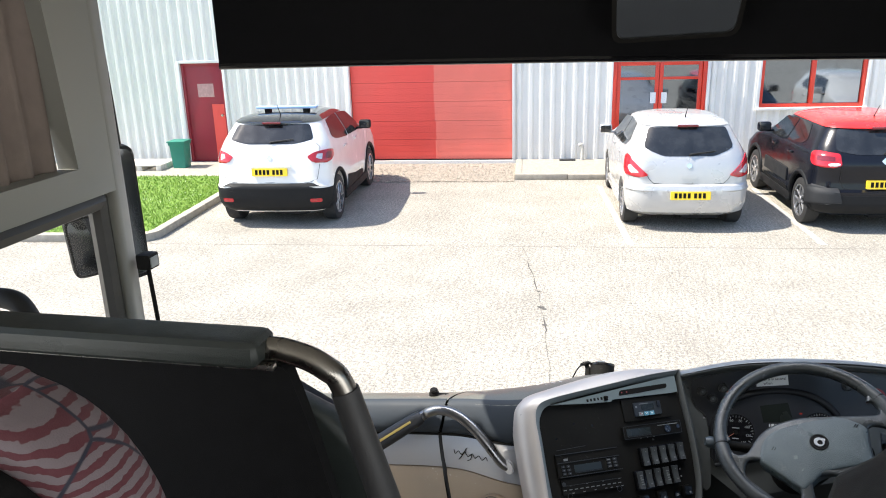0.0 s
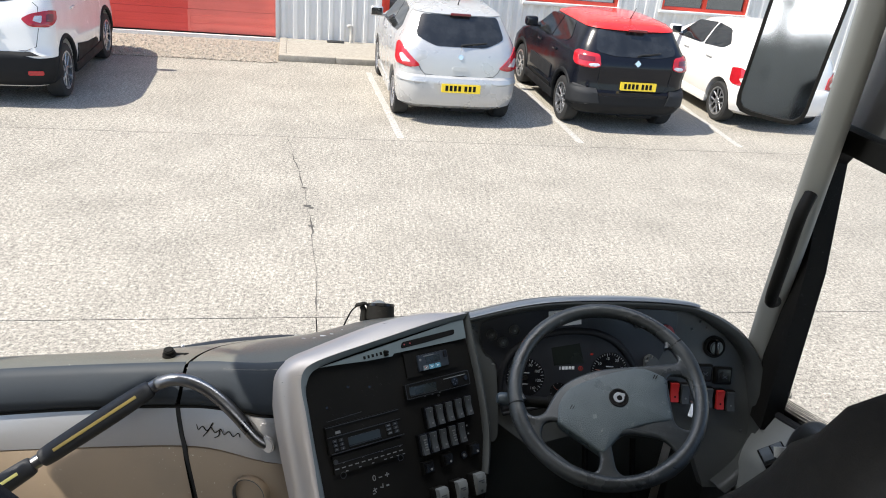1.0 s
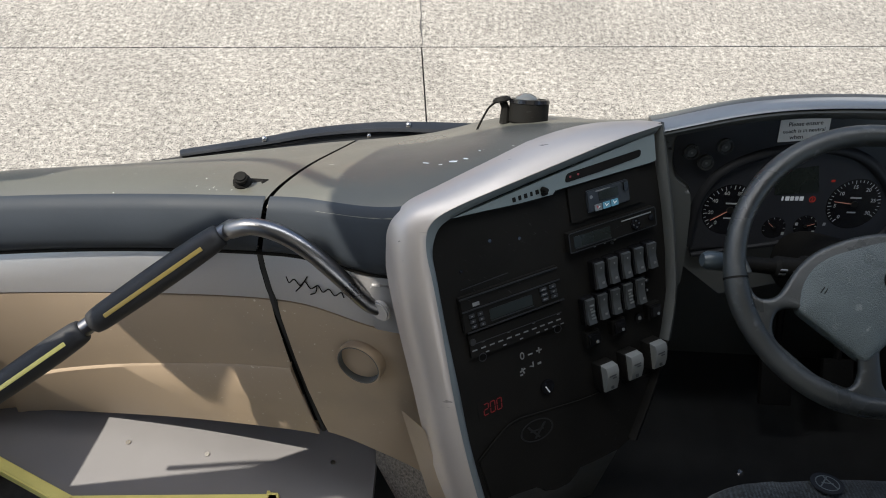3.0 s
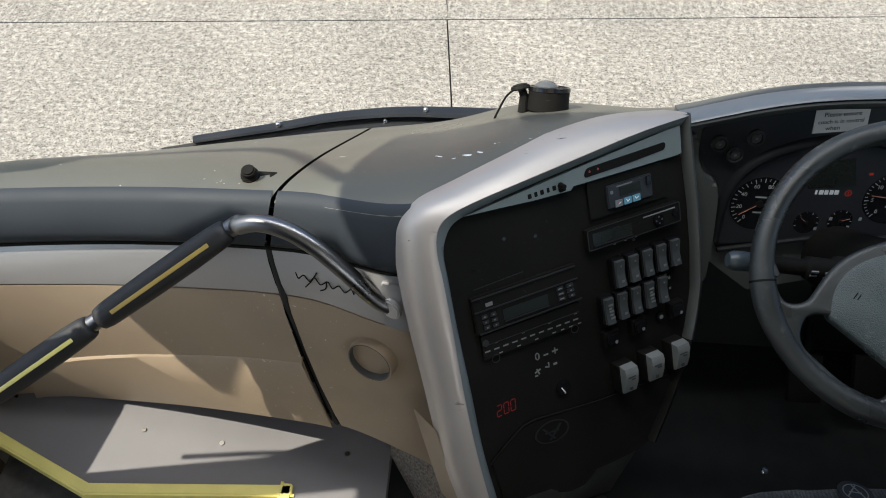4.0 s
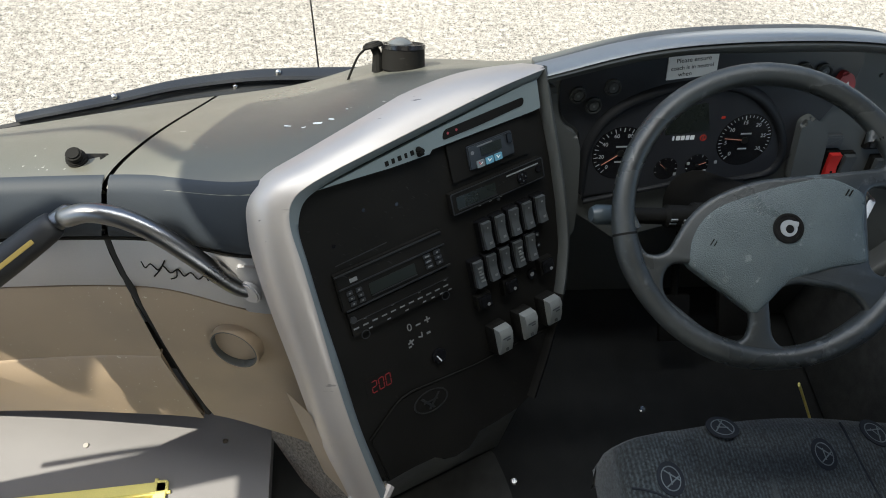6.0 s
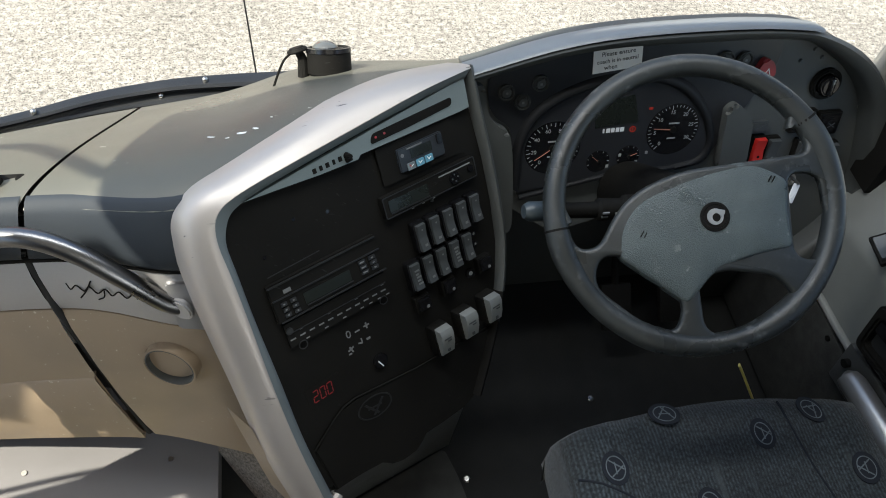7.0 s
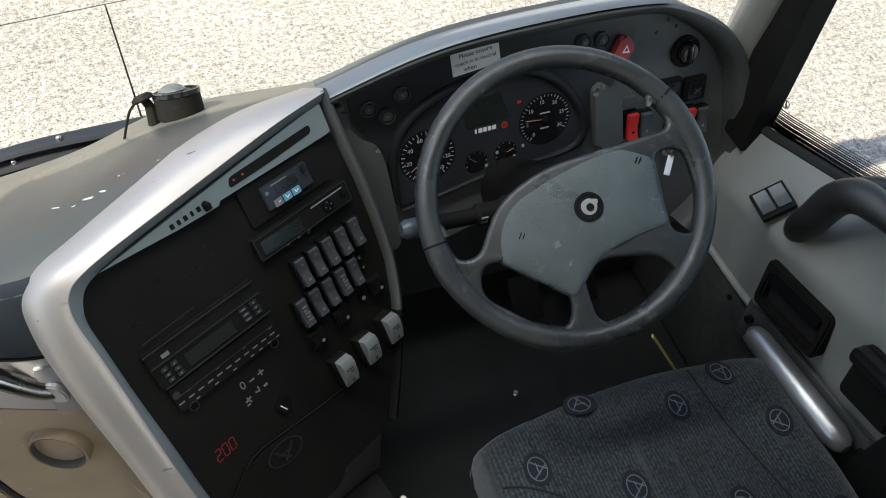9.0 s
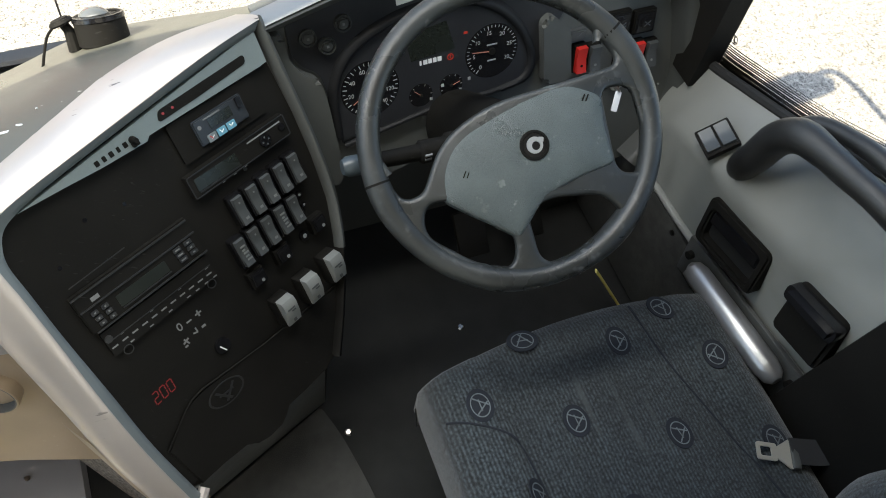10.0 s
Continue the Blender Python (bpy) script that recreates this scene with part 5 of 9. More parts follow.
# ---- centre console (driver facing) ----
PC, PN = (0.668, 1.651, 1.461), (0.442, -0.702, 0.558)
MP = basis(PC, PN)
pod = thing("centre_console", "black switch console with a broad silver surround", "console", (0.5, 1.5, FLOOR))
outer = [(-0.476, -0.36), (-0.478, -0.206), (-0.470, -0.07), (-0.464, 0.05), (-0.457, 0.14), (-0.448, 0.20), (-0.436, 0.243), (-0.416, 0.266), (-0.383, 0.281), (-0.32, 0.288), (-0.22, 0.296), (-0.12, 0.301), (-0.03, 0.299), (0.05, 0.288), (0.152, 0.262)]
inner = [(-0.436, -0.36), (-0.434, -0.2), (-0.426, -0.07), (-0.414, 0.05), (-0.406, 0.14), (-0.4025, 0.196), (-0.394, 0.228), (-0.378, 0.246), (-0.352, 0.254), (-0.30, 0.258), (-0.21, 0.260), (-0.11, 0.262), (-0.02, 0.264), (0.05, 0.264), (0.137, 0.2605)]
lip = [(-0.418, -0.36), (-0.418, -0.2), (-0.409, -0.07), (-0.4015, 0.05), (-0.3935, 0.14), (-0.389, 0.188), (-0.378, 0.214), (-0.362, 0.231), (-0.338, 0.2385), (-0.295, 0.243), (-0.21, 0.246), (-0.11, 0.248), (-0.02, 0.249), (0.05, 0.249), (0.126, 0.246)]
sm_o, sm_i, sm_l = (smooth_path([(u, v, 0) for u, v in k], 5) for k in (outer, inner, lip))
bm = bmesh.new()
rows = []
for po, pi in zip(sm_o, sm_i):
    rows.append([MP @ Vector((po.x, po.y, -0.075)), MP @ Vector((po.x, po.y, -0.044))] + [MP @ Vector((*po.lerp(pi, t).xy, d)) for t, d in ((0.015, -0.036), (0.06, -0.026), (0.16, -0.014), (0.4, -0.002), (0.7, 0.006), (0.96, 0.0115), (1.0, 0.0105))])
skin(bm, rows)
part("surround", bm, M["silver"], pod, "scuffed silver painted surround", smooth=55)
bm = bmesh.new()
skin(bm, [[MP @ Vector((a.x, a.y, 0.0105)), MP @ Vector((*a.lerp(b, 0.5).xy, 0.006)), MP @ Vector((b.x, b.y, 0.001)), MP @ Vector((b.x, b.y, -0.03))] for a, b in zip(sm_i, sm_l)])
M["lip_grey"] = mat("surround_lip_grey", (0.15, 0.172, 0.178), 0.42, var=0.08, bump=0.1, bscale=1200)
part("surround_lip", bm, M["lip_grey"], pod, "blue-grey inner lip", smooth=60)
# face plate
rail_out = [(0.150, 0.262), (0.143, 0.17), (0.138, 0.09), (0.129, 0.0), (0.113, -0.09), (0.074, -0.188), (0.012, -0.285), (-0.056, -0.372)]
face = [(0.126, 0.246), (-0.338, 0.2385), (-0.362, 0.231), (-0.378, 0.214), (-0.389, 0.188), (-0.4015, 0.05), (-0.418, -0.2), (-0.419, -0.33), (-0.065, -0.36), (0.0, -0.278), (0.058, -0.188), (0.096, -0.09), (0.112, 0.0), (0.121, 0.09)]
bm = bmesh.new()
prism(bm, face, -0.06, -0.012, MP)
part("face_plate", bm, M["black"], pod, smooth=None)
# grey upper label band
bm = bmesh.new()
prism(bm, [(0.124, 0.248), (-0.335, 0.2375), (-0.27, 0.228), (-0.205, 0.2175), (-0.128, 0.2085), (-0.121, 0.214), (0.102, 0.194), (0.118, 0.194)], -0.012, 0.0, MP)
M["label_grey"] = mat("label_grey", (0.15, 0.182, 0.185), 0.45, var=0.05)
band = part("label_band", bm, M["label_grey"], pod, "grey-green label band", smooth=None)
bm = bmesh.new()
prism(bm, rounded([(-0.098, 0.2205), (-0.02, 0.216), (0.082, 0.2135), (0.086, 0.2275), (-0.09, 0.2365)], 0.0075), 0.0, 0.001, MP)
slot_ = part("slot", bm, M["black"], band)
for u in (-0.084, -0.066):
    bm = bmesh.new()
    prism(bm, disc(u, 0.2285 - 0.06 * (u + 0.084), 0.0022, 12), 0.001, 0.0016, MP)
    part("red_lamp", bm, M["dull_red"], slot_, smooth=None)
part("word_mark", word_bars((0.007, 0.006, 0.007, 0.005, 0.007, 0.006), 0.0085, 0.0125, MP @ Matrix.Translation((-0.178, 0.2255, 0.0002)) @ Matrix.Rotation(radians(-3), 4, "Z")), M["black"], band, smooth=None)
bm = bmesh.new()
cyl(bm, 0.006, 0.014, MP @ Matrix.Translation((-0.146, 0.2245, 0.0)), 10, 0.004)
box(bm, (-0.146, 0.218, 0.003), (0.012, 0.008, 0.008), 0.002, MP)
part("stud", bm, M["black"], band)


def plate(name, poly, d0, d1, material, parent, label="", bev=0.0):
    bm = bmesh.new()
    prism(bm, poly, d0, d1, MP, bev)
    return part(name, bm, material, parent, label, smooth=30 if bev else None)


# rows on the console run down to the right by about five degrees
def slant(u, v, w, h, r=0.0, ang=-5.0):
    c, s = math.cos(radians(ang)), math.sin(radians(ang))
    return [(u + x * c - y * s, v + x * s + y * c) for x, y in rect(0, 0, w, h, r)]


def frame_of(u, v, w, h, t, d0, d1, name, material, parent, ang=-5.0):
    bm = bmesh.new()
    ring(bm, slant(u, v, w, h, 0.004, ang), slant(u, v, w - 2 * t, h - 2 * t, 0.003, ang), d0, d1, MP)
    return part(name, bm, material, parent, smooth=None)


M["unit_dark"] = mat("dark_unit_face", (0.022, 0.025, 0.029), 0.35, var=0.1)
M["unit_rim"] = mat("unit_rim", (0.017, 0.0175, 0.018), 0.4, var=0.1)
ac = plate("climate_unit", slant(-0.008, 0.165, 0.172, 0.070, 0.004), -0.012, -0.006, M["black"], pod, "climate control unit")
plate("unit_face", slant(-0.007, 0.163, 0.100, 0.043, 0.004), -0.006, 0.0, M["unit_dark"], ac, "", 0.002)
plate("lcd", slant(-0.007, 0.1685, 0.046, 0.017), 0.0, 0.001, M["lcd"], ac)
M["key_frost"] = mat("frosted_key", (0.16, 0.19, 0.20), 0.4, var=0.2, vscale=60)
for k, c in enumerate(("key_frost", "teal_lcd", "teal_lcd")):
    u, v = -0.036 + 0.0195 * k, 0.1505 - 0.0017 * k
    key = plate("unit_key", slant(u, v, 0.0165, 0.0125, 0.001), 0.0, 0.002, M[c], ac, "lit key")
    plate("print_mark", slant(u + 0.001, v, 0.007, 0.0016, 0, 25), 0.002, 0.0024, M["white"], key)
    plate("print_mark", slant(u - 0.002, v + 0.001, 0.0016, 0.007, 0, 25), 0.002, 0.0024, M["white"] if k else M["red"], key)
plate("emblem_dot", disc(-0.047, 0.175, 0.0035, 12), 0.0, 0.0006, M["print_dim"], ac)
plate("print_mark", slant(-0.018, 0.1805, 0.034, 0.0022), 0.0, 0.0006, M["print_dim"], ac)
plate("knob", slant(0.034, 0.170, 0.010, 0.018, 0.003), 0.0, 0.004, M["black_gloss"], ac)
tach = plate("tachograph", slant(-0.012, 0.0955, 0.210, 0.040, 0.002), -0.012, 0.002, M["black"], pod, "tachograph unit", 0.002)
frame_of(-0.012, 0.0955, 0.210, 0.040, 0.0018, 0.002, 0.0032, "edge", M["unit_rim"], tach)
plate("lcd", slant(-0.063, 0.0995, 0.086, 0.022, 0.002, -6), 0.002, 0.0028, M["lcd"], tach)
plate("lcd_edge", slant(-0.063, 0.0865, 0.086, 0.0025, 0.0, -6), 0.002, 0.0034, M["unit_rim"], tach)
plate("card_slot", slant(0.045, 0.1015, 0.074, 0.0022), 0.002, 0.003, M["light_key"], tach)
for u, v, r in ((0.040, 0.0885, 0.0115), (0.079, 0.0885, 0.0065)):
    kn = plate("knob", disc(u, v, r, 18), 0.002, 0.006, M["black_gloss"], tach, "", 0.001)
    for a in range(4 if r > 0.01 else 0):
        plate("print_mark", disc(u + 0.0065 * math.cos(a * 1.571), v + 0.0065 * math.sin(a * 1.571), 0.0017, 8), 0.006, 0.0066, M["grey_key"], kn)
for k in range(3):
    plate("print_mark", slant(-0.062 + 0.024 * k, 0.0795 - 0.002 * k, 0.005, 0.003), 0.002, 0.0026, M["light_key"], tach)
plate("dot", disc(-0.013, 0.066, 0.003, 10), -0.012, -0.008, M["grey_key"], pod)
# rocker switches, two rows of five
for r_, (u0, v0, du, dv_) in enumerate(((-0.0655, 0.0205, 0.0323, 0.0020), (-0.1040, -0.0425, 0.0314, 0.0019))):
    for k in range(5):
        u, v = u0 + du * k, v0 - dv_ * k
        sw = plate("rocker_switch", slant(u, v, 0.0275, 0.058, 0.003), -0.012, 0.004, M["black_gloss"], pod)
        bm = bmesh.new()
        qs_ = MP @ Matrix.Translation((u, v, 0)) @ Matrix.Rotation(radians(-5), 4, "Z")
        skin(bm, [[qs_ @ Vector((s * 0.0098, y, d)) for s, d in ((-1, 0.003), (-0.9, d1), (0.9, d1), (1, 0.003))] for y, d1 in ((-0.026, 0.003), (-0.0255, 0.0125), (-0.004, 0.0085), (0.004, 0.0085), (0.0255, 0.0125), (0.026, 0.003))])
        rk = part("rocker", bm, M["grey_key"], sw, smooth=25)
        if r_ == 1 and k in (0, 3):
            for y, w in ((0.014, 0.010), (0.007, 0.006), (0.001, 0.010), (-0.006, 0.007), (-0.013, 0.010)):
                plate("print_mark", slant(u + 0.0005 * (w * 1000 - 8), v + y, w, 0.0034), 0.0128, 0.0134, M["light_key"], rk)
        else:
            plate("print_mark", slant(u, v - 0.015, 0.006, 0.0045), 0.0120, 0.0126, M["print_dim"], rk)
            plate("print_mark", slant(u + 0.0012, v + 0.016, 0.0028, 0.0028), 0.0120, 0.0126, M["light_key"], rk)
for u, v in ((-0.107, -0.103), (-0.043, -0.104), (0.049, -0.108)):
    sw = plate("square_switch", slant(u, v, 0.034, 0.034, 0.003), -0.012, 0.004, M["black"], pod, "", 0.002)
    plate("cap", slant(u, v + 0.001, 0.027, 0.026, 0.004), 0.004, 0.010, M["black_gloss"], sw, "", 0.003)
    plate("print_mark", disc(u + 0.003, v - 0.005, 0.0035, 12), 0.010, 0.0105, M["print_dim"], sw)
for u, v, r in ((0.0485, -0.040, 0.0055), (0.0465, -0.062, 0.005), (0.0155, -0.1125, 0.010)):
    ind = plate("indicator", disc(u, v, r, 16), -0.012, -0.006, M["black_gloss"], pod)
    plate("print_mark", disc(u, v, r * 0.45, 10), -0.006, -0.0055, M["print_dim"], ind)
# three raised paddle switches
for k in range(3):
    u, v = -0.099 + 0.0625 * k, -0.184 - 0.0030 * k
    q = MP @ Matrix.Translation((u, v, 0.0)) @ Matrix.Rotation(radians(-5), 4, "Z")
    bm = bmesh.new()
    box(bm, (0, -0.006, 0.0), (0.036, 0.060, 0.03), 0.003, q)
    sw = part("paddle_switch", bm, M["black"], pod)
    bm = bmesh.new()
    skin(bm, [[q @ Vector((s * 0.0155, y, d)) for s, d in ((-1, 0.012), (-0.92, d1), (0.92, d1), (1, 0.012))] for y, d1 in ((-0.034, 0.012), (-0.033, 0.020), (-0.012, 0.029), (0.012, 0.033), (0.022, 0.030), (0.024, 0.012))])
    pad = part("paddle", bm, M["light_key"], sw, "pale grey paddle", smooth=30)
    bm = bmesh.new()
    prism(bm, rect(-0.001, 0.004, 0.017, 0.0028), 0.0315, 0.0326, q)
    prism(bm, rect(0.003, -0.002, 0.009, 0.0024), 0.0305, 0.0318, q)
    prism(bm, rect(0.0, -0.024, 0.006, 0.006), 0.0240, 0.0262, q)
    part("print_mark", bm, M["grey_key"], pad, smooth=None)
# radio
M["key_dark"] = mat("dark_radio_key", (0.020, 0.021, 0.022), 0.4, var=0.1)
rad = plate("radio", slant(-0.259, 0.0475, 0.214, 0.070, 0.003), -0.012, -0.002, M["black"], pod, "black car radio", 0.002)
for v, d1 in ((0.0795, 0.0), (0.0545, -0.0005), (0.0130, 0.0)):
    plate("edge_bar", slant(-0.2575, v, 0.212, 0.0022), -0.002, d1 + 0.001, M["unit_rim"], rad)
plate("radio_lcd", slant(-0.2645, 0.034, 0.092, 0.021, 0.002), -0.002, -0.0012, M["lcd"], rad)
plate("lcd_edge", slant(-0.2645, 0.0215, 0.092, 0.0018), -0.002, 0.0, M["unit_rim"], rad)
plate("scuff", slant(-0.30, 0.0985, 0.10, 0.0016, 0, -3), -0.012, -0.0114, M["unit_rim"], pod)
plate("badge", slant(-0.332, 0.0695, 0.014, 0.007), -0.002, -0.0014, M["print_dim"], rad)
for k in range(6):
    u, v = -0.347 + 0.0175 * (k % 2), 0.051 - 0.0105 * (k // 2) - 0.002 * (k % 2)
    key = plate("radio_key", slant(u, v, 0.011, 0.007, 0.001), -0.002, 0.001, M["key_dark"], rad)
    plate("print_mark", slant(u, v, 0.003, 0.0025), 0.001, 0.0014, M["print_dim"], key)
    u, v = -0.192 + 0.021 * (k % 2), 0.0405 - 0.010 * (k // 2) - 0.002 * (k % 2)
    key = plate("radio_key", slant(u, v, 0.014, 0.0075, 0.001), -0.002, 0.001, M["key_dark"], rad)
    plate("print_mark", slant(u, v, 0.009 if k % 2 == 0 else 0.004, 0.0022), 0.001, 0.0014, M["print_dim"], key)
low = plate("radio_keys", slant(-0.262, -0.016, 0.206, 0.046, 0.002), -0.012, -0.004, M["black"], pod, "row of small radio keys")
plate("edge_bar", slant(-0.262, -0.0125, 0.20, 0.0016), -0.004, -0.003, M["unit_rim"], low)
plate("button", disc(-0.357, 0.001, 0.0065, 16), -0.004, -0.001, M["key_dark"], low, "", 0.001)
for k in range(11):
    u, v = -0.357 + 0.0185 * k, -0.0165 - 0.0017 * k
    plate("print_mark", slant(u, v, 0.0105, 0.0026), -0.004, -0.0035, M["print_dim"], low)
    if k % 2 == 1 or k > 7:
        plate("print_mark", slant(u + 0.006, v - 0.011, 0.007, 0.0022), -0.004, -0.0035, M["print_dim"], low)
    if k % 3 == 1:
        plate("print_mark", slant(u + 0.002, v + 0.0115, 0.006, 0.0022), -0.004, -0.0035, M["print_dim"], low)
for u in (-0.345, -0.178):
    bm = bmesh.new()
    ring(bm, disc(u, -0.036 - 0.09 * (u + 0.345), 0.0085, 18), disc(u, -0.036 - 0.09 * (u + 0.345), 0.0070, 18), -0.004, -0.003, MP)
    part("key_ring", bm, M["unit_rim"], low, smooth=None)
part("lettering", text_bm("0", 0.021, MP @ Matrix.Translation((-0.2625, -0.0755, -0.0115)) @ Matrix.Rotation(radians(-5), 4, "Z"), 0.0006), M["print_dim"], pod, "pale printed signs", smooth=None)
for poly in (slant(-0.2445, -0.079, 0.010, 0.0026), slant(-0.2245, -0.0795, 0.012, 0.0028), slant(-0.2245, -0.0795, 0.0028, 0.012), slant(-0.2685, -0.1035, 0.013, 0.0028, 0, 15), slant(-0.268, -0.105, 0.0028, 0.013, 0, 15), slant(-0.273, -0.112, 0.006, 0.003), slant(-0.2475, -0.1045, 0.009, 0.0025, 0, -25), slant(-0.2435, -0.1005, 0.0025, 0.008), slant(-0.230, -0.1055, 0.008, 0.004)):
    plate("print_mark", poly, -0.012, -0.011, M["print_dim"], pod)
led = plate("led_window", slant(-0.345, -0.145, 0.07, 0.042, 0.003), -0.012, -0.0114, M["black"], pod, "dark display window")
SEG = {"2": "abged", "0": "abcdef"}
bm = bmesh.new()
for i, ch in enumerate("200"):
    cx_ = -0.3625 + 0.0145 * i
    bars = dict(a=(0, 0.011, 1), b=(0.005, 0.0055, 0), c=(0.005, -0.0055, 0), d=(0, -0.011, 1), e=(-0.005, -0.0055, 0), f=(-0.005, 0.0055, 0), g=(0, 0, 1))
    for s in SEG[ch]:
        x, y, flat = bars[s]
        w, h = (0.008, 0.0017) if flat else (0.0017, 0.009)
        prism(bm, [(cx_ + x + a + 0.16 * (y + b), -0.1445 - 0.06 * (cx_ + 0.35) + y + b) for a, b in rect(0, 0, w, h)], -0.0114, -0.0108, MP)
part("led_digits", bm, M["red_led"], led, "glowing red digits", smooth=None)
kn = plate("small_knob", disc(-0.226, -0.160, 0.015, 20), -0.012, -0.005, M["black_gloss"], pod, "", 0.002)
plate("pointer", slant(-0.229, -0.163, 0.0024, 0.016, 0, 22), -0.005, -0.004, M["white"], kn)
for u, v in ((-0.34, 0.135), (-0.27, 0.168), (-0.21, 0.15)):
    plate("screw_hole", disc(u, v, 0.0035, 10), -0.012, -0.0116, M["black_gloss"], pod)
# drop-down locker lid with its finger notch
lid_poly = [(-0.408, -0.238), (-0.345, -0.204), (-0.325, -0.196), (-0.30, -0.195), (-0.163, -0.223), (0.034, -0.249), (0.004, -0.290), (-0.060, -0.368), (-0.096, -0.378), (-0.154, -0.372), (-0.198, -0.364), (-0.208, -0.380), (-0.228, -0.390), (-0.262, -0.388), (-0.286, -0.377), (-0.302, -0.354), (-0.349, -0.347), (-0.404, -0.343)]
bm = bmesh.new()
prism(bm, lid_poly, -0.035, -0.007, MP, 0.003)
lid = part("locker_lid", bm, M["black"], pod, "black locker lid with a finger notch", smooth=30)
bm = bmesh.new()
tube(bm, [MP @ Vector((u, v + 0.001, -0.007)) for u, v in lid_poly[:6]], 0.0016, 6)
part("lid_edge", bm, M["black"], lid)
bm = bmesh.new()
qq = MP @ Matrix.Translation((-0.272, -0.236, -0.0068)) @ Matrix.Rotation(radians(-8), 4, "Z") @ Matrix.Diagonal((1.0, 0.62, 1, 1))
ring(bm, disc(0, 0, 0.038, 30), disc(0, 0, 0.0345, 30), 0, 0.0010, qq)
for ang, off in ((62, -0.008), (118, 0.008), (0, 0.0)):
    box(bm, (0, off, 0.0006), (0.052 if ang else 0.03, 0.005, 0.0010), 0, qq @ Matrix.Rotation(radians(ang), 4, "Z"))
part("emblem", bm, M["unit_rim"], lid)
# lower grey shell down to the floor, open behind the notch
M["shell_dark"] = mat("dark_shell_plastic", (0.062, 0.064, 0.062), 0.5, var=0.12, bump=0.2, bscale=1000)
bm = bmesh.new()
tl = [(-0.43, -0.345), (-0.404, -0.345), (-0.349, -0.348), (-0.302, -0.356), (-0.286, -0.379), (-0.262, -0.391), (-0.228, -0.393), (-0.208, -0.382), (-0.198, -0.366), (-0.154, -0.374), (-0.096, -0.381)]
top = [MP @ Vector((u, v, -0.014)) for u, v in tl]
b0, b1 = Vector((0.40, 1.345, FLOOR)), Vector((0.705, 1.475, FLOOR))
bot = [b0.lerp(b1, i / (len(tl) - 1)) for i in range(len(tl))]
skin(bm, [[p + Vector((0, 0.03, -0.003)) for p in top], top] + [[a.lerp(b, t) for a, b in zip(top, bot)] for t in (0.25, 0.6, 1.0)])
part("lower_shell", bm, M["shell_dark"], pod, "dark grey lower shell", smooth=60)
bm = bmesh.new()
skin(bm, [[MP @ Vector((-0.096, -0.381, -0.014)), b1], [Vector((0.76, 1.62, 1.12)), Vector((0.76, 1.62, FLOOR))], [Vector((0.74, 1.93, 1.12)), Vector((0.74, 1.93, FLOOR))]])
part("lower_flank", bm, M["black"], pod, smooth=None)
# raised edge and flank beside the driver's knee
bm = bmesh.new()
ro = smooth_path([(u, v, 0) for u, v in rail_out], 4)
rows = []
for i, p in enumerate(ro):
    a = ro[max(0, i - 1)]
    b = ro[min(len(ro) - 1, i + 1)]
    nn = Vector(((b - a).y, -(b - a).x, 0)).normalized()
    nn = nn if nn.x < 0 else -nn
    k = min(1.0, i / 6)
    rows.append([MP @ (p + nn * 0.017 + Vector((0, 0, -0.014))), MP @ (p + nn * 0.016 + Vector((0, 0, 0.003))), MP @ (p + nn * 0.010 + Vector((0, 0, 0.009))), MP @ (p + nn * 0.003 + Vector((0, 0, 0.006))), MP @ (p + Vector((0, 0, -0.006))), MP @ (p + Vector((0.004 + 0.02 * k, -0.05 * (1 - k), -0.09 - 0.16 * k)))])
skin(bm, rows[:21])
part("side_rail", bm, M["charcoal"], pod, "grey raised edge", smooth=60)
# same edge further down, its shade painted in as black
bm = bmesh.new()
skin(bm, rows[20:])
part("side_rail_shaded", bm, M["black"], pod, "lower run of the raised edge, coloured black for shade", smooth=60)
bm = bmesh.new()
lf = [(-0.478, -0.15), (-0.478, -0.206), (-0.477, -0.30), (-0.476, -0.36)]
skin(bm, [[MP @ Vector((u, v, -0.05)) for u, v in lf], [MP @ Vector((u - 0.004, v, -0.16)) for u, v in lf]])
part("left_flank", bm, M["beige"], pod)
# foot of the surround, curling round to the shell
bm = bmesh.new()
tube(bm, smooth_path([MP @ Vector((-0.474, -0.352, -0.045)), MP @ Vector((-0.462, -0.364, -0.012)), MP @ Vector((-0.436, -0.362, 0.002)), MP @ Vector((-0.406, -0.349, -0.006))], 4), 0.010, 8)
part("surround_foot", bm, M["silver"], pod)

# ---- instrument binnacle ----
CC, CN = (1.131, 1.859, 1.599), (0.022, -0.943, 0.333)
MC = basis(CC, CN)
bin_ = thing("instrument_binnacle", "charcoal instrument binnacle with dark dials and switches", "dashboard", (1.15, 1.8, FLOOR))
top_pts = [(-0.42, 0.058), (-0.25, 0.101), (-0.1, 0.119), (0.1, 0.124), (0.23, 0.118), (0.292, 0.106), (0.37, 0.072), (0.44, 0.022), (0.495, -0.050), (0.523, -0.15), (0.538, -0.25), (0.532, -0.33), (0.505, -0.385), (0.465, -0.43), (0.42, -0.47)]
sm = smooth_path([(u, v, 0) for u, v in top_pts], 5)
cen = Vector((0.05, -0.16, 0))
M["hood_dark"] = mat("hood_dark_grey", (0.046, 0.049, 0.047), 0.5, var=0.1, bump=0.2, bscale=1000)
bm = bmesh.new()
rows = []
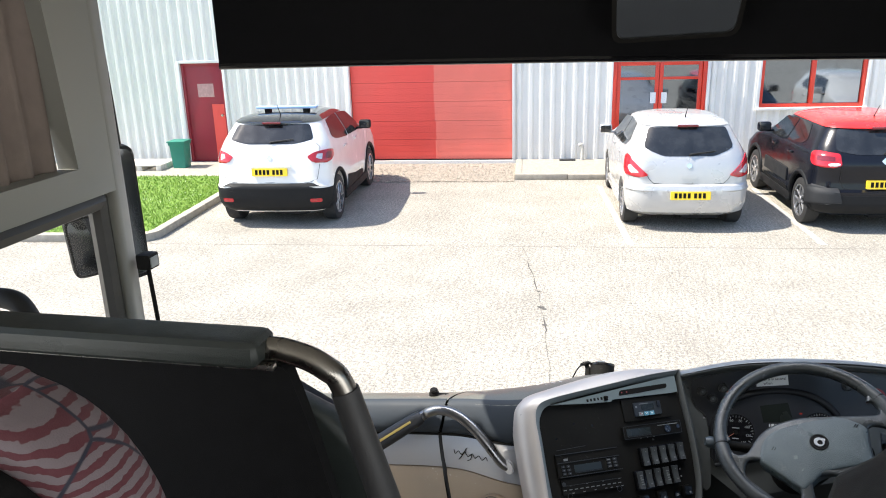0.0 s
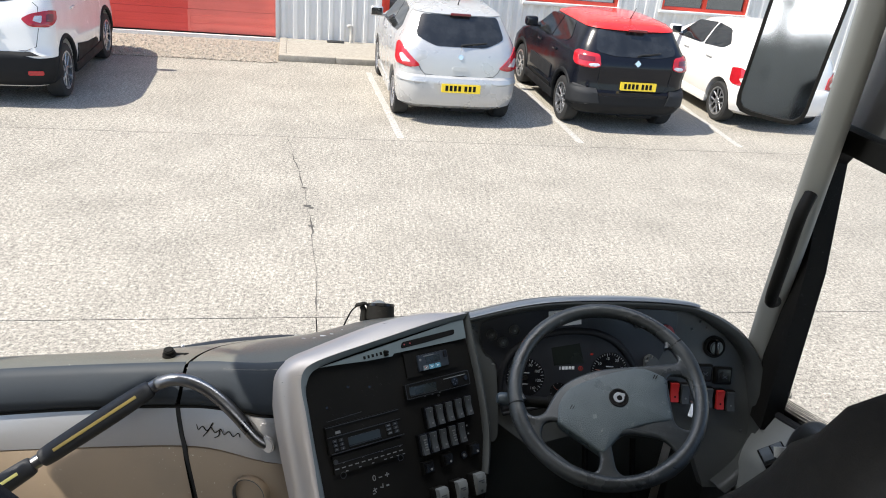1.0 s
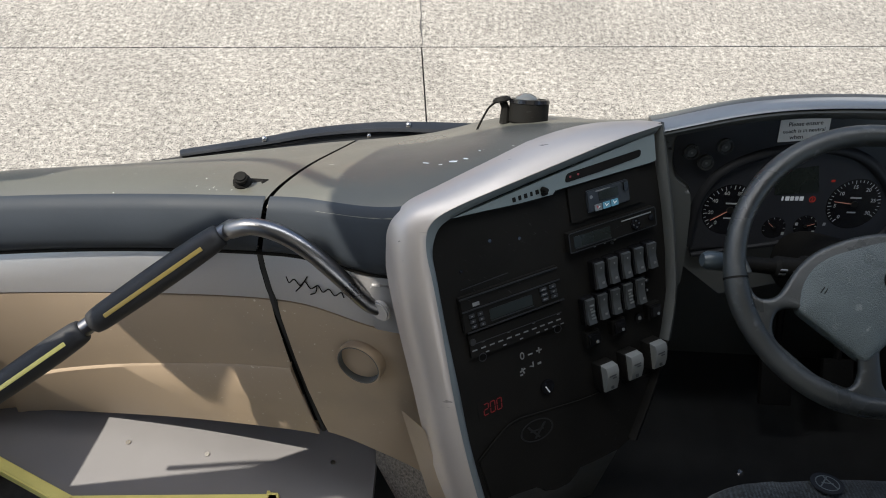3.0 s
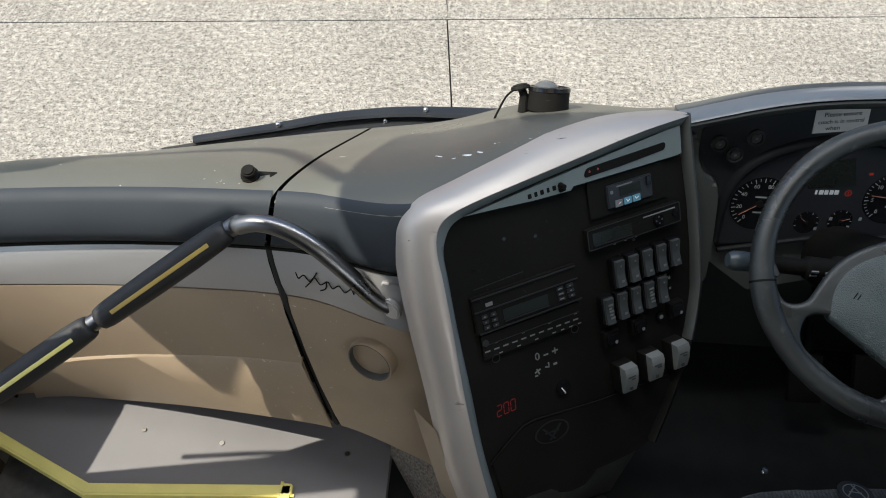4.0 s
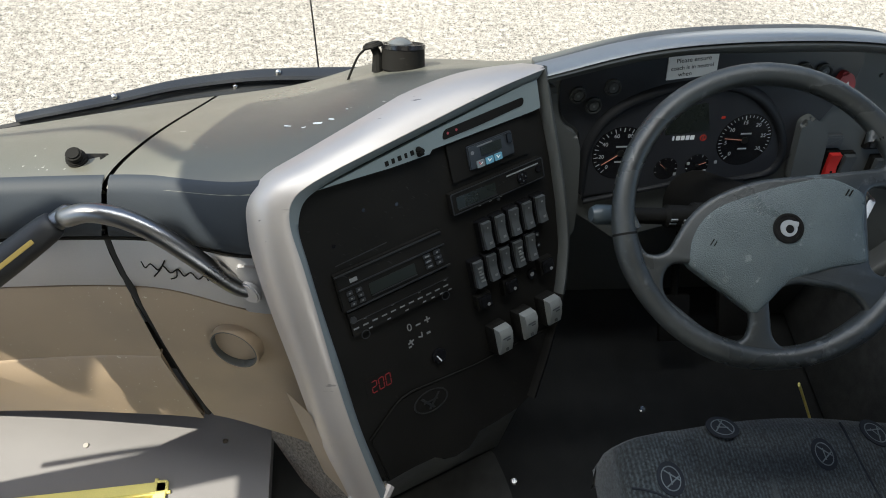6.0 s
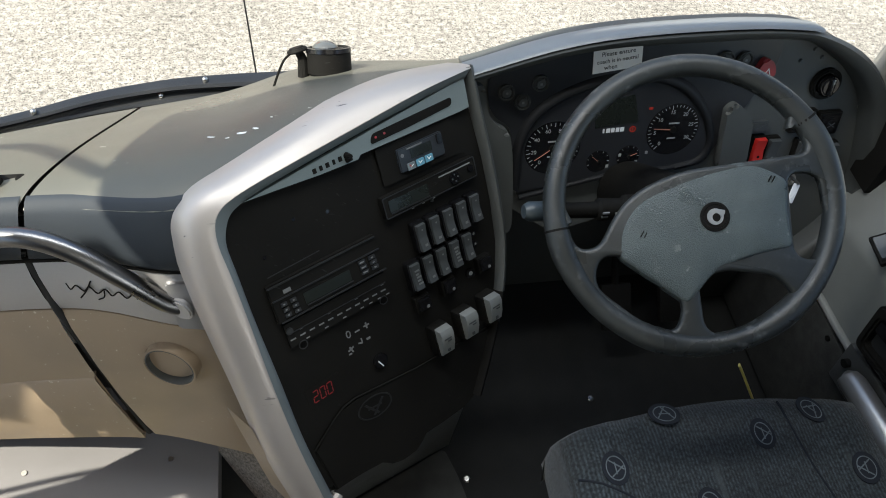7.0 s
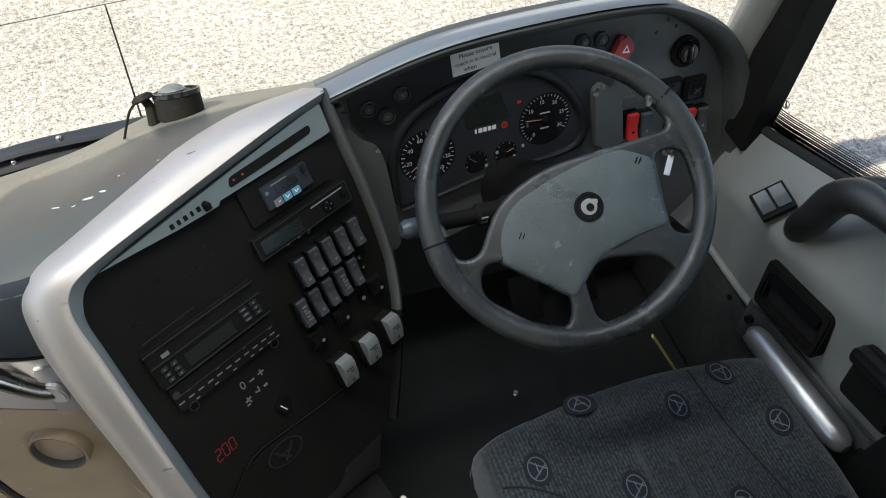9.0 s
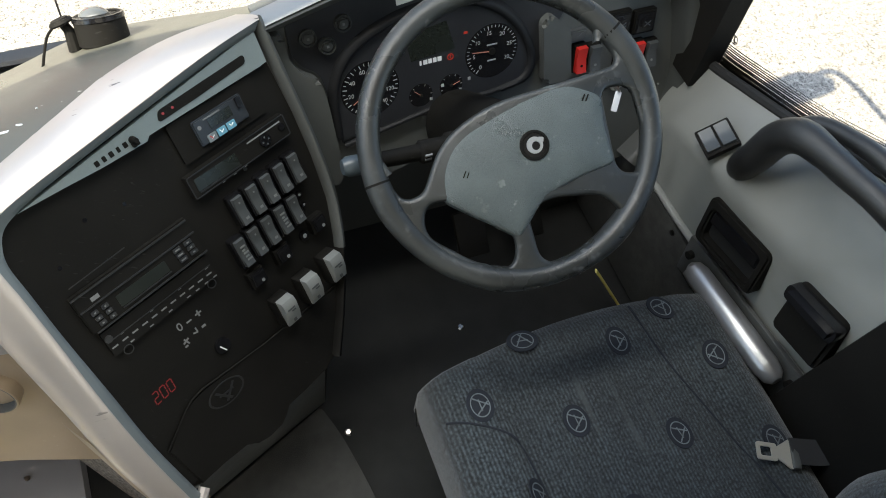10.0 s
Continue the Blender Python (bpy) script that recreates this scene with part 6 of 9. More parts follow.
for i, p in enumerate(sm):
    inw = (cen - p).normalized()
    f = min(1.0, i / 9, max(0.0, 1 - (i - 27) / 7))
    w = 0.0 if i < 25 else min(1.0, (i - 25) / 6)
    rows.append([MC @ (p + inw * (0.030 + 0.008 * w) + Vector((0, 0, -0.03))), MC @ (p + inw * (0.026 + 0.008 * w) + Vector((0, 0, 0.020))), MC @ (p + inw * (0.018 + 0.008 * w) + Vector((0, 0, 0.036))), MC @ (p + inw * 0.006 + Vector((0, 0, 0.038))), MC @ (p - inw * 0.004 * w + Vector((0, 0, 0.022))), MC @ (p - inw * 0.006 * w + Vector((0, -0.004, -0.025))), MC @ (p + inw * (0.04 + 0.04 * f) + Vector((0, 0, -0.03 - 0.04 * f))), MC @ (p + inw * (0.06 + 0.08 * f) + Vector((0, 0, -0.04 - 0.12 * f)))])
skin(bm, rows)
part("hood", bm, M["hood_dark"], bin_, smooth=60)
# pale top cap along the hood, ending square at the right
bm = bmesh.new()
rows = []
for p in sm[:25]:
    inw = (cen - p).normalized()
    rows.append([MC @ (p - inw * 0.001 + Vector((0, 0, 0.034))), MC @ (p - inw * 0.006 + Vector((0, 0, 0.031))), MC @ (p - inw * 0.009 + Vector((0, 0, 0.024))), MC @ (p - inw * 0.009 + Vector((0, 0.0, -0.010))), MC @ (p - inw * 0.003 + Vector((0, 0.0, -0.03)))])
skin(bm, rows)
M["cap_grey"] = mat("cap_grey", (0.16, 0.175, 0.19), 0.38, var=0.06)
part("hood_cap", bm, M["cap_grey"], bin_, "pale blue-grey hood cap", smooth=60)
# face
bm = bmesh.new()
fo = [(p.x, p.y) for p in sm]
prism(bm, [(-0.42, 0.06)] + fo[1:] + [(0.37, -0.47), (0.30, -0.30), (0.10, -0.26), (-0.20, -0.34), (-0.31, -0.26), (-0.40, -0.20)], -0.06, -0.02, MC)
part("face", bm, M["charcoal"], bin_, smooth=None)


def cplate(name, poly, d0, d1, material, parent=None, label="", bev=0.0):
    bm = bmesh.new()
    prism(bm, poly, d0, d1, MC, bev)
    return part(name, bm, material, parent or bin_, label, smooth=30 if bev else None)


# one dark recess: button field, notice shelf, dials
cplate("upper_recess", rounded([(-0.372, 0.038), (-0.366, -0.028), (-0.349, -0.053), (-0.321, -0.070), (-0.311, -0.112), (-0.300, -0.200), (-0.290, -0.238), (-0.10, -0.200), (0.03, -0.195), (0.126, -0.185), (0.205, -0.03), (0.236, 0.03), (0.235, 0.084), (0.10, 0.100), (-0.1, 0.097), (-0.3, 0.062)], [0.02, 0.02, 0.02, 0.02, 0.02, 0.01, 0.01, 0, 0, 0.03, 0.03, 0.03, 0.012, 0, 0, 0.02]), -0.02, -0.016, M["cluster"])
M["brow"] = mat("brow_dark", (0.013, 0.0135, 0.015), 0.55, spec=0.2, var=0.1, bump=0.2, bscale=1000)
# padded brow round the dials
brow_o = smooth_path([(-0.312, -0.205, 0), (-0.306, -0.10, 0), (-0.262, -0.025, 0), (-0.16, 0.022, 0), (-0.04, 0.030, 0), (0.045, 0.004, 0), (0.104, -0.055, 0), (0.136, -0.125, 0), (0.124, -0.182, 0), (0.06, -0.200, 0)], 5)
brow_i = smooth_path([(-0.290, -0.222, 0), (-0.288, -0.11, 0), (-0.248, -0.040, 0), (-0.155, 0.003, 0), (-0.045, 0.010, 0), (0.030, -0.014, 0), (0.086, -0.067, 0), (0.116, -0.128, 0), (0.104, -0.170, 0), (0.05, -0.184, 0)], 5)
bm = bmesh.new()
skin(bm, [[MC @ Vector((a.x, a.y, -0.016)), MC @ Vector((*a.lerp(b, 0.25).xy, -0.006)), MC @ Vector((*a.lerp(b, 0.7).xy, -0.003)), MC @ Vector((b.x, b.y, -0.008)), MC @ Vector((b.x, b.y, -0.016))] for a, b in zip(brow_o, brow_i)])
part("brow", bm, M["brow"], bin_, smooth=60)
clu = cplate("instrument_panel", [(p.x, p.y) for p in brow_i], -0.016, -0.012, M["cluster"], None, "dark instrument cluster")
bm = bmesh.new()
tube(bm, [MC @ Vector(p) for p in ((-0.288, -0.236, -0.010), (-0.10, -0.198, -0.010), (0.03, -0.192, -0.010), (0.10, -0.183, -0.010))], 0.006, 8)
part("lower_edge", bm, M["brow"], bin_)
M["dial_print"] = mat("dial_print", (0.30, 0.31, 0.31), 0.5, var=0.03)
M["needle"] = mat("pale_needle", (0.50, 0.20, 0.14), 0.5, var=0.03)


def gauge(u, v, r, ticks, a0, a1, needle, major=2, numbers=(), step=5):
    """A dial printed on the panel: ticks, numbers, a thin needle on its boss."""
    bm = bmesh.new()
    prism(bm, disc(u, v, r * 1.06, 40), -0.012, -0.0117, MC)
    part("dial", bm, M["black_gloss"], clu, smooth=None)
    bm = bmesh.new()
    for k in range(ticks):
        a = radians(a0 + (a1 - a0) * k / (ticks - 1))
        q = MC @ Matrix.Translation((u, v, -0.0113)) @ Matrix.Rotation(a, 4, "Z")
        ln = r * (0.15 if k % major == 0 else 0.09)
        box(bm, (r - ln / 2, 0, 0), (ln, r * (0.030 if k % major == 0 else 0.02), 0.0006), 0, q)
    for k, a in enumerate(numbers):
        aa = radians(a)
        bm2 = text_bm(str(k * step), r * 0.21, MC @ Matrix.Translation((u + 0.72 * r * math.cos(aa), v + 0.72 * r * math.sin(aa), -0.0113)), 0.0003)
        me = bpy.data.meshes.new("tmp")
        bm2.to_mesh(me)
        bm2.free()
        bm.from_mesh(me)
        bpy.data.meshes.remove(me)
    if r > 0.04:
        for w, dv_ in ((0.42, 0.26), (0.34, -0.36)):
            prism(bm, rect(u, v + dv_ * r, w * r, 0.06 * r), -0.0116, -0.0112, MC)
    part("dial_print", bm, M["dial_print"], clu, smooth=None)
    bm = bmesh.new()
    q = MC @ Matrix.Translation((u, v, -0.0095)) @ Matrix.Rotation(radians(needle), 4, "Z")
    box(bm, (r * 0.38, 0, 0), (r * 0.85, r * 0.025, 0.001), 0, q)
    part("needle", bm, M["needle"], clu)
    bm = bmesh.new()
    cyl(bm, r * 0.13, 0.004, MC @ Matrix.Translation((u, v, -0.0117)), 16)
    part("needle_boss", bm, M["black"], clu)


gauge(-0.226, -0.124, 0.056, 29, 232, -52, 215, 2, [232 - 284 * k / 7 for k in range(8)], 20)
gauge(0.033, -0.100, 0.055, 31, 232, -30, 174, 5, [232 - 262 * k / 6 for k in range(7)])
gauge(-0.122, -0.163, 0.024, 7, 200, 0, 140)
gauge(-0.056, -0.156, 0.024, 7, 200, 0, 20)
for u, v in ((-0.100, -0.176), (-0.036, -0.170), (-0.075, -0.152), (-0.016, -0.150)):
    cplate("gauge_icon", rect(u, v, 0.006, 0.007, 0.001), -0.012, -0.0113, M["dial_print"], clu)
cplate("lcd", [(-0.152, -0.032), (-0.066, -0.016), (-0.048, -0.076), (-0.140, -0.086)], -0.012, -0.0112, M["lcd"], clu)
# maker's word as plain blocks in its colour
part("maker_mark", word_bars((0.004, 0.0085, 0.0075, 0.0075, 0.0085), 0.0095, 0.0100, MC @ Matrix.Translation((-0.101, -0.0925, -0.0118)) @ Matrix.Rotation(radians(2), 4, "Z")), M["white"], clu, smooth=None)
bm = bmesh.new()
ring(bm, disc(-0.0575, -0.093, 0.0068, 20), disc(-0.0575, -0.093, 0.0052, 20), -0.012, -0.0112, MC)
prism(bm, rect(-0.0575, -0.093, 0.0018, 0.0065), -0.012, -0.0112, MC)
part("telltale", bm, M["red_lamp"], clu, "red warning lamp", smooth=None)
cplate("telltale", rect(-0.0255, -0.0490, 0.008, 0.005), -0.012, -0.0112, M["red_lamp"], clu)
for u, v in ((-0.334, 0.003), (-0.300, -0.0185), (-0.267, 0.018), (0.115, 0.0485), (0.1565, 0.046)):
    bm = bmesh.new()
    ring(bm, disc(u, v, 0.0165, 24), disc(u, v, 0.0125, 24), -0.018, -0.006, MC, 0.002)
    cyl(bm, 0.0115, 0.011, MC @ Matrix.Translation((u, v, -0.018)), 20, 0.0105, 0.002)
    b_ = part("push_button", bm, M["hood_dark"], bin_)
    cplate("print_mark", rect(u, v, 0.0045, 0.0045), -0.0072, -0.0064, M["print_dim"], b_)
# notice on the recess
st_ = cplate("notice", [(-0.163, 0.030), (-0.064, 0.042), (-0.069, 0.089), (-0.167, 0.077)], -0.016, -0.014, M["white_trim"], None, "small white paper notice")
for k, s in enumerate(("Please ensure", "coach is in neutral", "when")):
    part("lettering", text_bm(s, 0.0125 if k != 1 else 0.0115, MC @ Matrix.Translation((-0.116 - (0.012 if k == 2 else 0), 0.0720 - 0.0145 * k, -0.0137)) @ Matrix.Rotation(radians(6.5), 4, "Z"), 0.0002), M["black"], st_, smooth=None)
# hazard switch
hz = cplate("hazard_switch", rounded([(0.176, 0.006), (0.196, -0.006), (0.224, 0.004), (0.226, 0.024), (0.214, 0.045), (0.196, 0.050)], 0.011), -0.02, 0.0, M["dull_red"], None, "red hazard warning switch", 0.005)
bm = bmesh.new()
q = MC @ Matrix.Translation((0.2065, 0.021, 0.0003)) @ Matrix.Rotation(radians(-4), 4, "Z")
tri_o = [(-0.0085, -0.007), (0.0085, -0.007), (0.0, 0.009)]
ring(bm, tri_o, [(u * 0.62, v * 0.62) for u, v in tri_o], 0, 0.0006, q)
part("triangle_mark", bm, M["white"], hz, smooth=None)
# rotary light switch and keys on the right
bm = bmesh.new()
ring(bm, disc(0.363, -0.018, 0.034, 32), disc(0.363, -0.018, 0.025, 32), -0.02, -0.008, MC, 0.003)
kb = part("rotary_switch", bm, M["black"], bin_)
bm = bmesh.new()
cyl(bm, 0.023, 0.024, MC @ Matrix.Translation((0.363, -0.018, -0.02)), 24, 0.020, 0.003)
box(bm, (0.363, -0.018, 0.004), (0.011, 0.040, 0.012), 0.004, MC @ Matrix.Rotation(radians(0), 4, "Z"))
part("knob", bm, M["black_gloss"], kb)
cplate("print_mark", rect(0.363, -0.004, 0.003, 0.010), 0.010, 0.0106, M["light_key"], kb)
for u, v in ((0.334, -0.100), (0.398, -0.108)):
    s_ = cplate("square_switch", rect(u, v, 0.055, 0.054, 0.004), -0.02, -0.006, M["black"], None, "", 0.003)
    cplate("rim", rect(u, v, 0.044, 0.043, 0.006), -0.006, -0.003, M["black_gloss"], s_, "", 0.002)
    cplate("button", disc(u, v, 0.016, 22), -0.003, 0.002, M["black_gloss"], s_, "", 0.003)
    bm = bmesh.new()
    for a in (0.6, -0.6):
        box(bm, (0, 0, 0), (0.018, 0.002, 0.0006), 0, MC @ Matrix.Translation((u, v, 0.0023)) @ Matrix.Rotation(a, 4, "Z"))
    part("print_mark", bm, M["grey_key"], s_, smooth=None)
for u, c in ((0.241, "red"), (0.276, "grey_key"), (0.352, "grey_key"), (0.390, "red"), (0.425, "grey_key")):
    v = -0.160 - 0.14 * (u - 0.241)
    s_ = cplate("rocker_switch", rect(u, v, 0.032, 0.064, 0.003), -0.02, -0.006, M["black"], None, "", 0.002)
    bm = bmesh.new()
    skin(bm, [[MC @ Vector((u + s * 0.0125, v + y, d)) for s, d in ((-1, -0.006), (-0.93, d1), (0.93, d1), (1, -0.006))] for y, d1 in ((-0.029, -0.006), (-0.028, 0.008), (0.0, 0.0015), (0.028, 0.006), (0.029, -0.006))])
    rk = part("rocker", bm, M[c], s_, smooth=25)
    cplate("print_mark", disc(u, v - 0.012, 0.003, 10), 0.0045, 0.0056, M["light_key"] if c != "red" else M["black"], rk)
cplate("blank_key", rect(0.232, -0.106, 0.040, 0.024, 0.003), -0.02, -0.006, M["grey_key"], None, "", 0.003)
cplate("grey_pod", rounded([(0.138, -0.056), (0.156, -0.044), (0.168, -0.049), (0.205, -0.085), (0.218, -0.20), (0.152, -0.195)], 0.012), -0.02, 0.006, M["charcoal"], None, "", 0.008)
for u, v in ((-0.4035, 0.034), (0.2865, 0.080), (0.478, -0.285), (0.3150, 0.0575), (0.336, 0.0395), (0.289, 0.034)):
    bm = bmesh.new()
    cyl(bm, 0.0048, 0.004, MC @ Matrix.Translation((u, v, -0.02)), 12, 0.003)
    part("screw", bm, M["grey_key"], bin_)
# ignition key and tag below the switches
bm = bmesh.new()
box(bm, (0, 0, 0), (0.0125, 0.040, 0.005), 0.003, Matrix.Translation((1.348, 1.645, 1.510)) @ basis((0, 0, 0), (-0.3, -0.6, 0.75), -4))
part("key_tag", bm, M["white"], bin_, "white key tag")
bm = bmesh.new()
cyl(bm, 0.016, 0.03, MC @ Matrix.Translation((0.335, -0.235, -0.02)), 20)
tube(bm, [MC @ Vector((0.335, -0.235, 0.01)), Vector((1.37, 1.70, 1.50)), Vector((1.352, 1.652, 1.53))], 0.003, 6)
part("ignition_lock", bm, M["steel"], bin_)
# charcoal cheek beside the console
bm = bmesh.new()
prism(bm, rounded([(-0.408, 0.030), (-0.380, 0.022), (-0.374, -0.028), (-0.353, -0.060), (-0.326, -0.074), (-0.316, -0.112), (-0.305, -0.222), (-0.302, -0.305), (-0.322, -0.325), (-0.342, -0.245), (-0.366, -0.142), (-0.388, -0.032)], [0.01, 0.01, 0.03, 0.03, 0.03, 0.02, 0.03, 0.02, 0.01, 0, 0, 0.02]), -0.02, 0.004, MC, 0.008)
part("left_cheek", bm, M["charcoal"], bin_)
# knee panel, closing the dash below
bm = bmesh.new()
box(bm, (1.06, 1.95, 1.16), (0.76, 0.06, 0.72))
box(bm, (1.525, 1.845, 1.10), (0.17, 0.04, 0.60))
part("knee_panel", bm, M["hood_dark"], bin_, smooth=None)
# dash top forward of the hood
bm = bmesh.new()
rows = []
for p in sm[7:34]:
    a = MC @ (p + (cen - p).normalized() * 0.09 + Vector((0, 0, -0.07)))
    k = (p.x + 0.42) / 0.9
    fy = 2.07 - 0.22 * max(0, k - 0.45) ** 2 * 4
    rows.append([a, a.lerp(Vector((a.x, fy, a.z - 0.02)), 0.5), Vector((a.x, max(fy, a.y + 0.01), a.z - 0.06)), Vector((a.x, max(fy, a.y + 0.01), 1.2))])
skin(bm, rows)
part("screen_deck", bm, M["roll"], bin_, smooth=60)

# ---- steering wheel ----
WC = Vector((1.0446, 1.5343, 1.6456))
WN = Vector((-0.146, -0.51, 0.848)).normalized()
MW = basis(WC, WN)
wheel = thing("steering_wheel", "worn dark grey four-spoke steering wheel", "steering wheel", tuple(WC))
R, RT = 0.2355, 0.0188


def rim_point(a, r=R, h=0.0):
    return MW @ Vector((r * math.cos(a), r * math.sin(a), h))


bm = bmesh.new()
def grip(a):
    """The rim swells where the spokes join it."""
    return RT * (1 + 0.13 * sum(math.exp(-(((a - radians(g) + math.pi) % (2 * math.pi) - math.pi) / 0.22) ** 2) for g in (38, 208, 262, 318)))


tube(bm, [rim_point(2 * math.pi * k / 72) for k in range(72)], [grip(2 * math.pi * k / 72) for k in range(72)], 18, 1.08, True)
part("rim", bm, M["wheel"], wheel, "leather-grained dark rim, polished by use", smooth=80)
for deg in (200, 46):
    bm = bmesh.new()
    a = radians(deg)
    tube(bm, [rim_point(a - 0.008), rim_point(a), rim_point(a + 0.008)], grip(a) * 1.03, 18, 1.08)
    part("rim_seam", bm, M["black"], wheel, smooth=80)


def wheel_body(holes, d=0.008):
    """One moulding of hub and four flared spokes: a disc with rounded openings."""
    bm = bmesh.new()
    tops, bots = [], []
    outer = [((R - 0.005) * math.cos(2 * math.pi * k / 72), (R - 0.005) * math.sin(2 * math.pi * k / 72)) for k in range(72)]

    def lift(p):
        return 0.010 * max(0.0, 1 - (p.length / R) ** 2)

    for n, lp in enumerate([outer] + holes):
        q = [Vector(p) for p in lp]
        m = len(q)
        s = 1 if sum(q[i - 1].x * q[i].y - q[i].x * q[i - 1].y for i in range(m)) > 0 else -1
        nr = []
        for i in range(m):
            t = (q[(i + 1) % m] - q[i - 1]).normalized()
            nr.append(Vector((t.y, -t.x)) * s)
        prof = ((0, 0.009), (0, -0.012)) if n == 0 else ((d, 0.010), (d * 0.45, 0.0088), (d * 0.12, 0.006), (0, 0.001), (0.001, -0.006), (d * 0.6, -0.013))
        rows = []
        for o, h in prof:
            row = []
            for i in range(m):
                p = q[i] + nr[i] * o
                row.append(bm.verts.new(MW @ Vector((p.x, p.y, h + lift(p)))))
            rows.append(row)
        for a, c in zip(rows, rows[1:]):
            for i in range(m):
                bm.faces.new((a[i], a[(i + 1) % m], c[(i + 1) % m], c[i]))
        tops.append(rows[0])
        bots.append(rows[-1])
    inv = MW.inverted()
    for loops in (tops, bots):
        flat = [[Vector(((inv @ v.co).x, (inv @ v.co).y, 0)) for v in l] for l in loops]
        vs = [v for l in loops for v in l]
        for tri in tessellate_polygon(flat):
            bm.faces.new([vs[i] for i in tri])
    bmesh.ops.recalc_face_normals(bm, faces=bm.faces)
    return bm


arc = [(0.2195 * math.cos(radians(a)), 0.2195 * math.sin(radians(a))) for a in range(52, 196, 6)]
upper = arc + rounded([(-0.208, -0.070), (-0.182, -0.108), (-0.150, -0.098), (-0.122, -0.012), (-0.045, 0.046), (0.077, 0.083), (0.178, 0.116), (0.150, 0.160)], [0.012, 0.02, 0.02, 0.06, 0.06, 0.05, 0.024, 0.02])
near = rounded([(0.143, 0.074), (0.196, 0.082), (0.222, 0.0), (0.221, -0.062), (0.174, -0.062), (0.160, -0.005)], 0.022)
low_a = rounded([(-0.147, -0.112), (-0.09, -0.105), (0.002, -0.162), (0.000, -0.219), (-0.06, -0.209), (-0.147, -0.163)], 0.026)
low_b = rounded([(0.020, -0.128), (0.058, -0.103), (0.152, -0.097), (0.192, -0.136), (0.150, -0.190), (0.088, -0.211), (0.044, -0.206)], 0.034)
part("spokes", wheel_body([upper, near, low_a, low_b]), M["wheel"], wheel, "four flared spokes moulded with the rim", smooth=50)
# domed hub pad
hubp = rounded([(0.079, 0.086), (0.143, 0.064), (0.150, 0.012), (0.168, -0.047), (0.10, -0.072), (0.046, -0.104), (0.022, -0.145), (0.006, -0.168), (-0.114, -0.111), (-0.121, -0.054), (-0.098, -0.008), (-0.011, 0.052)], [0.06, 0.012, 0.03, 0.012, 0.05, 0.05, 0.012, 0.008, 0.010, 0.03, 0.05, 0.08])
bm = bmesh.new()
hc = Vector((0.028, -0.020))
rows = []
for s, h in ((0.96, -0.035), (1.0, -0.01), (1.0, 0.012), (0.985, 0.0155), (0.95, 0.0175), (0.86, 0.0195), (0.7, 0.0215), (0.5, 0.0235), (0.25, 0.0245)):
    rows.append([MW @ Vector((hc.x + (u - hc.x) * s, hc.y + (v - hc.y) * s, h)) for u, v in hubp])
vs = skin(bm, rows, True)
bm.faces.new(vs[-1])
hub = part("hub_pad", bm, M["hub"], wheel, "textured grey hub pad", smooth=50)
M["emblem_silver"] = mat("emblem_silver", (0.34, 0.35, 0.36), 0.35, metal=0.3, var=0.05)
q0 = MW @ Matrix.Translation((0.028, -0.020, 0.0245))
bm = bmesh.new()
ring(bm, disc(0, 0, 0.0245, 32), disc(0, 0, 0.0195, 32), -0.002, 0.0025, q0, 0.001)
part("emblem_bezel", bm, M["black"], hub)
bm = bmesh.new()
cyl(bm, 0.0195, 0.0012, q0, 30)
part("emblem_ring", bm, M["black_gloss"], hub)
bm = bmesh.new()
q = q0 @ Matrix.Translation((0, 0, 0.0012))
ring(bm, disc(0, 0, 0.0135, 24), disc(0.002, -0.001, 0.0070, 24), 0, 0.002, q)
prism(bm, rect(0.009, 0.009, 0.010, 0.008, 0.002), 0, 0.0022, q)
part("emblem", bm, M["emblem_silver"], hub, "silver emblem")
for u0, v0 in ((0.108, 0.052), (-0.088, -0.072)):
    bm = bmesh.new()
    for k in range(2):
        prism(bm, [(u0 + k * 0.006, v0), (u0 + 0.002 + k * 0.006, v0), (u0 + 0.006 + k * 0.006, v0 + 0.011), (u0 + 0.004 + k * 0.006, v0 + 0.011)], 0.0195, 0.0212, MW)
    part("horn_mark", bm, M["black"], hub, smooth=None)
# column and stalks
MCOL = basis(Vector((1.09, 1.545, 1.585)), (0.02, -0.62, 0.78), 2)
bm = bmesh.new()
tube(bm, [MCOL @ Vector((-0.02, 0, -0.02)), MCOL @ Vector((0, 0.02, -0.12)), MCOL @ Vector((0, 0.05, -0.30))], [0.055, 0.065, 0.07], 20)
col = part("column_shroud", bm, M["black"], wheel)
KN = Vector((0.784, 1.600, 1.567))
KR = KN.lerp(MCOL @ Vector((0, 0.02, -0.08)), 1.0)
bm = bmesh.new()
tube(bm, [KN.lerp(KR, 0.9), KN.lerp(KR, 0.62), KN.lerp(KR, 0.60), KN.lerp(KR, 0.45), KN.lerp(KR, 0.43), KN.lerp(KR, 0.12)], [0.028, 0.026, 0.020, 0.021, 0.015, 0.014], 16)
part("stalk", bm, M["black"], col)
bm = bmesh.new()
tube(bm, [KN.lerp(KR, 0.12), KN.lerp(KR, 0.10), KN.lerp(KR, 0.01), KN.lerp(KR, -0.02)], [0.014, 0.0175, 0.0175, 0.012], 18)
M["stalk_tip"] = mat("stalk_tip_grey", (0.045, 0.058, 0.065), 0.4, var=0.1)
part("stalk_knob", bm, M["stalk_tip"], col, "blue-grey stalk tip")
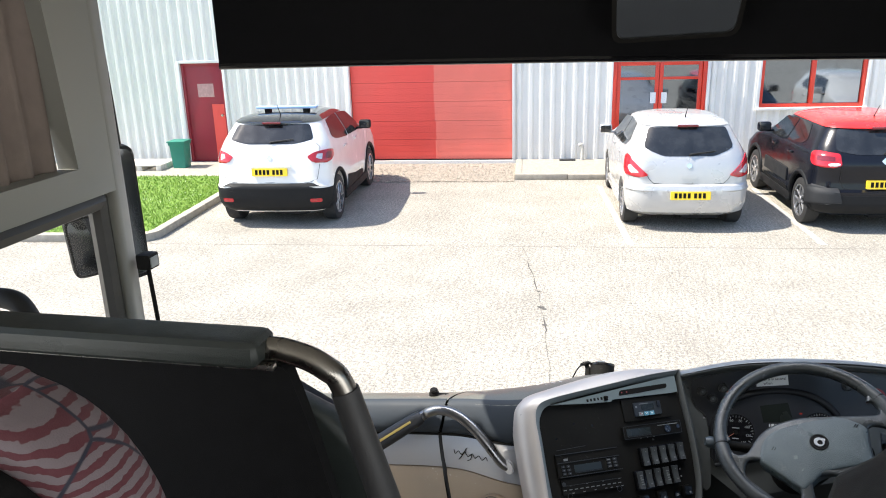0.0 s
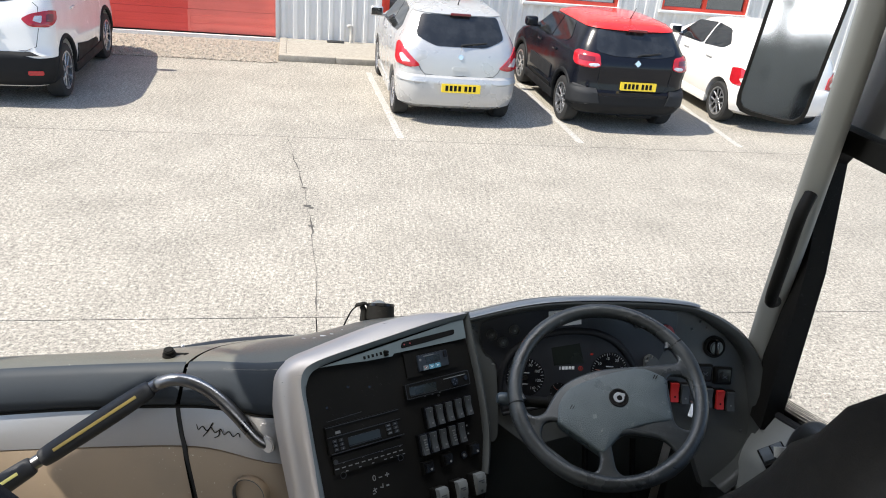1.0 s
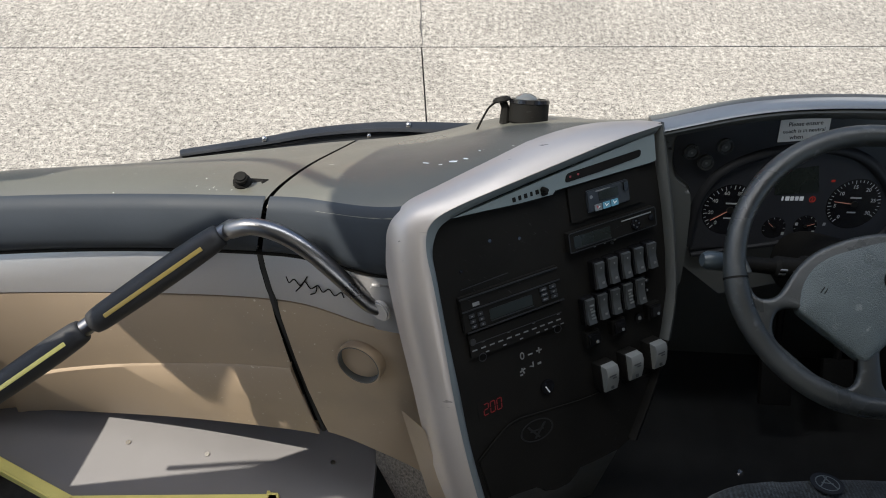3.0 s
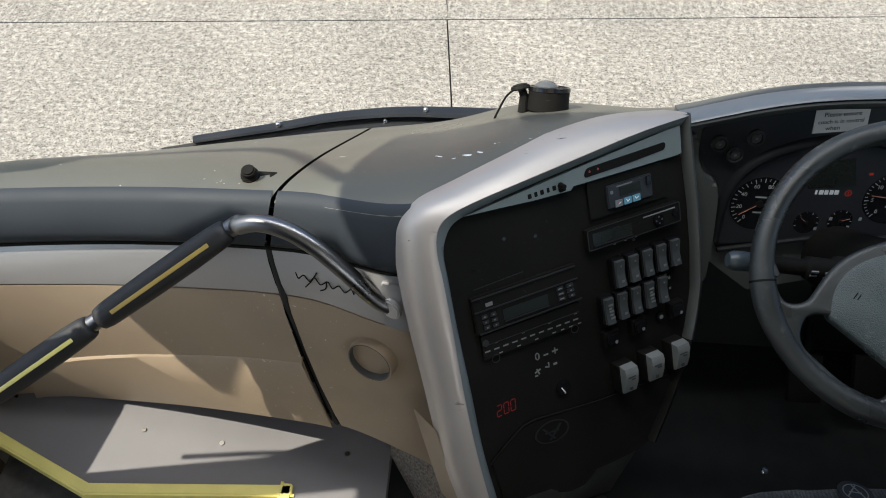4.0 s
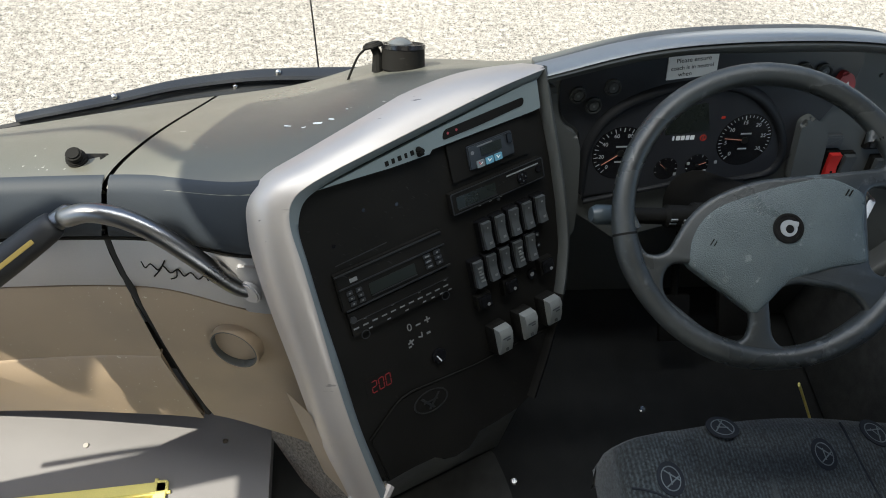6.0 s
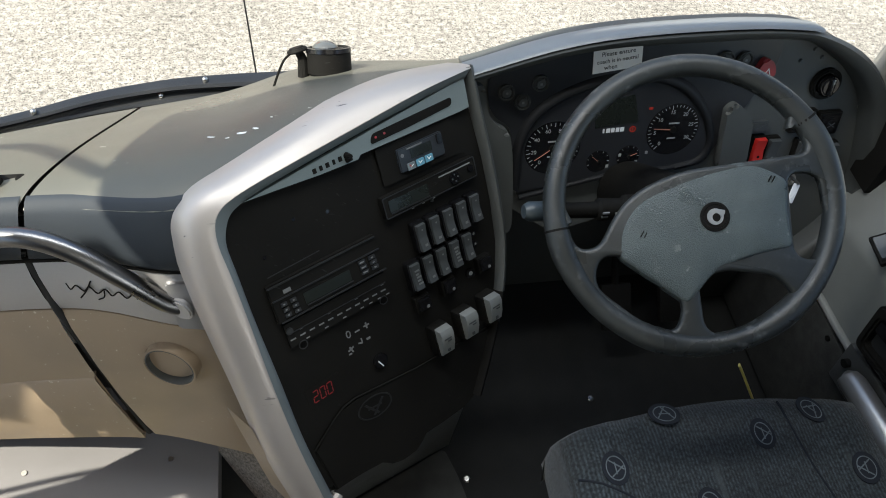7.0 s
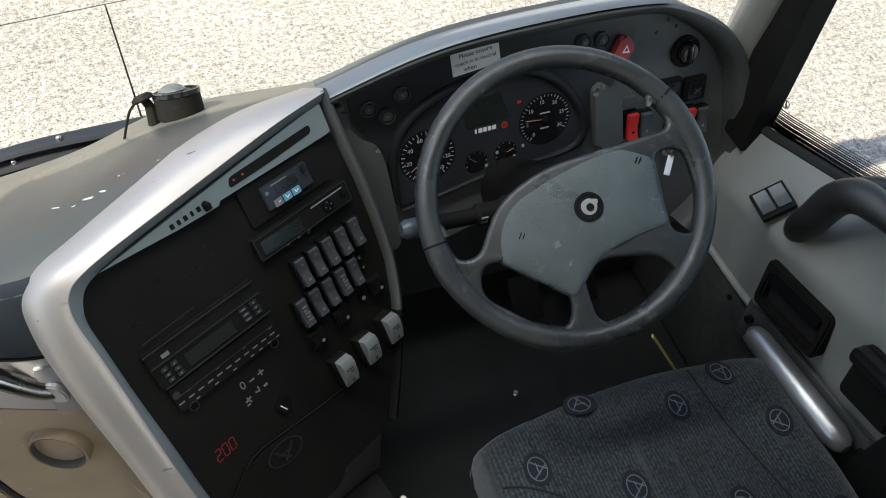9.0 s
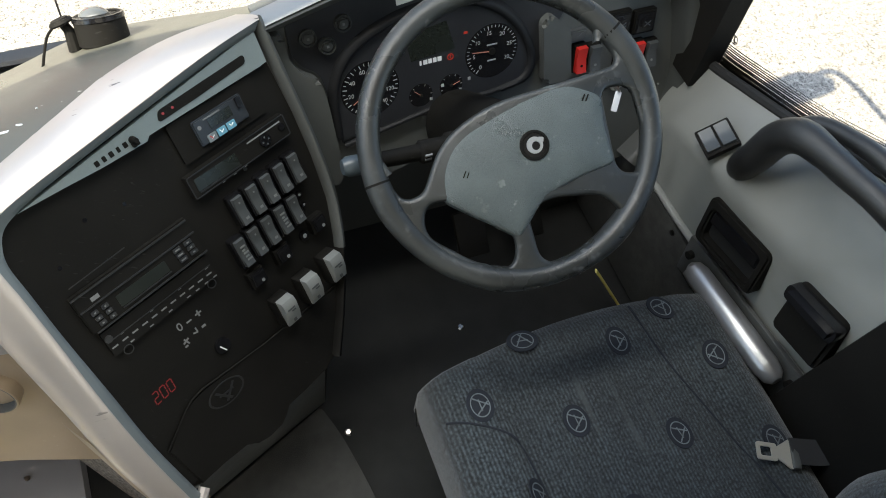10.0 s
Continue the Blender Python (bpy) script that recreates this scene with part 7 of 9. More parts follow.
for k, dz in ((0.47, 0.012), (0.47, 0.022), (0.55, 0.010), (0.55, 0.022)):
    bm = bmesh.new()
    box(bm, (0, 0, 0), (0.012, 0.003, 0.004), 0, Matrix.Translation(KN.lerp(KR, k) + Vector((0, -0.0195 if k < 0.5 else -0.0205, dz - 0.008))))
    part("stalk_print", bm, M["print_dim"], col, smooth=None)
bm = bmesh.new()
tube(bm, [MCOL @ Vector((0.05, 0.03, -0.09)), MCOL @ Vector((0.17, 0.045, -0.075))], [0.014, 0.012], 12)
part("stalk", bm, M["black"], col)

# ---- driver's seat ----
M["seat"] = mat("blue_grey_moquette", (0.030, 0.037, 0.041), 0.95, var=0.40, vscale=9, bump=0.5, bscale=700, stretch=(1, 0.35, 1))
M["logo_dark"] = mat("woven_badge_dark", (0.014, 0.017, 0.024), 0.95, var=0.2, vscale=60)
M["logo_pale"] = mat("woven_badge_pale", (0.125, 0.145, 0.155), 0.95, var=0.35, vscale=60)
M["seat_black"] = mat("black_seat_cloth", (0.012, 0.012, 0.013), 0.9, var=0.25, vscale=60, bump=0.5, bscale=500)
nt = M["seat"].node_tree
wv = nt.nodes.new("ShaderNodeTexWave")
wv.inputs["Scale"].default_value = 42
wv.inputs["Distortion"].default_value = 1.5
wv.inputs["Detail"].default_value = 2
wv.bands_direction = "X"
tcx = nt.nodes.new("ShaderNodeTexCoord")
nt.links.new(tcx.outputs["Object"], wv.inputs["Vector"])
wr = nt.nodes.new("ShaderNodeMapRange")
wr.inputs["To Min"].default_value, wr.inputs["To Max"].default_value = 0.55, 1.35
nt.links.new(wv.outputs["Fac"], wr.inputs["Value"])
ws_ = nt.nodes.new("ShaderNodeVectorMath")
ws_.operation = "SCALE"
sb = nt.nodes["Principled BSDF"].inputs["Base Color"]
nt.links.new(sb.links[0].from_socket, ws_.inputs[0])
nt.links.new(wr.outputs[0], ws_.inputs["Scale"])
wf = nt.nodes.new("ShaderNodeTexNoise")
wf.inputs["Scale"].default_value = 170
wf.inputs["Detail"].default_value = 2
nt.links.new(tcx.outputs["Object"], wf.inputs["Vector"])
wg = nt.nodes.new("ShaderNodeMapRange")
wg.inputs["From Min"].default_value, wg.inputs["From Max"].default_value = 0.35, 0.65
wg.inputs["To Min"].default_value, wg.inputs["To Max"].default_value = 0.45, 1.55
nt.links.new(wf.outputs["Fac"], wg.inputs["Value"])
wt = nt.nodes.new("ShaderNodeVectorMath")
wt.operation = "SCALE"
nt.links.new(ws_.outputs[0], wt.inputs[0])
nt.links.new(wg.outputs[0], wt.inputs["Scale"])
nt.links.new(wt.outputs[0], sb)
nt.nodes["Principled BSDF"].inputs["Sheen Weight"].default_value = 0.25
scuff(M["seat"], (0.016, 0.019, 0.022), 14, (1, 1, 1), 0.60, 0.70, 5)
scuff(M["seat"], (0.060, 0.068, 0.070), 26, (1, 0.12, 1), 0.60, 0.72, 4)
seat = thing("driver_seat", "blue-grey moquette driver's seat with woven badges and a black back", "seat", (1.2, 1.0, FLOOR))
SEAT_Z = 1.225


def seat_top(x, y):
    """Height of the cushion: a soft crown, a raised right bolster, a rolled front edge."""
    z = SEAT_Z + 0.012 * math.sin((x - 0.86) * 4.5) - 0.10 * (x - 1.2)
    if x > 1.40:
        z += 0.02 * min(1, (x - 1.40) / 0.05)
    if x < 0.97:
        z += 0.008
    ex = min(x - 0.855, 1.535 - x)
    ey = (1.345 + 0.03 * math.sin((x - 0.86) / 0.67 * math.pi)) - y
    e = min(ex, ey)
    if e < 0.05:
        z -= 0.035 * (1 - max(e, 0) / 0.05) ** 2
    return z


def front_y(x):
    return 1.305 + 0.045 * math.sin(max(0, min(1, (x - 0.855) / 0.6)) * math.pi * 0.75) - 0.25 * max(0, x - 1.42)


bm = bmesh.new()
rows = []
for i in range(35):
    x = 0.855 + 0.68 * i / 34
    fy = front_y(x)
    row = []
    for j in range(25):
        y = 0.70 + (fy - 0.70) * j / 24
        row.append(Vector((x, y, seat_top(x, y) if j < 23 else seat_top(x, y) - 0.004 * (j - 22))))
    row += [Vector((x, fy + 0.010, row[-1].z - 0.03)), Vector((x, fy + 0.008, row[-1].z - 0.09)), Vector((x, fy - 0.02, SEAT_Z - 0.16))]
    rows.append(row)
lo = [p + Vector((-0.008, 0, -0.03)) for p in rows[0]]
lo2 = [Vector((p.x - 0.006, p.y, SEAT_Z - 0.16)) for p in rows[0]]
hi = [p + Vector((0.008, 0, -0.03)) for p in rows[-1]]
hi2 = [Vector((p.x + 0.006, p.y, SEAT_Z - 0.16)) for p in rows[-1]]
skin(bm, [lo2, lo] + rows + [hi, hi2])
cush = part("cushion", bm, M["seat"], seat, smooth=80)
# stitched seams
for sp in ([(1.322, 1.335), (1.330, 1.26), (1.342, 1.19), (1.367, 1.10), (1.392, 1.01), (1.416, 0.93), (1.44, 0.80)], [(0.862, 1.222), (0.91, 1.196), (0.950, 1.170), (0.972, 1.140), (0.980, 1.08), (0.984, 1.0), (0.986, 0.80)]):
    bm = bmesh.new()
    pts = smooth_path([(x, y, 0) for x, y in sp], 5)
    for p in pts:
        p.z = seat_top(p.x, p.y) - 0.0008
    tube(bm, pts, 0.0026, 6)
    part("seam", bm, M["logo_dark"], cush)


def badge(x, y, a):
    z = seat_top(x, y)
    nx = -(seat_top(x + 0.01, y) - z) / 0.01
    ny = -(seat_top(x, y + 0.01) - z) / 0.01
    nrm = Vector((nx, ny, 1)).normalized()
    q = Matrix.Translation(Vector((x, y, z)) + nrm * 0.0012) @ nrm.to_track_quat("Z", "Y").to_matrix().to_4x4() @ Matrix.Rotation(radians(a), 4, "Z")
    bm = bmesh.new()
    prism(bm, [(u, v * 0.8) for u, v in disc(0, 0, 0.032, 28)], -0.002, 0.0006, q)
    b_ = part("woven_badge", bm, M["logo_dark"], cush, smooth=None)
    bm = bmesh.new()
    sc = q @ Matrix.Diagonal((1, 0.8, 1, 1))
    ring(bm, disc(0, 0, 0.0235, 26), disc(0, 0, 0.0212, 26), 0.0006, 0.0010, sc)
    for ang, ln, off in ((60, 0.038, -0.007), (120, 0.038, 0.007), (0, 0.023, 0.0)):
        box(bm, (0, off, 0.0008), (ln, 0.0028, 0.0004), 0, sc @ Matrix.Rotation(radians(ang), 4, "Z"))
    part("badge_thread", bm, M["logo_pale"], b_, smooth=None)


for x, y in ((0.928, 1.228), (1.095, 1.146), (1.285, 1.061), (1.257, 1.269), (1.444, 1.180), (1.062, 1.325), (1.465, 0.985), (1.391, 1.312), (0.966, 1.044), (1.13, 0.96), (1.30, 0.87)):
    badge(x, y, random.uniform(-12, 12))
# pedestal, back, side lever
bm = bmesh.new()
box(bm, (1.2, 1.0, 0.93), (0.46, 0.46, 0.27), 0.03)
part("pedestal", bm, M["black"], seat)
bm = bmesh.new()
rows = []
for k in range(28):
    t = k / 27
    z = 1.20 + 1.08 * t
    y = 0.76 - 0.10 * t - 0.03 * math.sin(t * 3)
    w = float(np.interp(z, (1.20, 1.6, 1.95, 2.04, 2.10, 2.16, 2.22, 2.255, 2.28), (0.33, 0.35, 0.36, 0.345, 0.27, 0.245, 0.225, 0.19, 0.11)))
    th = 0.075 * (1 if t < 0.9 else 0.7)
    cx = 1.20
    o = rounded([(-w, -th), (w, -th), (w, th * 1.25), (w * 0.55, th * 0.65), (-w * 0.55, th * 0.65), (-w, th * 1.25)], 0.06, 4)
    rows.append([Vector((cx + a, y + b, z)) for a, b in o])
vs = skin(bm, rows, True)
bm.faces.new(vs[0])
bm.faces.new(vs[-1][::-1])
part("backrest", bm, M["seat_black"], seat, "black cloth backrest", smooth=70)
bm = bmesh.new()
tube(bm, smooth_path([(1.525, 0.79, 1.22), (1.53, 0.81, 1.30), (1.52, 0.80, 1.42), (1.51, 0.76, 1.60)], 4), [0.03] + [0.058] * 11 + [0.03], 16)
part("bolster", bm, M["seat"], seat, "blue-grey moquette side bolster", smooth=80)
cl = thing("folded_cloth", "grey striped cloth folded over the driver's seat back", "cloth", (1.06, 0.70, 2.1))
bm = bmesh.new()
rows = []
for i in range(9):
    a = i / 8
    rows.append([Vector((0.975 + 0.17 * b + 0.01 * math.sin(a * 6), 0.605 + 0.16 * a, 2.125 + 0.035 * math.sin(math.pi * a) + 0.006 * math.sin(9 * b + 3 * a) + 0.05 * b * (1 - b))) for b in [j / 10 for j in range(11)]])
thick_skin(bm, rows, 0.014)
M["stripe_cloth"] = mat("grey_striped_cloth", (0.42, 0.43, 0.42), 0.95, var=0.5, vscale=16, bump=0.4, bscale=500, stretch=(0.2, 3, 0.2))
part("cloth", bm, M["stripe_cloth"], cl, smooth=70)
bm = bmesh.new()
tube(bm, [(1.52, 1.385, 1.195), (1.522, 1.375, 1.20), (1.5215, 1.380, 1.197), (1.523, 1.36, 1.2), (1.526, 1.24, 1.215), (1.528, 1.12, 1.232), (1.5285, 1.095, 1.236), (1.5285, 1.085, 1.2375)], [0.012, 0.019, 0.023, 0.0275, 0.0285, 0.028, 0.022, 0.012], 20)
part("side_tube", bm, M["tube_silver"], seat, "satin silver side tube")
bm = bmesh.new()
box(bm, (0, 0, 0), (0.012, 0.40, 0.115), 0.005, Matrix.Translation((1.562, 1.245, 1.185)) @ Matrix.Rotation(radians(-9), 4, "X"))
br_ = part("side_bracket", bm, M["shell_dark"], seat, "dark bracket beside the seat")
for yy, zz in ((1.42, 1.175), (1.07, 1.235)):
    bm = bmesh.new()
    cyl(bm, 0.010, 0.012, Matrix.Translation((1.556, yy, zz)) @ Matrix.Rotation(radians(-90), 4, "Y"), 12)
    part("bolt", bm, M["black"], br_)
# belt: webbing, tongue and stalk
belt = thing("seat_belt", "black seat belt with a bare steel tongue lying on the seat", "seat belt", (1.5, 0.9, 1.2))
bm = bmesh.new()
wb = smooth_path([(1.475, 0.955, 1.235), (1.54, 0.93, 1.235), (1.60, 0.93, 1.26), (1.65, 0.90, 1.40)], 5)
rows = [[p + Vector((-0.006, -0.024, 0)), p + Vector((0.006, 0.024, 0.004))] for p in wb]
thick_skin(bm, rows, 0.003)
part("webbing", bm, M["webbing"], belt)
bm = bmesh.new()
q = Matrix.Translation((1.452, 0.960, 1.232)) @ Matrix.Rotation(radians(155), 4, "Z") @ Matrix.Rotation(radians(-6), 4, "Y")
ring(bm, rect(0.028, 0, 0.042, 0.034, 0.005), rect(0.030, 0, 0.024, 0.018, 0.003), 0, 0.004, q)
prism(bm, [(0.008, -0.010), (0.008, 0.010), (-0.02, 0.028), (-0.034, 0.026), (-0.034, -0.026), (-0.02, -0.028)], 0, 0.004, q)
part("tongue", bm, M["buckle"], belt, "bare steel belt tongue")
bm = bmesh.new()
box(bm, (-0.03, 0, 0.004), (0.016, 0.056, 0.014), 0.004, q)
part("tongue_grip", bm, M["charcoal"], belt)

# ---- driver's side trim ----
# upper ledge under the side window, then the panel below it
LED = [  # y, window edge x,z, ledge inner x,z, knee x,z, foot x,z
    (1.86, (1.665, 1.40), (1.655, 1.20), (1.645, 1.15), (1.60, 0.82)),
    (1.73, (1.668, 1.43), (1.605, 1.30), (1.598, 1.255), (1.60, 0.82)),
    (1.64, (1.671, 1.46), (1.570, 1.362), (1.570, 1.325), (1.60, 0.82)),
    (1.45, (1.675, 1.53), (1.545, 1.425), (1.556, 1.375), (1.61, 0.82)),
    (1.25, (1.675, 1.62), (1.552, 1.485), (1.556, 1.42), (1.62, 0.82)),
    (1.00, (1.675, 1.68), (1.575, 1.56), (1.56, 1.46), (1.63, 0.82)),
    (0.50, (1.675, 1.74), (1.575, 1.60), (1.56, 1.48), (1.63, 0.82)),
]
bm = bmesh.new()
cols_ = [smooth_path([(s[k][0], s[0], s[k][1]) for s in LED], 4) for k in range(1, 5)]
skin(bm, [list(r) for r in zip(*cols_)])
side = structure("trim_driver_side", bm, M["trim_grey"], "grey moulded trim below the driver's window", "trim", 70)
# darker kick panel below, under a raised bead
# plain black panel filling the dark gap behind the trim, where the belt comes out
bm = bmesh.new()
box(bm, (1.548, 0.76, 1.21), (0.03, 0.62, 0.70), 0.012)
part("gap_panel", bm, M["black"], side, "plain black panel filling the dark gap behind the trim")
M["kick"] = mat("kick_panel_grey", (0.045, 0.045, 0.042), 0.8, spec=0.25, var=0.3, vscale=40, bump=0.3, bscale=500)
bm = bmesh.new()
box(bm, (1.578, 1.30, 0.985), (0.022, 1.10, 0.345), 0.004)
part("kick_panel", bm, M["kick"], side, "dark grey kick panel")
bm = bmesh.new()
tube(bm, smooth_path([(1.572, 1.848, 1.160), (1.572, 1.605, 1.170), (1.570, 1.45, 1.182), (1.570, 1.29, 1.210), (1.570, 1.11, 1.250), (1.572, 0.75, 1.31)], 5), 0.009, 10)
part("bead", bm, M["trim_grey"], side)
for y in (1.50, 1.15):
    bm = bmesh.new()
    cyl(bm, 0.007, 0.004, basis((1.567, y, 1.138), (-1, 0, 0)), 14)
    part("screw", bm, M["black"], side)
# outside skin and the side glass
bm = bmesh.new()
gl_b = [(1.70, p.y, p.z - 0.01) for p in cols_[0]]
thick_skin(bm, [[Vector((x, y, 0.35)) for x, y, z in gl_b], [Vector(p) for p in gl_b]], 0.02)
structure("wall_driver", bm, M["white_trim"], "white coach side below the driver's window", "wall")
bm = glass_sheet([[Vector((1.695, y, z)) for x, y, z in gl_b], [Vector((1.69, y, 2.40)) for x, y, z in gl_b]], (0.4, 1, 2))
sg = structure("window_driver", bm, M["clear"], "clear driver's side window", "window", None)
sg.visible_shadow = False
# dotted black border along the glass foot
M["dots"] = mat("ceramic_dots", (0.01, 0.01, 0.01), 0.5)
bm = bmesh.new()
for p, q_ in zip(cols_[0], cols_[0][1:]):
    n_ = 15
    for k in range(n_):
        a = Vector(p).lerp(q_, k / n_)
        for r_ in range(11):
            s_ = 0.0026 * (1 - r_ / 18)
            z = a.z + 0.010 + 0.0052 * r_
            y = a.y - (0.0017 if r_ % 2 else 0)
            f = [bm.verts.new((1.688, y + u * s_, z + v * s_)) for u, v in ((-1, -1), (1, -1), (1, 1), (-1, 1))]
            bm.faces.new(f)
dots = structure("window_border", bm, M["dots"], "black dotted border printed along the side glass", "trim", None)
bm = bmesh.new()
qs = basis((1.684, 1.728, 1.512), (-1, 0, 0), 0)
ring(bm, disc(0, 0, 0.010, 22), disc(0, 0, 0.0082, 22), 0, 0.0006, qs)
box(bm, (0, 0, 0.0003), (0.0035, 0.016, 0.0006), 0, qs @ Matrix.Rotation(0.5, 4, "Z"))
box(bm, (0.002, -0.002, 0.0003), (0.010, 0.0025, 0.0006), 0, qs)
structure("glass_mark", bm, M["dots"], "small round maker's mark on the side glass", "trim", None)
# rubber bead
bm = bmesh.new()
tube(bm, [Vector(p) + Vector((0.005, 0, 0.004)) for p in cols_[0]], 0.011, 8)
structure("window_seal", bm, M["rubber"], "black rubber seal along the side window", "trim")
# window frame post behind the windscreen pillar
bm = bmesh.new()
YZ = Matrix.Translation((1.66, 0, 0)) @ Matrix.Rotation(radians(90), 4, "Z") @ Matrix.Rotation(radians(90), 4, "X")
prism(bm, [(1.80, 1.38), (1.73, 1.38), (1.765, 1.90), (1.83, 2.20), (1.80, 2.245), (0.5, 2.29), (0.5, 2.35), (1.88, 2.30), (1.895, 2.0)], -0.03, 0.03, YZ)
structure("window_frame", bm, M["black"], "black frame of the driver's side window", "trim")
bm = bmesh.new()
prism(bm, [(1.88, 2.31), (1.70, 3.1), (0.45, 3.1), (0.45, 2.36)], -0.01, 0.03, YZ)
structure("trim_upper_right", bm, M["lining"], "grey lining above the driver's window", "trim", None)
# window lift switches
q = Matrix.Translation((1.566, 1.546, 1.438)) @ Vector((-0.56, 0.06, 0.83)).to_track_quat("Z", "Y").to_matrix().to_4x4()
M["switch_grey"] = mat("window_key_grey", (0.070, 0.076, 0.076), 0.35, var=0.08)
wsx = thing("window_switch", "pair of grey window lift keys in a black bezel", "switch", (1.57, 1.545, 1.44))
bm = bmesh.new()
box(bm, (0, 0, 0.002), (0.068, 0.072, 0.016), 0.004, q)
part("bezel", bm, M["black"], wsx)
for k in (-1, 1):
    bm = bmesh.new()
    skin(bm, [[q @ Vector((x, 0.0165 * k + y, d)) for y, d in ((-0.0145, 0.009), (-0.0135, d1), (0.0135, d1), (0.0145, 0.009))] for x, d1 in ((-0.027, 0.009), (-0.026, 0.015), (-0.004, 0.0125), (0.006, 0.0125), (0.026, 0.018), (0.027, 0.009))])
    part("key", bm, M["switch_grey"], wsx, smooth=30)
# grab handle along the trim
M["handle_dark"] = mat("dark_grip_plastic", (0.017, 0.0175, 0.0175), 0.45, var=0.15, vscale=12, bump=0.2, bscale=900)
gh = thing("assist_rail", "dark moulded grab handle along the side trim", "handle", (1.56, 1.3, 1.5))
bm = bmesh.new()
hp = smooth_path([(1.590, 1.472, 1.420), (1.570, 1.466, 1.450), (1.550, 1.445, 1.515), (1.546, 1.430, 1.590), (1.545, 1.398, 1.636), (1.545, 1.346, 1.655), (1.545, 1.29, 1.668), (1.545, 1.21, 1.686), (1.546, 1.02, 1.708), (1.55, 0.85, 1.72)], 5)
tube(bm, hp, [float(np.interp(i, (0, 6, 14, 20, 26, 34, 60), (0.027, 0.031, 0.033, 0.032, 0.026, 0.0235, 0.023))) for i in range(len(hp))], 18)
part("grip", bm, M["handle_dark"], gh, smooth=80)
bm = bmesh.new()
hp = smooth_path([(1.548, 1.428, 1.606), (1.572, 1.430, 1.612), (1.595, 1.412, 1.634), (1.602, 1.362, 1.660), (1.602, 1.28, 1.688), (1.604, 1.08, 1.712), (1.606, 0.85, 1.73)], 5)
tube(bm, hp, 0.017, 12)
part("rail", bm, M["handle_dark"], gh, smooth=80)
# black pocket and latch box in the panel
pk = thing("door_pull", "black recessed door pull in the side trim", "handle", (1.58, 1.37, 1.28))
q = basis((1.552, 1.361, 1.318), (-1, 0, 0.08), 13)
bm = bmesh.new()
ring(bm, rounded(rect(0, 0, 0.188, 0.122), 0.02), rounded(rect(0, -0.004, 0.150, 0.080), 0.014), -0.02, 0.010, q, 0.005)
part("frame", bm, M["black"], pk)
bm = bmesh.new()
prism(bm, rect(0, 0, 0.17, 0.10, 0.01), -0.024, -0.012, q)
part("recess", bm, M["rubber"], pk)
bm = bmesh.new()
prism(bm, rect(0, 0.018, 0.150, 0.038, 0.008), -0.012, 0.008, q, 0.006)
part("flap", bm, M["black_gloss"], pk)
lb = thing("latch_box", "black moulded latch box on the side trim", "latch", (1.57, 1.13, 1.36))
q = basis((1.562, 1.138, 1.387), (-1, 0, 0.08), 13)
bm = bmesh.new()
prism(bm, rect(0, 0, 0.12, 0.13, 0.015), -0.01, 0.03, q, 0.008)
part("housing", bm, M["black"], lb)
bm = bmesh.new()
prism(bm, rect(0.0, 0.045, 0.125, 0.035, 0.012), 0.02, 0.055, q, 0.01)
part("lever", bm, M["black_gloss"], lb)
# pillar grab handle and hook
pg = thing("grab_bar", "black grab handle on the windscreen pillar", "handle", (1.5, 1.72, 1.8))
bm = bmesh.new()
tube(bm, smooth_path([(1.575, 1.775, 1.80), (1.535, 1.735, 1.83), (1.515, 1.70, 1.97), (1.505, 1.68, 2.10), (1.535, 1.71, 2.15)], 5), 0.017, 12)
part("grip", bm, M["black"], pg)
# pedals and floor studs
for nm, x, y, z in (("brake_pedal", 1.16, 1.72, 0.98), ("accelerator_pedal", 1.33, 1.74, 0.96)):
    pd = thing(nm, "black rubber foot pedal on a steel arm", "pedal", (x, y, z))
    bm = bmesh.new()
    box(bm, (0, 0, 0), (0.08, 0.12, 0.02), 0.006, Matrix.Translation((x, y, z)) @ Matrix.Rotation(radians(40), 4, "X"))
    part("pad", bm, M["black"], pd)
    bm = bmesh.new()
    tube(bm, [(x, y + 0.01, z), (x, y + 0.12, z + 0.12), (x, y + 0.18, z + 0.22)], 0.010, 8)
    part("arm", bm, M["black"], pd)
bm = bmesh.new()
tube(bm, [(1.425, 1.525, 0.98), (1.444, 1.518, 0.95), (1.505, 1.491, 0.85), (1.535, 1.478, 0.80)], 0.0065, 8, 0.5)
solo("floor_lever", bm, M["yellow"], "slim yellow lever strip beside the pedals", "lever")
for x, y in ((1.094, 1.555), (0.735, 1.385)):
    bm = bmesh.new()
    cyl(bm, 0.009, 0.004, Matrix.Translation((x, y, FLOOR)), 18, 0.006)
    solo("floor_stud", bm, M["steel"], "bright steel stud in the dark floor", "stud", "floor studs")

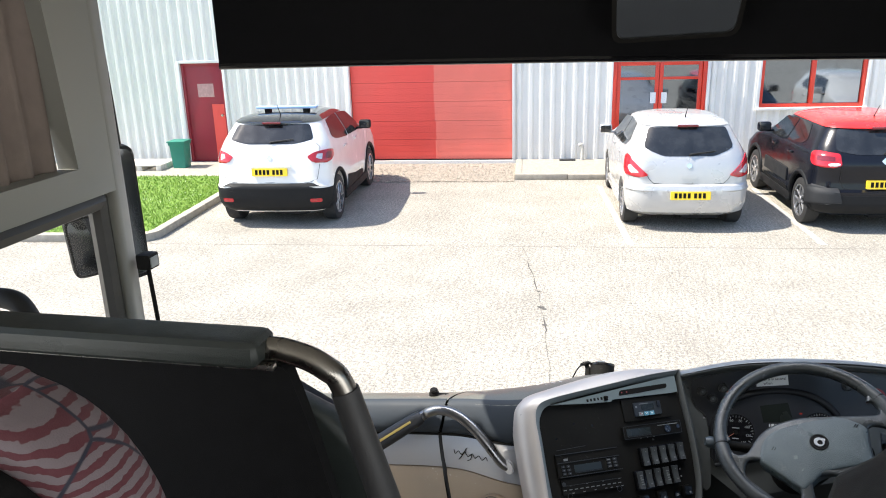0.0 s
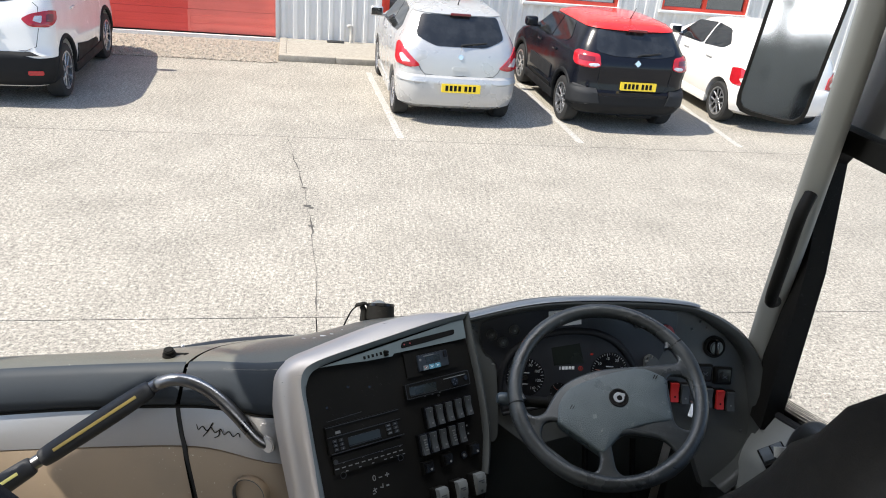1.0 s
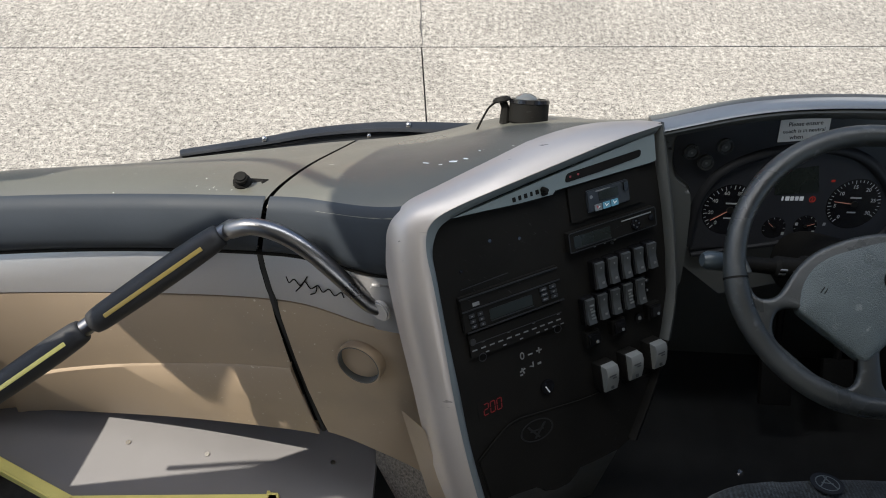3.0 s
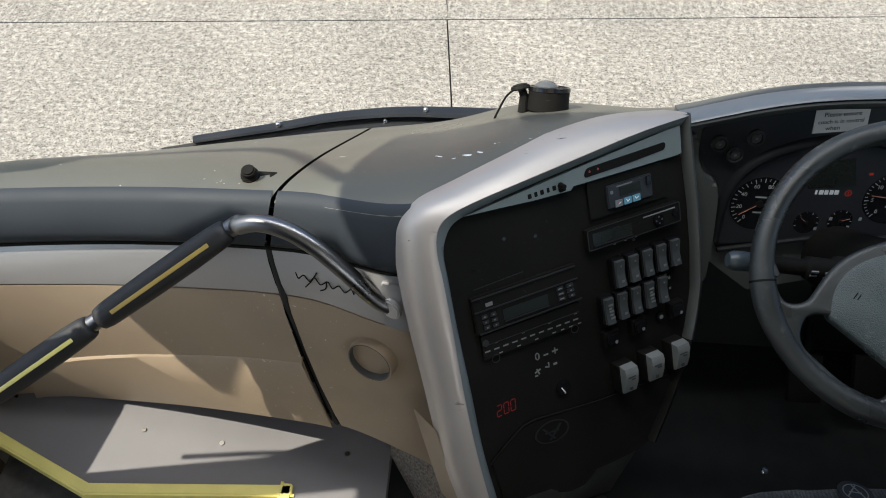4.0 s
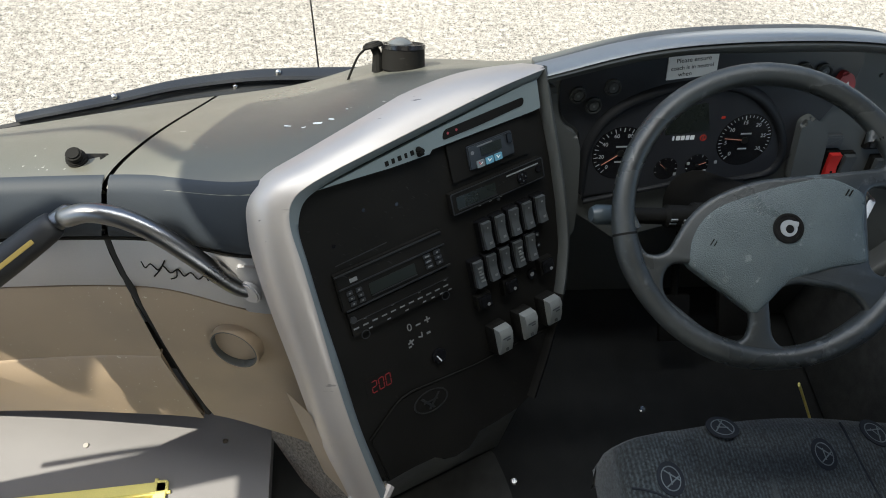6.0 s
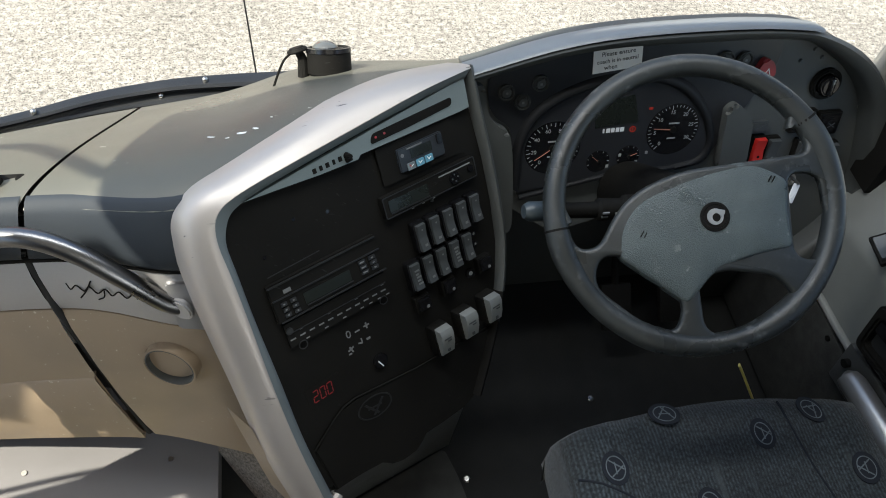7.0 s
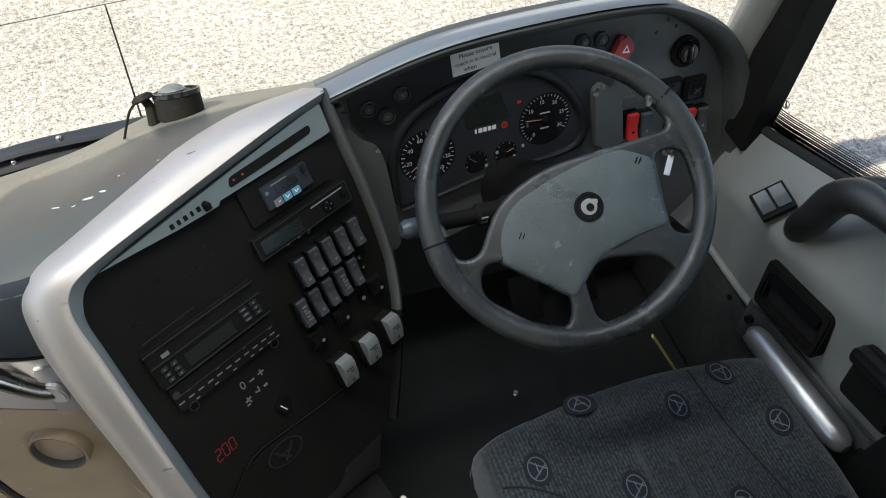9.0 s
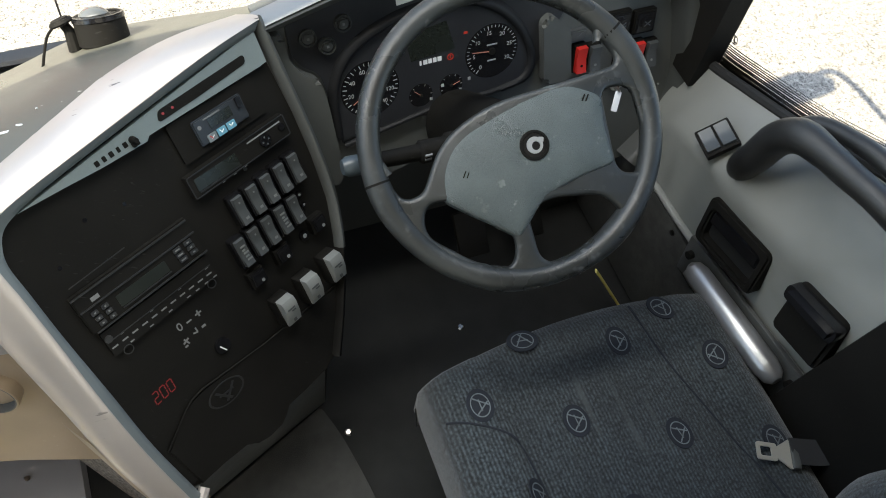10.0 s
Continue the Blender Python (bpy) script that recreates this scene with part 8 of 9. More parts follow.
# ---- entrance: landing, steps, hand rail ----
LZ = 0.86
bm = bmesh.new()
prism(bm, [(0.165, 0.95), (0.165, 1.76), (-0.86, 1.76), (-0.86, 1.52), (-0.80, 1.487), (-0.536, 1.375), (-0.06, 1.405), (-0.06, 0.95)], LZ - 0.05, LZ, Matrix.Identity(4))
structure("landing", bm, M["landing"], "grey vinyl entrance landing with bright screws", "floor", None)
bm = bmesh.new()
for a, b_ in (((-0.06, 0.95), (-0.06, 1.405)), ((-0.06, 1.405), (-0.536, 1.375)), ((-0.536, 1.375), (-0.80, 1.487)), ((-0.80, 1.487), (-0.86, 1.52))):
    va, vb = Vector((*a, LZ)), Vector((*b_, LZ))
    t = (vb - va).normalized()
    nrm = Vector((-t.y, t.x, 0))
    L_ = (vb - va).length
    q = Matrix.Translation((va + vb) / 2) @ Matrix((t, nrm, Vector((0, 0, 1)))).transposed().to_4x4()
    box(bm, (0, 0.010, 0.003), (L_ + 0.01, 0.024, 0.010), 0.003, q)
    box(bm, (0, 0.022, -0.02), (L_ + 0.02, 0.008, 0.05), 0.002, q)
structure("step_nosing", bm, M["yellow"], "yellow step nosing round the entrance landing", "trim", None)
bm = bmesh.new()
for x, y in ((-0.25, 1.50), (0.06, 1.495), (-0.45, 1.52)):
    cyl(bm, 0.006, 0.003, Matrix.Translation((x, y, LZ)), 10)
structure("landing_screws", bm, M["steel"], "bright screws in the landing", "trim", None)
bm = bmesh.new()
box(bm, (-0.46, 1.3, 0.60), (0.86, 0.34, 0.06))
box(bm, (-0.46, 1.05, 0.38), (0.86, 0.34, 0.06))
box(bm, (-0.46, 0.7, 0.36), (0.86, 0.5, 0.06))
structure("entrance_steps", bm, M["carpet"], "dark speckled entrance steps", "stairs", None)
bm = bmesh.new()
skin(bm, [[Vector((0.0, 1.60, LZ)), Vector((0.16, 1.55, LZ)), Vector((0.165, 1.5, LZ)), Vector((0.30, 1.33, FLOOR - 0.05)), Vector((0.40, 1.27, FLOOR - 0.05))], [Vector((0.0, 1.60, 1.16)), Vector((0.10, 1.53, 1.16)), Vector((0.2, 1.49, 1.15)), Vector((0.34, 1.42, 1.13)), Vector((0.42, 1.37, 1.08))]])
structure("kick_panel", bm, M["carpet"], "speckled carpet kick panel beside the landing", "trim")
bm = bmesh.new()
skin(bm, [[Vector((-0.86, 1.72, LZ)), Vector((-0.3, 1.72, LZ)), Vector((0.1, 1.66, LZ))], [Vector((-0.86, 1.66, 1.2)), Vector((-0.3, 1.66, 1.2)), Vector((0.1, 1.60, 1.2))]])
structure("toe_wall", bm, M["black"], "dark toe space beneath the dashboard", "wall")
bm = bmesh.new()
prism(bm, rounded([(0.41, 1.342), (0.690, 1.462), (0.716, 1.386), (0.742, 1.252), (0.752, 1.16), (0.41, 1.16)], [0, 0.01, 0.05, 0.05, 0, 0]), FLOOR, FLOOR + 0.012, Matrix.Identity(4), 0.004)
M["floor_grey"] = mat("grey_floor_moulding", (0.055, 0.055, 0.052), 0.7, spec=0.25, var=0.2, vscale=30, bump=0.3, bscale=500)
structure("floor_edge", bm, M["floor_grey"], "dark grey floor moulding at the console's foot", "floor", 30)
# hand rail from console to the door
rail = thing("hand_rail", "steel entrance hand rail with black and yellow grips", "rail", (0.0, 1.6, 1.4))
rp = smooth_path([(0.197, 1.535, 1.452), (0.165, 1.532, 1.472), (0.11, 1.545, 1.535), (0.061, 1.560, 1.580), (0.01, 1.574, 1.606), (-0.04, 1.584, 1.610), (-0.08, 1.588, 1.594), (-0.111, 1.592, 1.570), (-0.349, 1.463, 1.443), (-0.60, 1.325, 1.308), (-0.84, 1.19, 1.18)], 6)
bm = bmesh.new()
tube(bm, rp, 0.0162, 16)
part("tube", bm, M["rail_steel"], rail, smooth=80)
bm = bmesh.new()
cyl(bm, 0.022, 0.012, basis((0.193, 1.528, 1.462), (-0.5, -0.85, 0.15)), 18, None, 0.003)
part("bracket", bm, M["silver_strip"], rail)
# the grips' yellow again, dimmed in colour for the first grip's weaker light
M["stripe_shaded"] = mat("shaded_grip_stripe", (0.42, 0.30, 0.08), 0.5, var=0.1)
A, B = Vector((-0.105, 1.594, 1.574)), Vector((-0.84, 1.19, 1.18))
dv = (B - A)
for k, (t0, t1) in enumerate(((0.0, 0.315), (0.335, 0.60), (0.63, 0.90))):
    p0, p1 = A + dv * t0, A + dv * t1
    bm = bmesh.new()
    n_ = 10
    tube(bm, [p0, p0.lerp(p1, 0.012), p0.lerp(p1, 0.05)] + [p0.lerp(p1, i / n_) for i in range(1, n_)] + [p0.lerp(p1, 0.95), p0.lerp(p1, 0.988), p1], [0.0172, 0.0215, 0.0235] + [0.0245, 0.0255, 0.0262, 0.0262, 0.0262, 0.026, 0.0255, 0.025, 0.0245] + [0.0235, 0.0215, 0.0172], 16)
    g = part("grip", bm, M["black_soft"], rail, "black foam grip", smooth=60)
    bm = bmesh.new()
    ax = dv.normalized()
    out = Vector((0.25, -0.55, 0.8))
    out = (out - ax * out.dot(ax)).normalized()
    q = Matrix.Translation(p0.lerp(p1, 0.5)) @ Matrix((ax, out.cross(ax), out)).transposed().to_4x4()
    box(bm, (0, 0.004, 0.0250), ((p1 - p0).length * 0.74, 0.008, 0.004), 0.0015, q)
    part("stripe", bm, M["stripe_shaded"] if k == 0 else M["yellow"], g, "pale stripe")

# ---- modesty screen and courier seat behind the entrance ----
ms = thing("modesty_screen", "black modesty screen with padded top and bronze rail", "screen", (-0.3, 0.35, DECK))
bm = bmesh.new()
prism(bm, rounded([(-0.88, 1.2), (0.22, 1.2), (0.145, 1.85), (0.087, 2.154), (0.052, 2.30), (0.030, 2.372), (-0.88, 2.372)], [0, 0.02, 0.05, 0.1, 0.05, 0.012, 0]), -0.012, 0.012, Matrix.Translation((0, 0.36, 0)) @ Matrix.Rotation(radians(90), 4, "X"), 0)
M["screen_black"] = mat("black_screen_cloth", (0.005, 0.005, 0.0055), 0.9, var=0.3, vscale=50, bump=0.3, bscale=500, spec=0.1)
part("panel", bm, M["screen_black"], ms)
bm = bmesh.new()
tube(bm, smooth_path([(-0.88, 0.35, 2.392), (-0.3, 0.35, 2.395), (-0.02, 0.35, 2.397), (0.04, 0.352, 2.392), (0.084, 0.355, 2.372), (0.110, 0.36, 2.333), (0.158, 0.36, 2.165), (0.218, 0.36, 1.90), (0.31, 0.37, 1.2)], 6), 0.0175, 14)
part("rail", bm, M["darksteel"], ms, smooth=80)
bm = bmesh.new()
box(bm, (-0.445, 0.340, 2.402), (0.91, 0.070, 0.040), 0.018, None, 3)
M["pad_green"] = mat("dark_vinyl_pad", (0.016, 0.020, 0.0185), 0.45, spec=0.4, var=0.2, vscale=20, bump=0.4, bscale=900)
part("top_pad", bm, M["pad_green"], ms, "black padded top")
bm = bmesh.new()
tube(bm, [(0.109, 0.36, 2.337), (0.158, 0.36, 2.165), (0.218, 0.36, 1.90), (0.27, 0.367, 1.5)], [0.020, 0.0225, 0.0235, 0.024], 14)
part("sleeve", bm, M["black_soft"], ms, "black foam sleeve", smooth=80)
bm = bmesh.new()
box(bm, (-0.43, 0.338, 2.376), (0.9, 0.014, 0.009), 0.003)
part("rail_strip", bm, M["steel"], ms)
# patterned passenger seat just behind the screen
M["moquette"] = mat("red_patterned_moquette", (0.09, 0.085, 0.10), 0.95, var=0.2, vscale=60, bump=0.4, bscale=600)
nt = M["moquette"].node_tree
tcx = nt.nodes.new("ShaderNodeTexCoord")
pick = nt.nodes.new("ShaderNodeTexVoronoi")
pick.inputs["Scale"].default_value = 11
nt.links.new(tcx.outputs["Object"], pick.inputs["Vector"])
turn = nt.nodes.new("ShaderNodeVectorRotate")
turn.rotation_type = "Y_AXIS"
nt.links.new(tcx.outputs["Object"], turn.inputs["Vector"])
amt = nt.nodes.new("ShaderNodeMapRange")
amt.inputs["To Min"].default_value, amt.inputs["To Max"].default_value = -0.9, 0.9
sepc = nt.nodes.new("ShaderNodeSeparateColor")
nt.links.new(pick.outputs["Color"], sepc.inputs[0])
nt.links.new(sepc.outputs[0], amt.inputs["Value"])
nt.links.new(amt.outputs[0], turn.inputs["Angle"])
wv = nt.nodes.new("ShaderNodeTexWave")
wv.bands_direction = "Z"
wv.inputs["Scale"].default_value = 26
wv.inputs["Distortion"].default_value = 2.2
wv.inputs["Detail Scale"].default_value = 2.0
nt.links.new(turn.outputs[0], wv.inputs["Vector"])
rp_ = nt.nodes.new("ShaderNodeValToRGB")
rp_.color_ramp.elements[0].color, rp_.color_ramp.elements[1].color = (0.105, 0.086, 0.096, 1), (0.060, 0.014, 0.020, 1)
rp_.color_ramp.elements[0].position, rp_.color_ramp.elements[1].position = 0.50, 0.62
nt.links.new(wv.outputs["Fac"], rp_.inputs[0])
# navy lines between the fields
edge = nt.nodes.new("ShaderNodeTexVoronoi")
edge.feature = "DISTANCE_TO_EDGE"
edge.inputs["Scale"].default_value = 11
nt.links.new(tcx.outputs["Object"], edge.inputs["Vector"])
er = nt.nodes.new("ShaderNodeMapRange")
er.inputs["From Min"].default_value, er.inputs["From Max"].default_value = 0.012, 0.03
nt.links.new(edge.outputs["Distance"], er.inputs["Value"])
mxn = nt.nodes.new("ShaderNodeMix")
mxn.data_type = "RGBA"
mxn.inputs[6].default_value = (0.012, 0.013, 0.024, 1)
nt.links.new(er.outputs[0], mxn.inputs[0])
nt.links.new(rp_.outputs[0], mxn.inputs[7])
nt.links.new(mxn.outputs[2], nt.nodes["Principled BSDF"].inputs["Base Color"])
ps = thing("passenger_seat", "high-backed passenger seat in red and grey moquette with a black back", "seat", (-0.35, -0.1, DECK))
for nm, m_, lab, w0, z1, y0, half in (("backrest", "moquette", "", 0.192, 2.502, 0.070, 0.052), ("back_panel", "screen_black", "black cloth back panel", 0.178, 2.472, 0.0, 0.020)):
    bm = bmesh.new()
    rows = []
    for k in range(25):
        t = 1 - (1 - k / 24) ** 2
        z = 1.45 + (z1 - 1.45) * t
        w = w0 * max(0.05, 1 - max(0, (z - z1 + 0.24) / 0.24) ** 2.6) ** (1 / 2.6)
        o = rounded([(-w, -half), (w, -half), (w, half), (-w, half)], half * 0.9, 5)
        rows.append([Vector((-0.145 + a, y0 - 0.06 * t + b, z)) for a, b in o])
    vs = skin(bm, rows, True)
    bm.faces.new(vs[0])
    bm.faces.new(vs[-1][::-1])
    part(nm, bm, M[m_], ps, lab, smooth=70)
bm = bmesh.new()
box(bm, (-0.15, 0.14, 1.52), (0.46, 0.40, 0.14), 0.04)
part("cushion", bm, M["moquette"], ps)
bm = bmesh.new()
box(bm, (-0.15, 0.10, 1.30), (0.3, 0.3, 0.30), 0.01)
part("base", bm, M["black"], ps)
# curved black grab rail by the entrance
gr = thing("entrance_rail", "black padded grab rail curving down beside the entrance", "hand rail", (-0.76, 0.8, 1.2))
bm = bmesh.new()
tube(bm, smooth_path([(-0.91, 0.80, 2.243), (-0.86, 0.80, 2.253), (-0.81, 0.80, 2.246), (-0.785, 0.80, 2.212), (-0.775, 0.80, 2.16), (-0.77, 0.80, 1.9), (-0.77, 0.80, 1.2)], 6), 0.023, 14)
part("tube", bm, M["black_soft"], gr, smooth=80)
# folding courier seat by the door
cs = thing("courier_seat", "dark blue folding courier seat with a black back shell", "seat", (-0.2, 0.7, 0.9))
M["navy"] = mat("navy_cloth", (0.010, 0.012, 0.022), 0.95, var=0.25, vscale=40, bump=0.5, bscale=700)
for nm, m_, y0, half, w0, top, x0 in (("back_shell", "pad_green", 0.665, 0.028, 0.25, 2.20, -0.165), ("backrest", "navy", 0.735, 0.05, 0.215, 2.15, -0.165)):
    bm = bmesh.new()
    rows = []
    for k in range(15):
        t = k / 14
        z = 1.40 + (top - 1.40) * t
        w = w0 * math.sqrt(max(0.02, 1 - max(0, (t - 0.6) / 0.4) ** 2.2))
        o = rounded([(-w, -half), (w, -half), (w, half), (-w, half)], half * 0.9, 4)
        rows.append([Vector((x0 + a_, y0 - 0.04 * t + b_, z)) for a_, b_ in o])
    vs = skin(bm, rows, True)
    bm.faces.new(vs[0])
    bm.faces.new(vs[-1][::-1])
    part(nm, bm, M[m_], cs, smooth=70)
bm = bmesh.new()
box(bm, (-0.235, 0.93, 1.365), (0.33, 0.33, 0.085), 0.04, None, 3)
part("cushion", bm, M["navy"], cs)
bm = bmesh.new()
box(bm, (-0.255, 1.11, 1.345), (0.29, 0.055, 0.055), 0.025, None, 3)
part("front_roll", bm, M["navy"], cs)
bm = bmesh.new()
box(bm, (-0.235, 0.80, 1.13), (0.10, 0.2, 0.52), 0.01)
part("post", bm, M["black"], cs)

# ---- windscreen foot: camera puck, wipers ----
M["wiper_arm"] = mat("wiper_arm_paint", (0.016, 0.017, 0.018), 0.35, var=0.15)
pu = thing("camera_puck", "black drum-shaped sensor with a clear dome on the dash", "camera", (0.50, 1.97, 1.58))
# it stands square to the sloping deck
PM = Matrix.Translation((0.468, 1.953, 1.578)) @ Matrix.Rotation(radians(-33), 4, "X")
M["dome_clear"] = mat("grey_dome", (0.09, 0.094, 0.092), 0.12, var=0.1, coat=0.5)
bm = bmesh.new()
cyl(bm, 0.0425, 0.050, PM, 36, 0.0415, 0.003)
part("drum", bm, M["black"], pu)
bm = bmesh.new()
cyl(bm, 0.0432, 0.010, PM @ Matrix.Translation((0, 0, 0.040)), 36, None, 0.002)
part("drum_band", bm, M["black_gloss"], pu)
bm = bmesh.new()
bmesh.ops.create_uvsphere(bm, u_segments=24, v_segments=12, radius=0.027, matrix=PM @ Matrix.Translation((-0.006, 0.006, 0.042)) @ Matrix.Diagonal((1, 1, 0.75, 1)))
part("dome", bm, M["dome_clear"], pu, "clear plastic dome")
bm = bmesh.new()
tube(bm, [PM @ Vector(p) for p in ((-0.050, 0.0, -0.004), (-0.050, 0.0, 0.030), (-0.056, 0.0, 0.042))], [0.011, 0.009, 0.008], 10)
cyl(bm, 0.022, 0.010, PM @ Matrix.Translation((-0.058, 0.0, 0.042)) @ Matrix.Rotation(radians(-15), 4, "Y"), 22, 0.017, 0.003)
part("sucker", bm, M["black"], pu)
bm = bmesh.new()
tube(bm, smooth_path([PM @ Vector(p) for p in ((-0.072, 0, 0.040), (-0.086, 0, 0.026), (-0.098, 0, 0.002), (-0.108, 0.0, -0.022))], 5), 0.0024, 6)
part("lead", bm, M["black"], pu)
wiper_lines = (((0.42, 2.190, 1.345), (0.378, 2.193, 1.344), (0.248, 2.193, 1.342), (0.117, 2.186, 1.340), (-0.037, 2.156, 1.338), (-0.159, 2.115, 1.336), (-0.333, 2.062, 1.334), (-0.43, 2.032, 1.332)),
               ((0.30, 2.190, 1.318), (0.17, 2.182, 1.316), (-0.03, 2.150, 1.314), (-0.26, 2.09, 1.312), (-0.44, 2.035, 1.310)))
for k, pts in enumerate(wiper_lines):
    wp = thing("windscreen_wiper", "black windscreen wiper at rest along the glass", "wiper", pts[0], "windscreen wipers")
    path = smooth_path(pts, 5)
    n_ = len(path)
    bm = bmesh.new()
    tube(bm, [p + Vector((0, 0, -0.012)) for p in path], 0.008, 8, 1.2)
    part("blade", bm, M["rubber"], wp)
    bm = bmesh.new()
    tube(bm, [p + Vector((0, 0.004, 0.006)) for p in path[:int(n_ * 0.9)]], [0.024 - 0.013 * i / n_ for i in range(int(n_ * 0.9))], 8, 0.42)
    arm_ = part("arm", bm, M["wiper_arm"], wp)
    for t in (0.35, 0.7):
        bm = bmesh.new()
        bmesh.ops.create_uvsphere(bm, u_segments=10, v_segments=6, radius=0.007, matrix=Matrix.Translation(path[int(n_ * t)] + Vector((0, 0.0, 0.016))))
        part("rivet", bm, M["steel"], arm_)

# ---- left side: door glass, curtain, lamps ----
bm = bmesh.new()
tube(bm, [(-0.92, 1.265, 0.6), (-0.92, 1.265, 2.37)], 0.028, 8)
tube(bm, [(-0.92, 1.265, 2.36), (-0.92, 0.40, 2.36)], 0.03, 8)
tube(bm, [(-0.92, 0.42, 0.6), (-0.92, 0.42, 2.32)], 0.03, 8)
M["door_frame"] = mat("dark_door_frame", (0.050, 0.047, 0.042), 0.45, var=0.12, vscale=6)
structure("door_1", bm, M["door_frame"], "dark grey framed entrance door", "door")
bm = glass_sheet([[Vector((-0.925, 0.44, 0.6)), Vector((-0.925, 1.25, 0.6))], [Vector((-0.925, 0.44, 2.35)), Vector((-0.925, 1.25, 2.35))]], (0.4, 1, 2))
dg = structure("window_door", bm, M["clear"], "clear entrance door glass", "window", None)
dg.visible_shadow = False
bm = bmesh.new()
prism(bm, [(0.30, 2.385), (1.285, 2.385), (1.285, 3.1), (1.10, 3.1), (1.15, 2.47), (0.30, 2.47)], -0.03, 0.03, Matrix.Translation((-0.90, 0, 0)) @ Matrix.Rotation(radians(90), 4, "Z") @ Matrix.Rotation(radians(90), 4, "X"))
structure("trim_door_header", bm, M["pillar"], "grey framed panel above the entrance door", "trim", None)
cu = thing("curtain", "brown pleated curtain drawn in the side window", "curtain", (-0.9, 0.8, 2.45))
bm = bmesh.new()
rows = []
for z in (2.44, 2.75, 3.1):
    rows.append([Vector((-0.93 + 0.018 * math.sin(i * 1.1), 0.30 + 0.84 * i / 60, z)) for i in range(61)])
skin(bm, rows)
part("cloth", bm, M["curtain"], cu, smooth=80)
# outside mirrors
lm = thing("outside_mirror", "black arm-mounted outside mirror by the door", "mirror", (-1.05, 1.75, 2.0))
q = basis((-1.125, 1.68, 2.21), (0.75, -0.66, 0.0))
bm = bmesh.new()
pol = rect(0, 0, 0.085, 0.46, 0.035)
prism(bm, pol, -0.05, 0.0, q, 0)
ring(bm, pol, [(u * 0.9, v * 0.95) for u, v in pol], 0.0, 0.012, q)
part("housing", bm, M["black"], lm)
bm = bmesh.new()
prism(bm, [(u * 0.9, v * 0.95) for u, v in pol], 0.0, 0.004, q)
part("mirror_glass", bm, M["mirror"], lm, smooth=None)
bm = bmesh.new()
tube(bm, smooth_path([(-1.14, 1.70, 2.3), (-1.15, 1.70, 2.75), (-1.14, 1.66, 3.05), (-0.98, 1.5, 3.16)], 5), 0.014, 8)
part("arm", bm, M["black"], lm)
# mirror head stretched into unseen blocks that keep sun off the fascia
bm = bmesh.new()
box(bm, (-1.06, 1.428, 2.62), (0.07, 0.095, 0.68), 0.03)
box(bm, (-1.05, 1.35, 2.86), (0.06, 0.11, 0.66), 0.03)
part("shade_block", bm, M["black"], lm)
nm_ = thing("near_mirror", "small black framed kerb mirror outside the door", "mirror", (-1.48, 1.91, 2.0))
q = basis((-1.486, 1.917, 2.006), (0.75, -0.66, 0.0), 3)
bm = bmesh.new()
pol = rect(0, 0, 0.144, 0.238, 0.03)
prism(bm, pol, -0.03, 0.0, q, 0)
ring(bm, pol, [(u * 0.88, v * 0.92) for u, v in pol], 0.0, 0.010, q)
part("housing", bm, M["black"], nm_)
bm = bmesh.new()
prism(bm, [(u * 0.88, v * 0.92) for u, v in pol], 0.0, 0.003, q)
part("mirror_glass", bm, M["mirror"], nm_, smooth=None)
bm = bmesh.new()
tube(bm, smooth_path([(-1.46, 1.945, 2.02), (-1.36, 1.86, 2.04), (-1.24, 1.76, 2.08), (-1.15, 1.70, 2.12)], 5), 0.013, 8)
part("arm", bm, M["black"], nm_)
rm = thing("outside_mirror", "black arm-mounted outside mirror on the driver's side", "mirror", (1.8, 2.2, 2.2))
q = basis((1.655, 2.20, 2.46), (-0.5, -0.85, 0.0), -4)
bm = bmesh.new()
pol = rect(0, 0, 0.21, 0.50, 0.05)
prism(bm, pol, -0.06, 0.0, q, 0)
ring(bm, pol, [(u * 0.9, v * 0.95) for u, v in pol], 0.0, 0.012, q)
part("housing", bm, M["black"], rm)
bm = bmesh.new()
prism(bm, [(u * 0.9, v * 0.95) for u, v in pol], 0.0, 0.004, q)
part("mirror_glass", bm, M["mirror"], rm, smooth=None)
bm = bmesh.new()
tube(bm, smooth_path([(1.66, 2.24, 2.6), (1.68, 2.2, 2.9), (1.6, 1.8, 3.1)], 5), 0.02, 8)
part("arm", bm, M["black"], rm)
# small camera on the left pillar with its lead
dc = thing("pillar_camera", "small black box camera on the door pillar", "camera", (-0.82, 1.30, 2.15))
bm = bmesh.new()
box(bm, (-0.84, 1.335, 2.165), (0.045, 0.05, 0.045), 0.006)
part("body", bm, M["black"], dc)
bm = bmesh.new()
box(bm, (-0.815, 1.33, 2.165), (0.004, 0.036, 0.03), 0.002)
part("lens_plate", bm, M["light_key"], dc)
bm = bmesh.new()
tube(bm, smooth_path([(-0.845, 1.34, 2.14), (-0.85, 1.36, 1.9), (-0.85, 1.37, 1.6)], 5), 0.007, 6)
part("lead", bm, M["black"], dc)

